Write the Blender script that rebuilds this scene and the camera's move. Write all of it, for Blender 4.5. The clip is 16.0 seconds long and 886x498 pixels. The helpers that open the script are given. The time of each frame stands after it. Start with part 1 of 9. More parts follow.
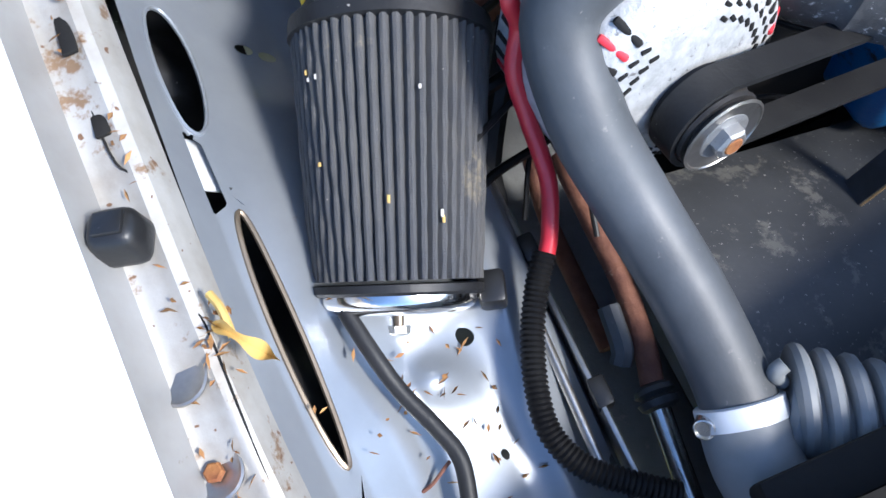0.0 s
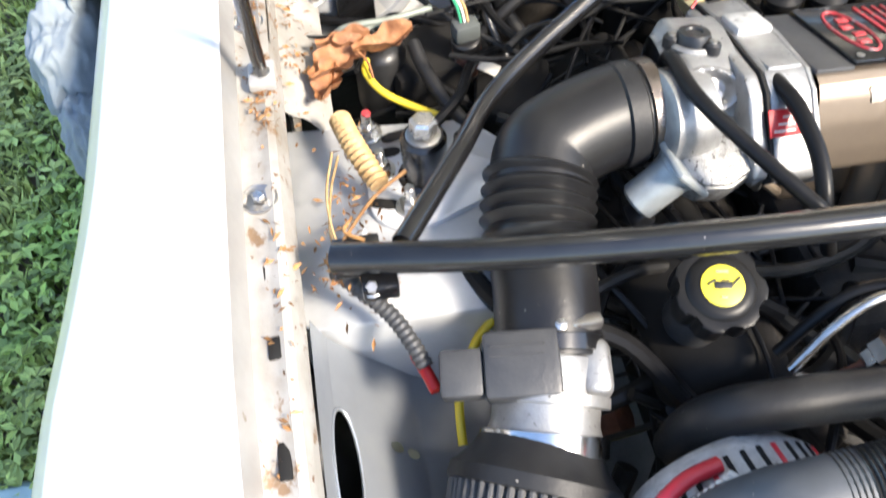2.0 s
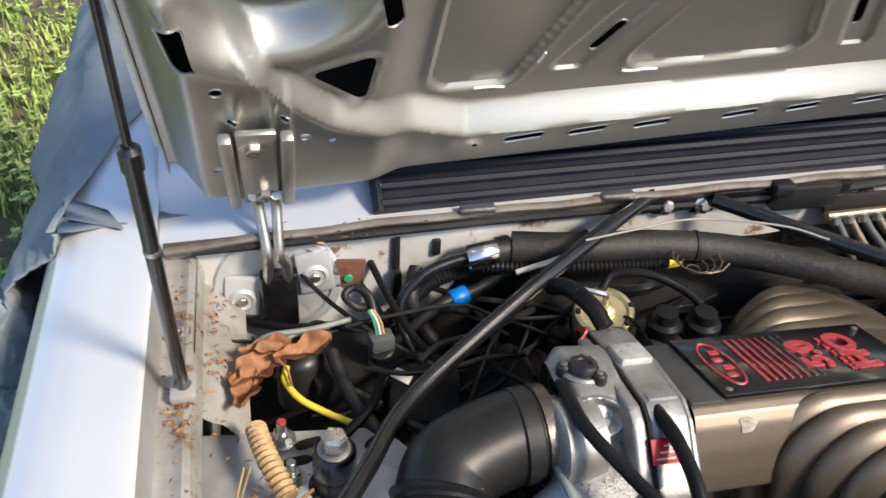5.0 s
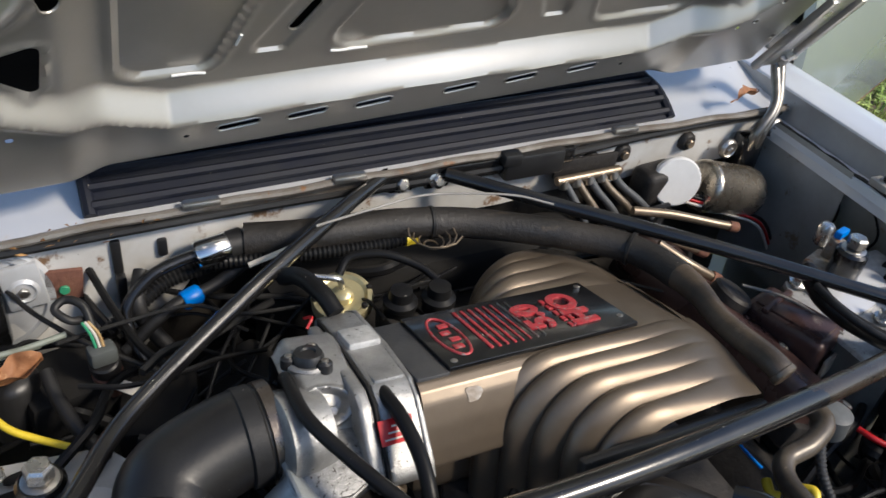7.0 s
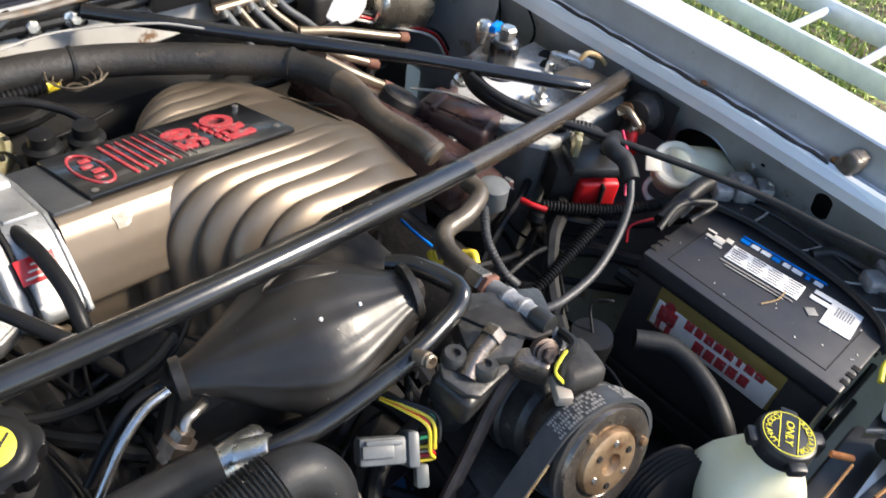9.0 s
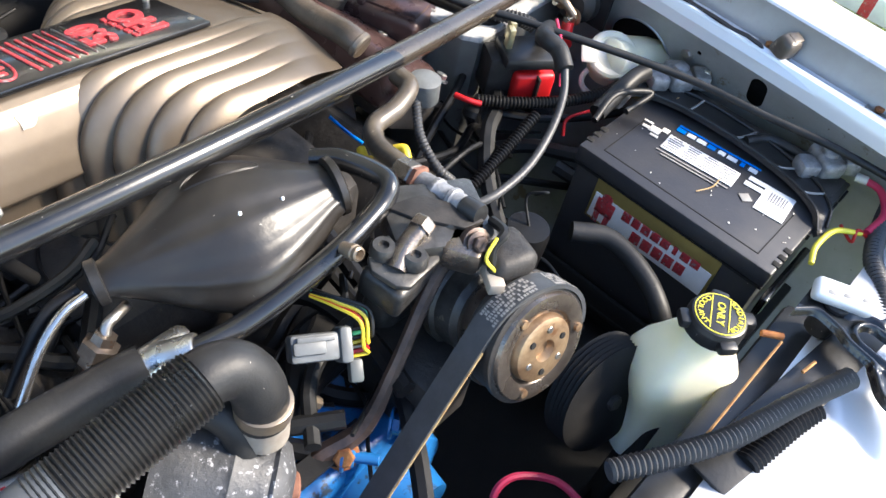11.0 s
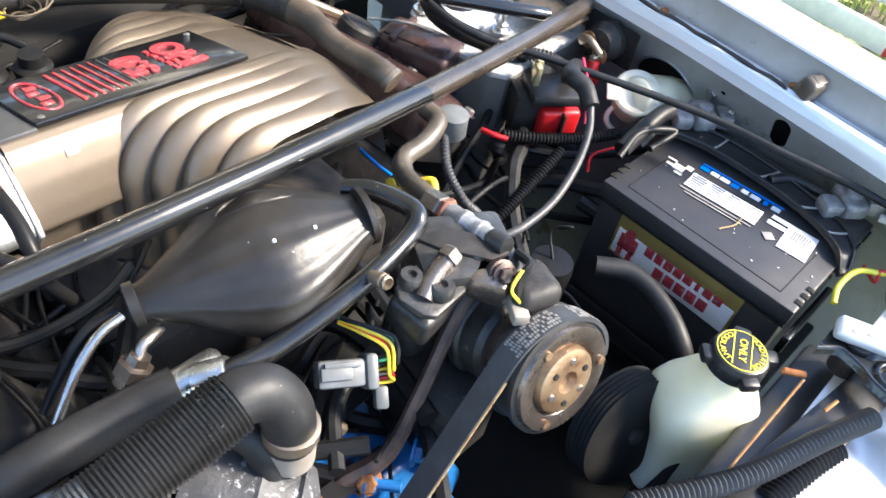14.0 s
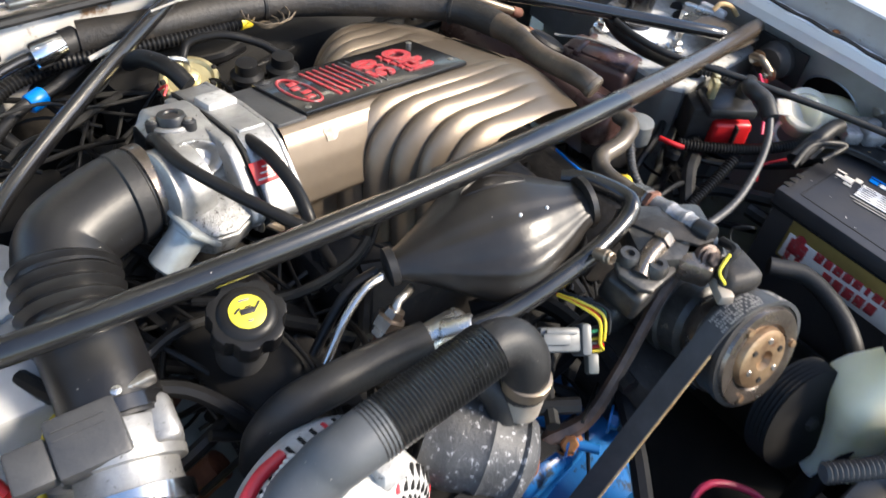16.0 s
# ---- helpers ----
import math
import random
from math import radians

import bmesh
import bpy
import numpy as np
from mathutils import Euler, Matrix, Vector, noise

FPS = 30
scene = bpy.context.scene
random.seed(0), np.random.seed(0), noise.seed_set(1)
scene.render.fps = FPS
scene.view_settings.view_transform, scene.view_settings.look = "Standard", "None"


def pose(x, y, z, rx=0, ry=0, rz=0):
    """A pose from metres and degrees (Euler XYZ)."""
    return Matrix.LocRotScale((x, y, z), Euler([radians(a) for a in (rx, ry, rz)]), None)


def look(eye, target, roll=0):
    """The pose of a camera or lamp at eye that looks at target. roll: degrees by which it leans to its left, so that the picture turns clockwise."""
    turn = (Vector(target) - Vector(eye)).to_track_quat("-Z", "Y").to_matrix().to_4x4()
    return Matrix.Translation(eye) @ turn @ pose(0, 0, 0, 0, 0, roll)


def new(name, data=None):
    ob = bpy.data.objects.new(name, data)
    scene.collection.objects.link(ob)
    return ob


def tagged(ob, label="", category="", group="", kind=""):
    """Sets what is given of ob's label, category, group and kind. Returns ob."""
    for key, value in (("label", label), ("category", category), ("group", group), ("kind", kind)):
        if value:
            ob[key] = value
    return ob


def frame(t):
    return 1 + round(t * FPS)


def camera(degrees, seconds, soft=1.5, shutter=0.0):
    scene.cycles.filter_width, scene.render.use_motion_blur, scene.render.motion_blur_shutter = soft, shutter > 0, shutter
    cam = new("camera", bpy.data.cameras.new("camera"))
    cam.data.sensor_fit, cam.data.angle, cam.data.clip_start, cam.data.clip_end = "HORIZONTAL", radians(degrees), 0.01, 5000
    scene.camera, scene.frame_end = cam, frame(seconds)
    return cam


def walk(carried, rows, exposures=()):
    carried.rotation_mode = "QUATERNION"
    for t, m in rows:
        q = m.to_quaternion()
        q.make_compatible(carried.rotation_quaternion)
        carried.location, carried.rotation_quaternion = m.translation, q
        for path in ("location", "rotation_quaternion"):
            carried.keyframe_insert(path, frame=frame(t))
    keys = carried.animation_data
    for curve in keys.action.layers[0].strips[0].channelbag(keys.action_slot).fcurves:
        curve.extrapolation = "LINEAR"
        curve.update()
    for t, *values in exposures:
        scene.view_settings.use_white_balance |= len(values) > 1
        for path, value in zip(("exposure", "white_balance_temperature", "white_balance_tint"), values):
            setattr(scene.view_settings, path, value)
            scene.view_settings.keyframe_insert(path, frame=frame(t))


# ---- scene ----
cam = camera(56.14, 16.0, soft=1.5, shutter=0.3)
PATH = [
    (0, pose(-0.5267, -0.6885, 1.2105, 21.475, 7.771, -22.369)),
    (0.5, pose(-0.5296, -0.6874, 1.2045, 21.435, 7.522, -18.398)),
    (1, pose(-0.5262, -0.6734, 1.2441, 23.376, 7.364, -12.892)),
    (1.5, pose(-0.5674, -0.6168, 1.3154, 31.001, 2.882, -9.194)),
    (2, pose(-0.5849, -0.5488, 1.3927, 36.196, 1.618, -10.062)),
    (2.5, pose(-0.5815, -0.5371, 1.4213, 41.632, 2.146, -11.049)),
    (3, pose(-0.5865, -0.5322, 1.4395, 45.525, 0.600, -9.858)),
    (3.2, pose(-0.5783, -0.5268, 1.4514, 47.054, 0.348, -9.305)),
    (5.3, pose(-0.5569, -0.5465, 1.4843, 53.224, -4.331, -13.512)),
    (5.5, pose(-0.5436, -0.5490, 1.4757, 53.382, -4.940, -15.426)),
    (6, pose(-0.5058, -0.5490, 1.4774, 52.851, -6.089, -20.072)),
    (6.5, pose(-0.4809, -0.5516, 1.4789, 52.983, -6.569, -23.308)),
    (7, pose(-0.4645, -0.5530, 1.4800, 52.886, -6.431, -25.709)),
    (7.5, pose(-0.4392, -0.5591, 1.4826, 52.979, -6.327, -28.574)),
    (8, pose(-0.4494, -0.6233, 1.4683, 51.550, -6.358, -32.082)),
    (8.5, pose(-0.4072, -0.6662, 1.4504, 48.922, -7.479, -39.482)),
    (9, pose(-0.3849, -0.6711, 1.4390, 47.007, -8.818, -44.010)),
    (9.5, pose(-0.3644, -0.6772, 1.4096, 42.153, -8.544, -46.277)),
    (9.7, pose(-0.3649, -0.6803, 1.4031, 41.112, -8.486, -47.424)),
    (11.8, pose(-0.3728, -0.6985, 1.4171, 43.051, -11.192, -47.635)),
    (12, pose(-0.3762, -0.6992, 1.4144, 43.593, -11.566, -47.305)),
    (12.5, pose(-0.3806, -0.6987, 1.4183, 43.958, -11.672, -47.139)),
    (13, pose(-0.3801, -0.6988, 1.4180, 43.610, -10.835, -46.622)),
    (13.5, pose(-0.3807, -0.6987, 1.4182, 43.567, -10.080, -46.716)),
    (14, pose(-0.3826, -0.6966, 1.4222, 43.876, -9.429, -45.934)),
    (14.5, pose(-0.4228, -0.6651, 1.4497, 45.786, -8.036, -39.993)),
    (15, pose(-0.4428, -0.6533, 1.4553, 46.870, -6.418, -35.278)),
    (15.5, pose(-0.4522, -0.6609, 1.4358, 45.607, -5.576, -34.937)),
    (16, pose(-0.5574, -0.6797, 1.4424, 44.901, -7.092, -39.831)),
]
walk(cam, PATH, [(0, 1.12, 5230, 10), (0.5, 1.07, 5280, 10), (1.0, 1.15, 5480, 10), (1.5, 1.6, 5880, 10), (2.0, 1.70, 6030, 10), (2.5, 1.55, 6080, 10), (3.2, 1.27, 6180, 10), (5.3, 0.55, 6180, 10), (7.0, 0.21, 5980, 10), (8.0, 0.45, 6030, 10), (9.0, 1.25, 6120, 10), (9.7, 1.90, 6080, 10), (11.8, 1.86, 6000, 10), (12.5, 1.86, 6000, 10), (13.5, 2.06, 6000, 10), (14.0, 2.02, 6020, 10), (14.5, 2.02, 6030, 10), (15.0, 1.4, 6130, 10), (16.0, 1.45, 6130, 10)])

# ---- world and light ----
SUN_AZ, SUN_EL = radians(-46), radians(40)
world = bpy.data.worlds.new("sky")
scene.world = world
world.use_nodes = True
wn = world.node_tree
sky = wn.nodes.new("ShaderNodeTexSky")
sky.sky_type = "NISHITA"
sky.sun_disc = False
sky.sun_elevation = SUN_EL
sky.sun_rotation = radians(90) - SUN_AZ
wn.links.new(sky.outputs[0], wn.nodes["Background"].inputs[0])
wn.nodes["Background"].inputs[1].default_value = 0.14
sun_dir = Vector((math.cos(SUN_AZ) * math.cos(SUN_EL), math.sin(SUN_AZ) * math.cos(SUN_EL), math.sin(SUN_EL)))
sun = new("sun", bpy.data.lights.new("sun", "SUN"))
sun.data.energy, sun.data.angle, sun.data.color = 3.6, radians(11), (1.0, 0.85, 0.66)
sun.matrix_world = look(sun_dir * 20, (0, 0, 0))


# ---- materials ----
def mat(name, col, rough=0.5, metal=0.0, col2=None, scale=30.0, amount=0.5, bump=0.0, bump_scale=200.0, rough_var=0.1,
        spots=None, spot_scale=12.0, spot_cut=0.62, coat=0.0, spec=0.5, transmission=0.0, island=0.0, specks=None, speck_scale=230.0, speck_cut=0.765):
    """A surface with grain and stains: col and col2 mixed by broad noise, fine noise in gloss and relief, and spots of dirt."""
    m = bpy.data.materials.new(name)
    m.use_nodes = True
    nt = m.node_tree
    b = nt.nodes["Principled BSDF"]
    tc = nt.nodes.new("ShaderNodeTexCoord")

    def noise_node(s, detail, rough_=0.6):
        n = nt.nodes.new("ShaderNodeTexNoise")
        n.inputs["Scale"].default_value, n.inputs["Detail"].default_value, n.inputs["Roughness"].default_value = s, detail, rough_
        nt.links.new(tc.outputs["Object"], n.inputs["Vector"])
        return n

    def ramp(n, a, c):
        r = nt.nodes.new("ShaderNodeMapRange")
        r.inputs[1].default_value, r.inputs[2].default_value = a, c
        nt.links.new(n.outputs["Fac"], r.inputs[0])
        return r

    def mix(fac, a, c):
        x = nt.nodes.new("ShaderNodeMix")
        x.data_type = "RGBA"
        nt.links.new(fac, x.inputs[0])
        for sock, v in ((x.inputs[6], a), (x.inputs[7], c)):
            if isinstance(v, tuple):
                sock.default_value = (*v, 1)
            else:
                nt.links.new(v, sock)
        return x.outputs[2]

    broad = noise_node(scale, 6)
    c2 = col2 or tuple(v * (1 - 0.35 * amount) for v in col)
    out = mix(ramp(broad, 0.35, 0.65).outputs[0], col, c2)
    if spots:
        sp = noise_node(spot_scale, 8, 0.7)
        out = mix(ramp(sp, spot_cut, spot_cut + 0.06).outputs[0], out, spots)
    if specks:
        sk = noise_node(speck_scale, 2, 0.5)
        out = mix(ramp(sk, speck_cut, speck_cut + 0.02).outputs[0], out, specks)
    if island:
        geo = nt.nodes.new("ShaderNodeNewGeometry")
        hs = nt.nodes.new("ShaderNodeHueSaturation")
        mr = nt.nodes.new("ShaderNodeMapRange")
        mr.inputs[3].default_value, mr.inputs[4].default_value = 1 - island, 1 + island
        nt.links.new(geo.outputs["Random Per Island"], mr.inputs[0])
        nt.links.new(mr.outputs[0], hs.inputs["Value"])
        nt.links.new(out, hs.inputs["Color"])
        out = hs.outputs[0]
    nt.links.new(out, b.inputs["Base Color"])
    fine = noise_node(bump_scale, 5)
    rr = nt.nodes.new("ShaderNodeMapRange")
    rr.inputs[3].default_value, rr.inputs[4].default_value = max(0.03, rough - rough_var), min(1, rough + rough_var)
    nt.links.new(broad.outputs["Fac"], rr.inputs[0])
    nt.links.new(rr.outputs[0], b.inputs["Roughness"])
    b.inputs["Metallic"].default_value = metal
    b.inputs["Specular IOR Level"].default_value = spec
    b.inputs["Coat Weight"].default_value = coat
    b.inputs["Coat Roughness"].default_value = 0.08
    b.inputs["Transmission Weight"].default_value = transmission
    if bump:
        bp = nt.nodes.new("ShaderNodeBump")
        bp.inputs["Strength"].default_value, bp.inputs["Distance"].default_value = bump, 0.002
        nt.links.new(fine.outputs["Fac"], bp.inputs["Height"])
        nt.links.new(bp.outputs[0], b.inputs["Normal"])
    return m


WHITE_PAINT = mat("fender_silver_paint", (0.72, 0.73, 0.74), 0.3, 0.25, (0.66, 0.67, 0.69), 4, coat=0.6, spots=(0.42, 0.38, 0.32), spot_scale=55, spot_cut=0.72)
FLANGE = mat("shaded_flange_silver", (0.38, 0.38, 0.375), 0.42, 0.40, (0.31, 0.30, 0.285), 11, spots=(0.22, 0.18, 0.13), spot_scale=30, spot_cut=0.66, bump=0.06)
SILVER = mat("silver_paint", (0.33, 0.35, 0.375), 0.33, 0.5, (0.27, 0.29, 0.315), 9, spots=(0.27, 0.22, 0.17), spot_scale=26, spot_cut=0.69, coat=0.25, bump=0.04)
RUSTY_SILVER = mat("rusty_silver_paint", (0.44, 0.43, 0.405), 0.45, 0.3, (0.31, 0.285, 0.245), 18, spots=(0.22, 0.145, 0.085), spot_scale=30, spot_cut=0.575, bump=0.15, specks=(0.16, 0.09, 0.05), speck_scale=120, speck_cut=0.70)
HOOD_GREY = mat("hood_underside_paint", (0.43, 0.42, 0.395), 0.33, 0.72, (0.37, 0.36, 0.335), 6, spots=(0.33, 0.29, 0.23), spot_scale=38, spot_cut=0.72, bump=0.02, rough_var=0.04)
STEEL = mat("bare_steel", (0.50, 0.48, 0.45), 0.35, 0.95, (0.36, 0.34, 0.31), 50, spots=(0.22, 0.13, 0.07), spot_scale=60, spot_cut=0.63, bump=0.08)
HINGE_STEEL = mat("worn_hinge_steel", (0.30, 0.29, 0.27), 0.36, 0.85, (0.20, 0.185, 0.165), 40, spots=(0.13, 0.09, 0.06), spot_scale=50, spot_cut=0.66, bump=0.08)
ZINC = mat("zinc_plate", (0.66, 0.65, 0.62), 0.28, 0.95, (0.5, 0.49, 0.46), 70, bump=0.06)
BRIGHT = mat("polished_metal", (0.80, 0.79, 0.77), 0.16, 1.0, (0.68, 0.67, 0.65), 50)
PALE_ZINC = mat("pale_matt_zinc", (0.40, 0.425, 0.425), 0.42, 0.45, (0.31, 0.33, 0.33), 60, spots=(0.36, 0.38, 0.37), spot_scale=60, spot_cut=0.66, bump=0.15)
GOLD = mat("gold_zinc", (0.72, 0.64, 0.38), 0.34, 0.75, (0.58, 0.50, 0.28), 40)
CAST = mat("cast_aluminium", (0.37, 0.37, 0.365), 0.38, 0.65, (0.27, 0.27, 0.265), 45, spots=(0.17, 0.165, 0.155), spot_scale=70, spot_cut=0.64, bump=0.3, bump_scale=520, specks=(0.10, 0.095, 0.085), speck_scale=240, speck_cut=0.70)
CAST_PITTED = mat("pitted_cast_aluminium", (0.33, 0.33, 0.325), 0.42, 0.6, (0.20, 0.20, 0.195), 120, spots=(0.08, 0.075, 0.07), spot_scale=150, spot_cut=0.58, bump=0.5, bump_scale=420, specks=(0.05, 0.045, 0.04), speck_scale=240, speck_cut=0.66)
GREASY = mat("greasy_grey_casting", (0.085, 0.083, 0.079), 0.38, 0.5, (0.034, 0.032, 0.030), 40, spots=(0.26, 0.22, 0.17), spot_scale=55, spot_cut=0.64, bump=0.3, specks=(0.34, 0.31, 0.27))
CAST_WHITE = mat("oxidised_aluminium", (0.56, 0.56, 0.55), 0.58, 0.35, (0.40, 0.40, 0.39), 90, spots=(0.17, 0.16, 0.15), spot_scale=110, spot_cut=0.60, bump=0.5, bump_scale=300)
CAST_DARK = mat("dark_greasy_casting", (0.022, 0.021, 0.020), 0.52, 0.15, (0.040, 0.036, 0.033), 60, spots=(0.12, 0.09, 0.065), spot_scale=60, spot_cut=0.67, bump=0.4, spec=0.3, specks=(0.34, 0.31, 0.27))
PLENUM = mat("plenum_metallic_paint", (0.215, 0.174, 0.130), 0.40, 0.66, (0.165, 0.133, 0.100), 10, spots=(0.20, 0.18, 0.155), spot_scale=70, spot_cut=0.74, bump=0.10, bump_scale=900)
BLACK_PAINT = mat("black_powder_coat", (0.006, 0.006, 0.007), 0.24, 0.0, (0.012, 0.012, 0.012), 20, spots=(0.05, 0.045, 0.04), spot_scale=34, spot_cut=0.74, bump=0.05, coat=0.4, specks=(0.34, 0.31, 0.27))
BRONZED = mat("bronze_dusted_paint", (0.075, 0.058, 0.042), 0.26, 0.35, (0.040, 0.032, 0.025), 16, spots=(0.16, 0.13, 0.095), spot_scale=36, spot_cut=0.66, bump=0.06, coat=0.3)
BROWN_PAINT = mat("dusty_black_paint", (0.15, 0.125, 0.095), 0.36, 0.25, (0.07, 0.06, 0.05), 22, spots=(0.24, 0.20, 0.15), spot_scale=40, spot_cut=0.62, bump=0.1)
BLACK_PLASTIC = mat("black_plastic", (0.010, 0.010, 0.011), 0.40, 0.0, (0.018, 0.018, 0.018), 25, spots=(0.07, 0.066, 0.06), spot_scale=60, spot_cut=0.72, bump=0.12, specks=(0.34, 0.31, 0.27))
GREY_PLASTIC = mat("dark_grey_plastic", (0.036, 0.037, 0.04), 0.46, 0.0, (0.055, 0.055, 0.055), 25, spots=(0.13, 0.125, 0.12), spot_scale=70, spot_cut=0.68, bump=0.2, specks=(0.34, 0.31, 0.27))
RESON = mat("satin_black_moulding", (0.012, 0.011, 0.010), 0.40, 0.0, (0.026, 0.022, 0.018), 14, spots=(0.16, 0.14, 0.12), spot_scale=80, spot_cut=0.74, bump=0.30, bump_scale=38, rough_var=0.16, specks=(0.34, 0.31, 0.27))
RUBBER = mat("black_rubber", (0.011, 0.011, 0.012), 0.5, 0.0, (0.020, 0.020, 0.020), 20, spec=0.36, spots=(0.06, 0.06, 0.057), spot_scale=70, spot_cut=0.69, bump=0.2, specks=(0.34, 0.31, 0.27))
BELT = mat("dusty_grey_belt", (0.060, 0.062, 0.066), 0.5, 0.0, (0.040, 0.042, 0.045), 30, spots=(0.10, 0.095, 0.09), spot_scale=60, spot_cut=0.66, bump=0.15)
SHINY_RUBBER = mat("dressed_black_rubber", (0.007, 0.007, 0.008), 0.36, 0.0, (0.012, 0.012, 0.012), 20, bump=0.1, spec=0.19, spots=(0.035, 0.033, 0.03), spot_scale=50, spot_cut=0.70, specks=(0.34, 0.31, 0.27))
GLOSS_RUBBER = mat("glossy_black_moulding", (0.010, 0.010, 0.010), 0.30, 0.0, (0.018, 0.017, 0.016), 16, bump=0.1, spec=0.65, spots=(0.06, 0.055, 0.05), spot_scale=60, spot_cut=0.72, specks=(0.34, 0.31, 0.27))
DUCT_RUBBER = mat("satin_duct_rubber", (0.009, 0.009, 0.010), 0.37, 0.0, (0.015, 0.015, 0.015), 16, bump=0.1, spec=0.36, spots=(0.04, 0.038, 0.035), spot_scale=60, spot_cut=0.70, specks=(0.30, 0.28, 0.25))
FOAM = mat("foam_insulation", (0.013, 0.0125, 0.012), 0.55, 0.0, (0.030, 0.026, 0.022), 12, spots=(0.085, 0.065, 0.045), spot_scale=9, spot_cut=0.60, bump=0.6, bump_scale=160, specks=(0.34, 0.31, 0.27))
PIPE_GREY = mat("grey_steel_pipe_paint", (0.088, 0.094, 0.102), 0.52, 0.05, (0.052, 0.056, 0.060), 9, spots=(0.15, 0.15, 0.145), spot_scale=90, spot_cut=0.64, bump=0.10, specks=(0.34, 0.31, 0.27))
GAUZE = mat("filter_gauze", (0.062, 0.064, 0.070), 0.75, 0.1, (0.095, 0.092, 0.088), 16, spots=(0.17, 0.15, 0.115), spot_scale=18, spot_cut=0.62, bump=0.7, bump_scale=900, specks=(0.34, 0.31, 0.27))
LOUVRE = mat("cowl_grille_plastic", (0.008, 0.010, 0.020), 0.58, 0.0, (0.016, 0.018, 0.024), 18, spec=0.22, spots=(0.05, 0.048, 0.046), spot_scale=55, spot_cut=0.70, bump=0.1, specks=(0.34, 0.31, 0.27))
# Near-black for dark metal; also stands in for shade in holes and hollows.
DARK = mat("dark_metal_and_shade", (0.009, 0.009, 0.009), 0.75, 0.0, (0.016, 0.015, 0.014), 20, bump=0.2, spec=0.25)
UNDER = mat("grey_splash_shield", (0.20, 0.205, 0.20), 0.7, 0.0, (0.14, 0.14, 0.14), 14, spots=(0.28, 0.26, 0.24), spot_scale=30, spot_cut=0.62, bump=0.3)
BLUE = mat("blue_engine_enamel", (0.012, 0.10, 0.30), 0.3, 0.0, (0.02, 0.14, 0.38), 25, spots=(0.02, 0.03, 0.045), spot_scale=26, spot_cut=0.55, bump=0.2)
BLUE_CLIP = mat("bright_blue_plastic", (0.0, 0.20, 0.72), 0.35)
RED = mat("red_plastic", (0.50, 0.012, 0.014), 0.35, 0.0, (0.42, 0.01, 0.012), 30)
RED_PAINT = mat("worn_red_paint", (0.50, 0.035, 0.045), 0.45, 0.1, (0.36, 0.04, 0.045), 110, spots=(0.30, 0.26, 0.25), spot_scale=150, spot_cut=0.56, bump=0.4, specks=(0.05, 0.03, 0.03), speck_scale=420, speck_cut=0.62)
RED_CABLE = mat("red_cable_jacket", (0.58, 0.03, 0.045), 0.34, 0.0, (0.48, 0.025, 0.035), 30, spots=(0.1, 0.05, 0.05), spot_scale=60, spot_cut=0.7)
PINK = mat("pink_red_wire", (0.62, 0.04, 0.10), 0.4)
YELLOW = mat("yellow_plastic", (0.72, 0.55, 0.03), 0.4, 0.0, (0.62, 0.48, 0.03), 40)
YELLOW_INK = mat("yellow_print", (0.78, 0.68, 0.05), 0.45)
GREEN = mat("green_wire", (0.05, 0.32, 0.16), 0.45)
BROWN_RUST = mat("rusted_pipe", (0.20, 0.09, 0.055), 0.8, 0.1, (0.12, 0.05, 0.035), 45, spots=(0.30, 0.24, 0.18), spot_scale=50, spot_cut=0.62, bump=0.6)
RUST = mat("orange_rust", (0.32, 0.14, 0.04), 0.85, 0.1, (0.2, 0.07, 0.025), 60, bump=0.6)
CLUTCH = mat("rusty_clutch_plate", (0.42, 0.29, 0.17), 0.38, 0.7, (0.17, 0.10, 0.055), 35, spots=(0.16, 0.07, 0.03), spot_scale=50, spot_cut=0.60, bump=0.3)
CLUTCH_RING = mat("worn_clutch_ring", (0.24, 0.205, 0.175), 0.28, 0.85, (0.12, 0.10, 0.085), 35, spots=(0.20, 0.11, 0.06), spot_scale=60, spot_cut=0.62, bump=0.2)
COPPER_TAN = mat("tan_metal_tube", (0.28, 0.225, 0.165), 0.38, 0.7, (0.20, 0.16, 0.115), 40, spots=(0.16, 0.12, 0.09), spot_scale=60, spot_cut=0.65)
MILKY = mat("yellowed_white_plastic", (0.82, 0.75, 0.52), 0.42, 0.0, (0.66, 0.64, 0.47), 9, spots=(0.55, 0.48, 0.30), spot_scale=16, spot_cut=0.66)
BOTTLE = mat("milky_green_white_plastic", (0.90, 0.87, 0.66), 0.34, 0.0, (0.80, 0.77, 0.54), 8, spots=(0.56, 0.52, 0.36), spot_scale=20, spot_cut=0.72)
for milky in (BOTTLE, MILKY):
    shader = milky.node_tree.nodes["Principled BSDF"]
    shader.inputs["Subsurface Weight"].default_value = 0.7
    shader.inputs["Subsurface Radius"].default_value = (0.05, 0.05, 0.035)
    shader.inputs["Subsurface Scale"].default_value = 1.0
BATTERY = mat("battery_case_plastic", (0.030, 0.030, 0.034), 0.36, 0.0, (0.045, 0.043, 0.043), 12, spots=(0.14, 0.13, 0.12), spot_scale=80, spot_cut=0.73, bump=0.12, specks=(0.34, 0.31, 0.27))
BATTERY_DUST = mat("dusty_battery_plastic", (0.060, 0.052, 0.046), 0.55, 0.0, (0.035, 0.032, 0.030), 14, spots=(0.12, 0.10, 0.08), spot_scale=40, spot_cut=0.6, bump=0.15, specks=(0.34, 0.31, 0.27))
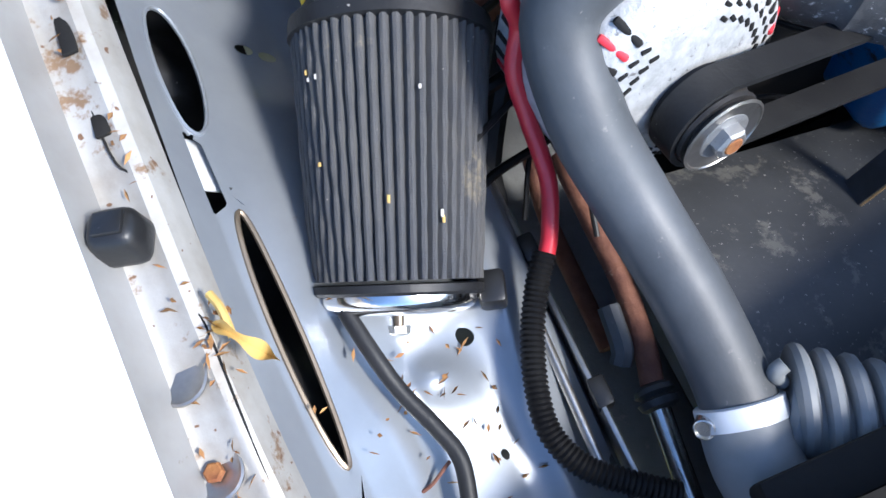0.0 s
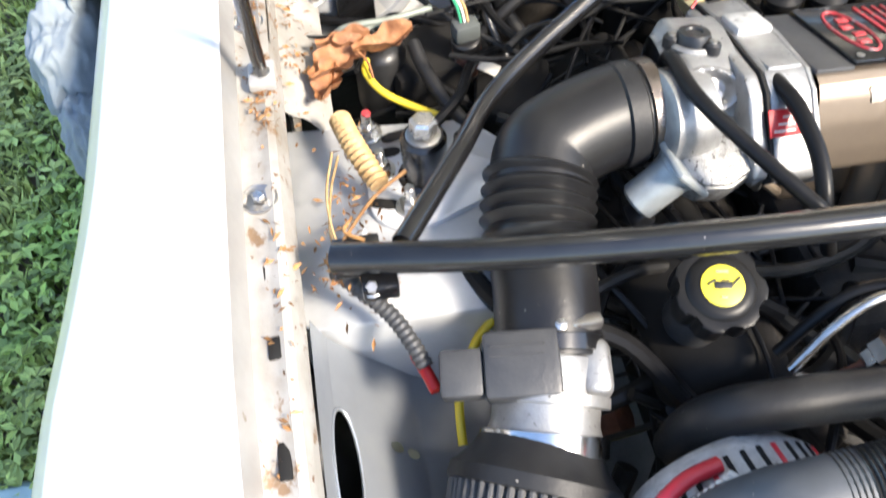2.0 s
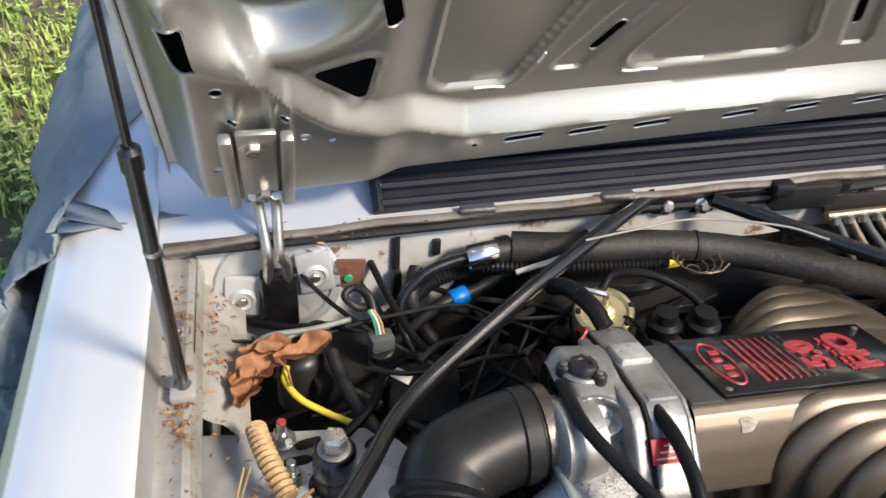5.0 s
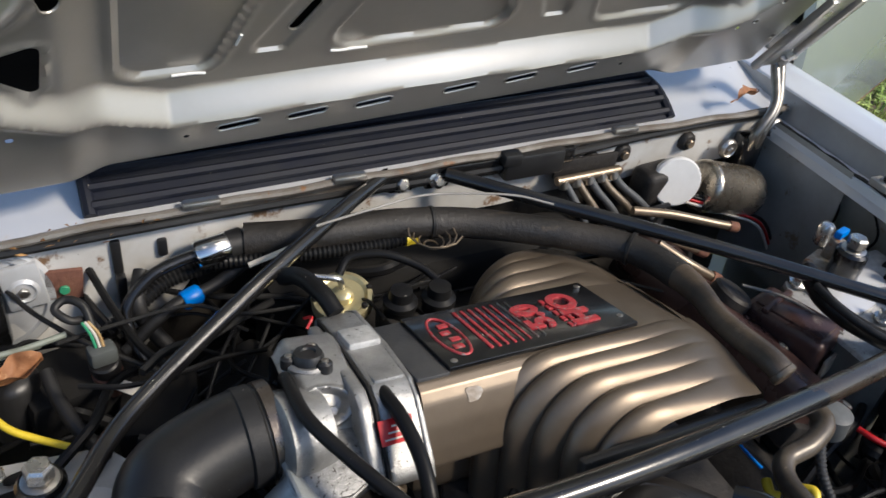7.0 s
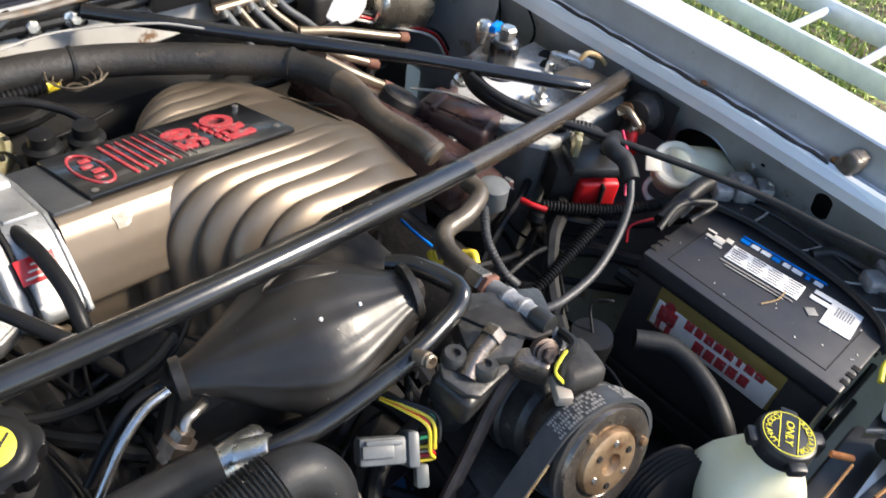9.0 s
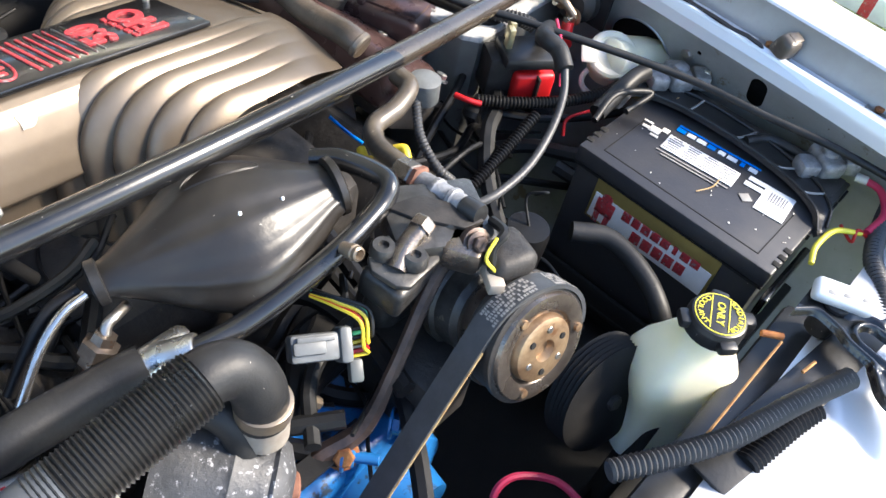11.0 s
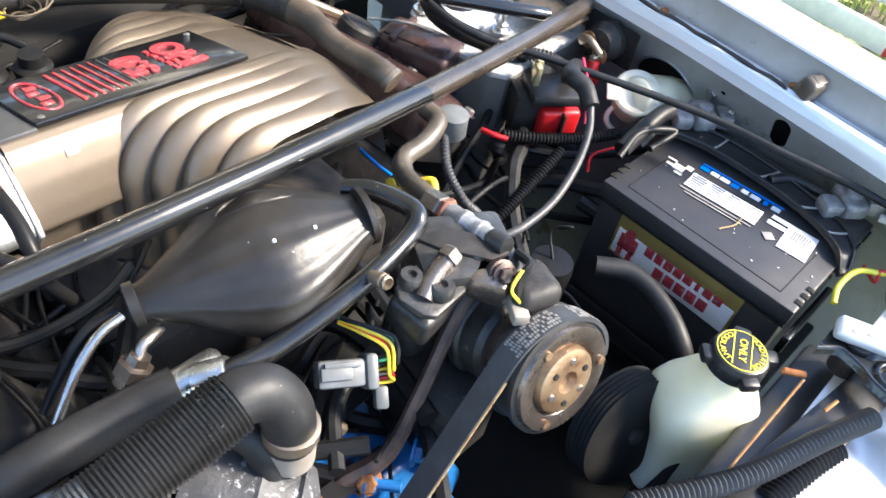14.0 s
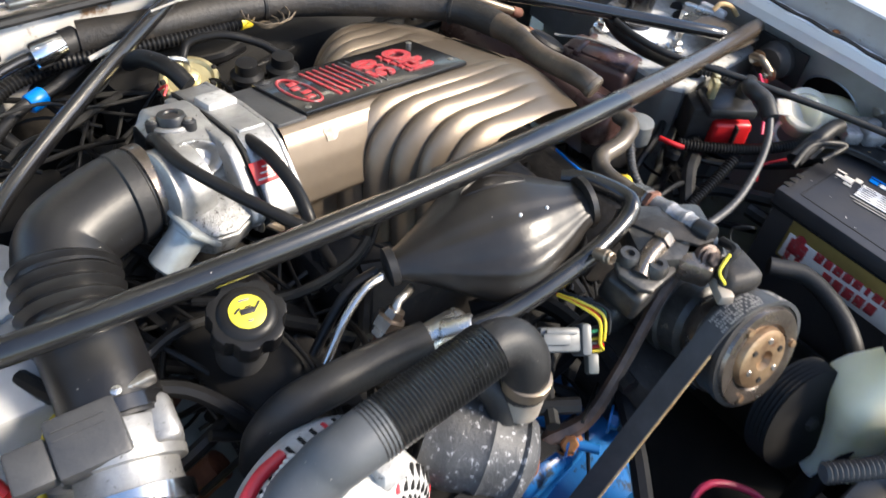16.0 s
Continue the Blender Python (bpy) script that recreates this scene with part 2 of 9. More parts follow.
LEAD = mat("lead_terminal", (0.33, 0.33, 0.335), 0.46, 0.45, (0.20, 0.20, 0.205), 90, spots=(0.54, 0.54, 0.53), spot_scale=70, spot_cut=0.62, bump=0.5)
PAPER = mat("white_label_paper", (0.78, 0.78, 0.77), 0.5, 0.0, (0.70, 0.70, 0.69), 40)
GOLD_FOIL = mat("gold_label_foil", (0.40, 0.31, 0.10), 0.32, 0.55, (0.33, 0.25, 0.08), 25)
INK = mat("black_print", (0.02, 0.02, 0.022), 0.5)
GREY_INK = mat("grey_print", (0.22, 0.22, 0.23), 0.5)
LEAF = mat("dry_brown_leaf", (0.34, 0.155, 0.062), 0.65, 0.0, (0.19, 0.075, 0.03), 55, spots=(0.46, 0.26, 0.13), spot_scale=70, spot_cut=0.60, bump=0.25)
STRAW = mat("straw_debris", (0.36, 0.20, 0.07), 0.8, 0.0, (0.20, 0.09, 0.03), 60, island=0.5)
LEAF_YELLOW = mat("yellow_dead_leaf", (0.62, 0.44, 0.12), 0.6, 0.0, (0.5, 0.32, 0.1), 60)
CATERPILLAR = mat("tan_ribbed_loom", (0.50, 0.36, 0.17), 0.55, 0.0, (0.34, 0.2, 0.08), 90, bump=0.4)
WIRE_BLACK = mat("black_wire", (0.009, 0.009, 0.009), 0.45, 0.0, (0.02, 0.02, 0.02), 40, spec=0.3)
WIRE_GREY = mat("grey_wire", (0.30, 0.29, 0.27), 0.5, 0.0, (0.22, 0.21, 0.2), 40)
WIRE_WHITE = mat("white_wire", (0.66, 0.62, 0.55), 0.5)
TUBE_GREEN = mat("dull_green_grey_tube", (0.24, 0.27, 0.23), 0.45, 0.0, (0.17, 0.18, 0.15), 40)
CONNECTOR = mat("grey_connector_plastic", (0.15, 0.16, 0.165), 0.45, 0.0, (0.10, 0.105, 0.105), 40, spots=(0.22, 0.21, 0.20), spot_scale=60, spot_cut=0.66, bump=0.1)
TOWER_SHADED = mat("shaded_grimy_tower_paint", (0.17, 0.175, 0.165), 0.5, 0.3, (0.12, 0.12, 0.11), 14, spots=(0.07, 0.06, 0.05), spot_scale=20, spot_cut=0.6, bump=0.1)
CHALKY = mat("chalk_stained_wrap", (0.035, 0.036, 0.038), 0.55, 0.0, (0.085, 0.085, 0.088), 16, spots=(0.34, 0.34, 0.35), spot_scale=130, spot_cut=0.575, bump=0.6, bump_scale=160)
SATIN_TUBE = mat("satin_grey_tube", (0.62, 0.61, 0.59), 0.20, 0.95, (0.46, 0.45, 0.43), 30, spots=(0.20, 0.17, 0.14), spot_scale=60, spot_cut=0.66, bump=0.1)
CRUSTED = mat("crusted_white_metal", (0.36, 0.34, 0.31), 0.55, 0.4, (0.24, 0.20, 0.16), 90, spots=(0.24, 0.12, 0.06), spot_scale=55, spot_cut=0.58, bump=0.5)
OUTLET = mat("dull_tan_outlet", (0.34, 0.31, 0.26), 0.5, 0.2, (0.26, 0.22, 0.18), 30, spots=(0.5, 0.48, 0.44), spot_scale=40, spot_cut=0.64)
GREY_ELBOW = mat("dusty_grey_elbow", (0.26, 0.27, 0.28), 0.5, 0.0, (0.17, 0.18, 0.185), 9, spots=(0.32, 0.31, 0.30), spot_scale=60, spot_cut=0.66, bump=0.1)
BRUSHED = mat("brushed_steel", (0.64, 0.57, 0.46), 0.27, 0.92, (0.38, 0.33, 0.26), 60, bump=0.1, bump_scale=600)
WHITE_PLASTIC = mat("white_plastic", (0.80, 0.79, 0.76), 0.4, 0.0, (0.74, 0.73, 0.70), 30)
HOSE_BROWN = mat("dust_browned_hose", (0.095, 0.070, 0.048), 0.45, 0.0, (0.035, 0.028, 0.022), 18, spots=(0.14, 0.11, 0.08), spot_scale=40, spot_cut=0.62, bump=0.3)
TOWER_LIGHT = mat("worn_light_silver", (0.56, 0.57, 0.58), 0.42, 0.3, (0.44, 0.45, 0.455), 12, spots=(0.30, 0.26, 0.21), spot_scale=30, spot_cut=0.68, bump=0.06)
SHROUD = mat("speckled_dusty_shroud", (0.035, 0.037, 0.040), 0.5, 0.0, (0.06, 0.062, 0.066), 7, spots=(0.11, 0.108, 0.10), spot_scale=26, spot_cut=0.56, bump=0.2, specks=(0.20, 0.195, 0.185), speck_scale=260, speck_cut=0.69)
APRON_DIRTY = mat("dirty_apron_silver", (0.47, 0.48, 0.475), 0.40, 0.35, (0.35, 0.35, 0.33), 9, spots=(0.25, 0.21, 0.15), spot_scale=14, spot_cut=0.60, bump=0.08, specks=(0.14, 0.11, 0.08), speck_scale=90)
FIREWALL = mat("grimy_firewall_paint", (0.66, 0.66, 0.64), 0.40, 0.15, (0.50, 0.48, 0.44), 8, spots=(0.20, 0.12, 0.065), spot_scale=17, spot_cut=0.595, bump=0.06, specks=(0.12, 0.10, 0.08), speck_scale=110)
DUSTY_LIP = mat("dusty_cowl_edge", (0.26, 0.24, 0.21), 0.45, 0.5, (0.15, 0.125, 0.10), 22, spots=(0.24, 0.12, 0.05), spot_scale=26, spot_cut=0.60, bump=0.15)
RUSTY_ARM = mat("dark_rusty_arm", (0.115, 0.078, 0.060), 0.42, 0.4, (0.04, 0.03, 0.027), 40, spots=(0.17, 0.085, 0.05), spot_scale=40, spot_cut=0.62, bump=0.3)
DARK_CONNECTOR = mat("dark_connector", (0.075, 0.085, 0.08), 0.45, 0.0, (0.08, 0.085, 0.085), 30)
BROWN_COVER = mat("dark_brown_casting", (0.045, 0.025, 0.024), 0.28, 0.1, (0.07, 0.04, 0.035), 18, spots=(0.14, 0.10, 0.08), spot_scale=40, spot_cut=0.66)
CLOTH = mat("grey_blue_car_cover", (0.24, 0.275, 0.295), 0.85, 0.0, (0.19, 0.22, 0.24), 8, bump=0.5, bump_scale=300)
# Silver tinted green: the lawn's reflection is put into the colour.
DOOR_SHEEN = mat("door_silver_lawn_tint", (0.36, 0.41, 0.39), 0.22, 0.2, (0.31, 0.36, 0.345), 2, spots=(0.42, 0.45, 0.43), spot_scale=14, spot_cut=0.70, coat=0.5)
PALE_SHEET = mat("pale_plastic_sheet", (0.40, 0.50, 0.50), 0.5, 0.0, (0.34, 0.43, 0.44), 5, bump=0.2)
SOIL = mat("bare_soil", (0.16, 0.125, 0.085), 0.95, 0.0, (0.10, 0.085, 0.05), 6, spots=(0.10, 0.13, 0.04), spot_scale=3, spot_cut=0.5, bump=0.8, bump_scale=60)
GRASS = mat("grass_blades", (0.27, 0.40, 0.08), 0.6, 0.0, (0.40, 0.43, 0.13), 3, island=0.6)
ALU = mat("ladder_aluminium", (0.74, 0.76, 0.78), 0.42, 0.25, (0.64, 0.66, 0.68), 20)


# ---- mesh helpers ----
def thing(name, label, category, group="", kind=""):
    return tagged(new(name), label, category, group, kind)


def smooth(me, angle=40):
    me.polygons.foreach_set("use_smooth", [True] * len(me.polygons))
    me.set_sharp_from_angle(angle=radians(angle))


def part(name, bm, material, parent=None, label="", angle=40, category="", kind="", group=""):
    """Links a bmesh as one mesh object under a thing or a part."""
    me = bpy.data.meshes.new(name)
    bmesh.ops.recalc_face_normals(bm, faces=bm.faces[:])
    bm.to_mesh(me)
    bm.free()
    me.materials.append(material)
    smooth(me, angle)
    ob = new(name, me)
    ob.parent = parent
    return tagged(ob, label, category, group, kind)


def V(*p):
    return Vector(p)


def spline(pts, n=6):
    """Catmull-Rom through the points, n steps each."""
    p = [Vector(q) for q in pts]
    if len(p) < 3:
        return [p[0].lerp(p[-1], i / n) for i in range(n + 1)]
    p = [2 * p[0] - p[1]] + p + [2 * p[-1] - p[-2]]
    out = []
    for i in range(1, len(p) - 2):
        a, b, c, d = p[i - 1:i + 3]
        for k in range(n):
            t = k / n
            out.append(0.5 * (2 * b + (c - a) * t + (2 * a - 5 * b + 4 * c - d) * t * t + (3 * b - a - 3 * c + d) * t ** 3))
    return out + [p[-2]]


def resample(path, step):
    out, acc = [path[0].copy()], 0.0
    for a, b in zip(path, path[1:]):
        L = (b - a).length
        while acc + L >= step and L > 1e-9:
            a = a.lerp(b, (step - acc) / L)
            L = (b - a).length
            acc = 0.0
            out.append(a.copy())
        acc += L
    return out


def sweep(bm, path, radius, seg=10, caps=True):
    """A tube round a path; radius is a number or a function of the ring's index."""
    rings, up = [], None
    for i, p in enumerate(path):
        t = (path[min(i + 1, len(path) - 1)] - path[max(i - 1, 0)]).normalized()
        if up is None:
            up = t.orthogonal().normalized()
        up = (up - t * up.dot(t)).normalized()
        side = t.cross(up)
        r = radius(i) if callable(radius) else radius
        rings.append([bm.verts.new(p + (up * math.cos(a) + side * math.sin(a)) * r) for a in (2 * math.pi * k / seg for k in range(seg))])
    for a, b in zip(rings, rings[1:]):
        for k in range(seg):
            bm.faces.new((a[k], a[(k + 1) % seg], b[(k + 1) % seg], b[k]))
    if caps:
        bm.faces.new(rings[0][::-1])
        bm.faces.new(rings[-1])
    return bm


def tube(pts, r, seg=10, n=6):
    return sweep(bmesh.new(), spline(pts, n), r, seg)


def corrugated(pts, r, pitch=0.006, depth=0.0016, seg=14):
    path = resample(spline(pts, 10), pitch / 4)
    return sweep(bmesh.new(), path, lambda i: r - depth * (1, 0.5, 0, 0.5)[i % 4], seg)


def lathe(p0, p1, profile, seg=28, bm=None):
    """Rings (along, radius) about the line from p0 towards p1; along in metres."""
    bm = bm or bmesh.new()
    p0, p1 = Vector(p0), Vector(p1)
    t = (p1 - p0).normalized()
    u = t.orthogonal().normalized()
    w = t.cross(u)
    rings = []
    for s, r in profile:
        c = p0 + t * s
        if r < 1e-6:
            rings.append([bm.verts.new(c)])
        else:
            rings.append([bm.verts.new(c + (u * math.cos(a) + w * math.sin(a)) * r) for a in (2 * math.pi * k / seg for k in range(seg))])
    for a, b in zip(rings, rings[1:]):
        for k in range(seg):
            q = [a[k % len(a)], a[(k + 1) % len(a)], b[(k + 1) % len(b)], b[k % len(b)]]
            q = list(dict.fromkeys(q))
            if len(q) > 2:
                bm.faces.new(q)
    for ring, flip in ((rings[0], True), (rings[-1], False)):
        if len(ring) > 2:
            bm.faces.new(ring[::-1] if flip else ring)
    return bm


def rod(p0, p1, r, seg=20, edge=0.12, bm=None):
    L = (Vector(p1) - Vector(p0)).length
    e = min(edge * r, L * 0.3)
    return lathe(p0, p1, [(0, r - e), (e, r), (L - e, r), (L, r - e)], seg, bm)


def basis(ex, ey):
    ex = Vector(ex).normalized()
    ez = ex.cross(Vector(ey)).normalized()
    return Matrix((ex, ez.cross(ex), ez)).transposed()


def block(c, size, rot=None, bevel=0.003, bm=None, seg=2, taper=1.0):
    """A bevelled box about c; rot is a 3x3 basis; taper scales its top."""
    own = bmesh.new()
    g = bmesh.ops.create_cube(own, size=1)
    for v in own.verts:
        k = taper if v.co.z > 0 else 1.0
        v.co = Vector((v.co.x * size[0] * k, v.co.y * size[1] * k, v.co.z * size[2]))
    if bevel:
        bmesh.ops.bevel(own, geom=own.edges[:], offset=bevel, segments=seg, profile=0.5, affect="EDGES")
    m = Matrix.Translation(c) @ (rot.to_4x4() if rot else Matrix.Identity(4))
    own.transform(m)
    if bm is None:
        return own
    me = bpy.data.meshes.new("tmp")
    own.to_mesh(me)
    own.free()
    bm.from_mesh(me)
    bpy.data.meshes.remove(me)
    return bm


def prism(outline, origin, rot, depth, bevel=0.0):
    """An outline in the plane of rot's x and y, thickened by depth along z."""
    bm = bmesh.new()
    low = [bm.verts.new(Vector(origin) + rot @ Vector((x, y, 0))) for x, y in outline]
    top = [bm.verts.new(Vector(origin) + rot @ Vector((x, y, depth))) for x, y in outline]
    bm.faces.new(low[::-1])
    bm.faces.new(top)
    n = len(outline)
    for i in range(n):
        bm.faces.new((low[i], low[(i + 1) % n], top[(i + 1) % n], top[i]))
    if bevel:
        bmesh.ops.bevel(bm, geom=bm.edges[:], offset=bevel, segments=2, profile=0.5, affect="EDGES")
    return bm


def sheet(fn, nu, nv, thick=0.0, keep=None):
    """A surface fn(a, b) over the unit square; keep(a, b) leaves holes; thick gives it a back."""
    bm = bmesh.new()
    g = [[bm.verts.new(fn(i / nu, j / nv)) for j in range(nv + 1)] for i in range(nu + 1)]
    for i in range(nu):
        for j in range(nv):
            if keep is None or keep((i + 0.5) / nu, (j + 0.5) / nv):
                bm.faces.new((g[i][j], g[i + 1][j], g[i + 1][j + 1], g[i][j + 1]))
    loose = [v for v in bm.verts if not v.link_faces]
    bmesh.ops.delete(bm, geom=loose, context="VERTS")
    if thick:
        bmesh.ops.recalc_face_normals(bm, faces=bm.faces[:])
        bmesh.ops.solidify(bm, geom=bm.faces[:], thickness=thick)
    return bm


def bolt(at, axis, r, h, material, parent, name="bolt", label="", washer=True):
    """A hexagon head on a washer."""
    at, axis = Vector(at), Vector(axis).normalized()
    bm = bmesh.new()
    if washer:
        lathe(at, at + axis, [(0, r * 1.5), (h * 0.2, r * 1.5), (h * 0.25, r * 1.4)], 20, bm)
    lathe(at, at + axis, [(h * 0.2, r), (h * 0.85, r), (h, r * 0.8)], 6, bm)
    return part(name, bm, material, parent, label, 30)


def lerp(a, b, t):
    return a + (b - a) * t


def interp(x, xs, ys):
    return float(np.interp(x, xs, ys))


def smoothstep(a, b, x):
    t = min(1, max(0, (x - a) / (b - a)))
    return t * t * (3 - 2 * t)


def capsule(u, v, cu, cv, half, r, turn=0.0):
    """Signed distance to a rounded slot."""
    c, s = math.cos(turn), math.sin(turn)
    a, b = (u - cu) * c + (v - cv) * s, -(u - cu) * s + (v - cv) * c
    return math.hypot(max(0, abs(a) - half), b) - r


def triangle(u, v, pts, r):
    """Signed distance to a rounded triangle given anticlockwise."""
    d, inside = 9.0, True
    for (ax, ay), (bx, by) in zip(pts, pts[1:] + pts[:1]):
        ex, ey, px, py = bx - ax, by - ay, u - ax, v - ay
        k = min(1, max(0, (px * ex + py * ey) / (ex * ex + ey * ey)))
        d = min(d, math.hypot(px - k * ex, py - k * ey))
        inside = inside and ex * py - ey * px > 0
    return (-d if inside else d) - r


def ellipse(u, v, cu, cv, ru, rv):
    """Rough signed distance to an ellipse."""
    return (math.hypot((u - cu) / ru, (v - cv) / rv) - 1) * min(ru, rv)


def holed(fn, sdf, su, sv, nu, nv):
    """A surface fn(u, v) over su by sv with clean-edged holes where sdf is negative."""
    (u0, u1), (v0, v1) = su, sv
    reach = 0.72 * max(abs(u1 - u0) / nu, abs(v1 - v0) / nv)
    bm = bmesh.new()
    grid = []
    for i in range(nu + 1):
        row = []
        for j in range(nv + 1):
            u, v = lerp(u0, u1, i / nu), lerp(v0, v1, j / nv)
            d = sdf(u, v)
            if abs(d) < reach:
                e = 0.0004
                gu, gv = (sdf(u + e, v) - d) / e, (sdf(u, v + e) - d) / e
                g2 = gu * gu + gv * gv + 1e-6
                u, v = u - d * gu / g2, v - d * gv / g2
            row.append(bm.verts.new(fn(u, v)))
        grid.append(row)
    for i in range(nu):
        for j in range(nv):
            if sdf(lerp(u0, u1, (i + 0.5) / nu), lerp(v0, v1, (j + 0.5) / nv)) > 0:
                bm.faces.new((grid[i][j], grid[i + 1][j], grid[i + 1][j + 1], grid[i][j + 1]))
    bmesh.ops.delete(bm, geom=[v for v in bm.verts if not v.link_faces], context="VERTS")
    return bm



# ---- ground ----
def ground_z(x, y):
    return 0.02 * noise.noise((x * 0.6, y * 0.6, 3)) - 0.006 * max(0, abs(x) - 1)


def gnd(a, b):
    x, y = (a - 0.5) * 2, (b - 0.5) * 2
    x, y = 60 * x * abs(x) ** 1.6, 60 * y * abs(y) ** 1.6
    return V(x, y, ground_z(x, y))


part("ground", sheet(gnd, 90, 90), SOIL, None, "uneven brown soil under patchy lawn", 180, "ground", "structure")


def grass(name, x0, y0, count, seed, tall):
    rnd = random.Random(seed)
    verts, faces = [], []
    for _ in range(count):
        r_, q_ = 1.0 + 6.0 * rnd.random() ** 1.5, rnd.uniform(0, 6.283)
        x, y = x0 + r_ * math.cos(q_), y0 + r_ * math.sin(q_)
        if abs(x) < 0.86 and -0.95 < y < 2.0:
            continue
        if noise.noise((x * 2.2, y * 2.2, 8)) < -0.28 and rnd.random() < 0.8:
            continue
        z = ground_z(x, y)
        if rnd.random() < 0.72:
            h, w, a, lean = rnd.uniform(0.5, 1) * tall, rnd.uniform(0.003, 0.006), rnd.uniform(0, 6.283), rnd.uniform(0.1, 0.8)
            dx, dy = math.cos(a), math.sin(a)
            i = len(verts)
            verts += [(x - dy * w, y + dx * w, z), (x + dy * w, y - dx * w, z),
                      (x + dx * lean * h * 0.4 + dy * w * 0.8, y + dy * lean * h * 0.4 - dx * w * 0.8, z + h * 0.7),
                      (x + dx * lean * h * 0.4 - dy * w * 0.8, y + dy * lean * h * 0.4 + dx * w * 0.8, z + h * 0.7),
                      (x + dx * lean * h, y + dy * lean * h, z + h)]
            faces += [(i, i + 1, i + 2, i + 3), (i + 3, i + 2, i + 4)]
        else:
            h, r = rnd.uniform(0.02, 0.9 * tall), rnd.uniform(0.008, 0.02)
            for k in range(rnd.randint(3, 5)):
                a = rnd.uniform(0, 6.283)
                dx, dy, up = math.cos(a), math.sin(a), rnd.uniform(-0.1, 0.5) * r
                i = len(verts)
                verts += [(x, y, z + h), (x + dx * r - dy * r * 0.45, y + dy * r + dx * r * 0.45, z + h + up),
                          (x + dx * r * 2, y + dy * r * 2, z + h + up * 0.6), (x + dx * r + dy * r * 0.45, y + dy * r - dx * r * 0.45, z + h + up)]
                faces += [(i, i + 1, i + 2, i + 3)]
    me = bpy.data.meshes.new(name)
    me.from_pydata(verts, [], faces)
    me.materials.append(GRASS)
    return tagged(new(name, me), "short green lawn with broad-leaved weeds", "grass", "", "stuff")


grass("grass", 0.0, 0.3, 170000, 5, 0.085)


def ladder():
    t = thing("ladder", "aluminium extension ladder lying flat on the grass", "ladder")
    ax = V(0.02, 1, 0).normalized()
    side = V(1, -0.02, 0)
    o = V(2.66, -1.6, 0.1)
    for k in (0, 0.40):
        c = o + side * k + ax * 1.31
        part("rail", block(c, (0.028, 2.62, 0.085), basis(side, ax), 0.004), ALU, t)
    for i in range(9):
        c = o + ax * (0.15 + 0.3 * i)
        part("rung", rod(c, c + side * 0.40, 0.017, 12), ALU, t)
    for s in (0.0, 0.40):
        part("end_cap", block(o + side * s + ax * 1.35, (0.032, 0.045, 0.088), basis(side, ax), 0.006), RED_PAINT, t, "faded red plastic guide bracket")


ladder()


def ground_sheet():
    t = thing("ground_sheet", "pale blue-grey plastic sheet lying on the grass", "tarp")
    part("sheet", sheet(lambda a, b: V(lerp(-1.9, -0.9, a), lerp(-1.2, 0.085, b), 0.075 + 0.012 * noise.noise((a * 6, b * 7, 1)) - 0.03 * smoothstep(0.97, 1.0, b)), 40, 48, 0.003), PALE_SHEET, t, "", 180)


ground_sheet()


def open_door():
    t = thing("door_1", "silver-grey driver's door standing open beyond the fender", "car door", "", "structure")
    h, d = V(0.905, 0.515, 0), V(0.921, 0.389, 0)
    n = V(0.389, -0.921, 0)

    def skin(a, b):
        low = 0.545 + 0.10 * smoothstep(0.93, 1.0, a) ** 2
        z = lerp(low, 1.02, b)
        return h + d * (1.42 * a) + n * (0.035 * math.sin(math.pi * min(1, 0.15 + 0.85 * b)) - 0.02 * smoothstep(0.95, 1.0, a)) + V(0, 0, z)
    part("outer_skin", sheet(skin, 40, 24, 0.02), DOOR_SHEEN, t)
    part("inner_panel", block(h + d * 0.70 - n * 0.055 + V(0, 0, 0.80), (1.36, 0.06, 0.42), basis(d, n), 0.02), GREY_PLASTIC, t)
    part("belt_moulding", tube([h + d * s + n * 0.012 + V(0, 0, 1.022) for s in (0.02, 0.5, 1.0, 1.40)], 0.008, 8), BLACK_PLASTIC, t, "thin black moulding")
    part("glass", block(h + d * 0.70 - n * 0.03 + V(0, 0, 1.22), (1.34, 0.006, 0.40), basis(d, n), 0.002), DOOR_SHEEN, t, "side glass painted in the door's reflection colour")
    part("lower_trim", tube([h + d * s + n * 0.006 + V(0, 0, 0.541) for s in (0.0, 0.5, 1.0, 1.32)], 0.010, 8), BROWN_RUST, t, "rusty brown lower edge")
    for z in (0.62, 0.90):
        part("door_hinge", block(h - d * 0.03 - n * 0.02 + V(0, 0, z), (0.08, 0.03, 0.06), basis(d, n), 0.005), HINGE_STEEL, t)


open_door()


def slatted_mat():
    t = thing("slatted_mat", "dark grey slatted mat lying on the grass", "mat")
    p, d = V(2.86, 1.30, 0.06), V(0.66, -0.75, 0).normalized()
    n = V(0.75, 0.66, 0)
    for k in range(15):
        part("slat", block(p + d * (0.036 * k) + n * 0.13, (0.016, 0.30, 0.012), basis(d, n) @ Euler((0, 0.35, 0)).to_matrix(), 0.002), GREY_PLASTIC, t)
    for s in (0.0, 0.26):
        part("rail", block(p + d * 0.252 + n * s - V(0, 0, 0.010), (0.53, 0.02, 0.012), basis(d, n), 0.002), GREY_PLASTIC, t)


slatted_mat()

# ---- fenders ----
FY = (-1.0, -0.7, -0.56, -0.5, -0.3, -0.24, 0.0, 0.3, 0.62)
FZ = (0.66, 0.745, 0.79, 0.805, 0.86, 0.872, 0.884, 0.892, 0.897)


def fz(y):
    return interp(y, FY, FZ)


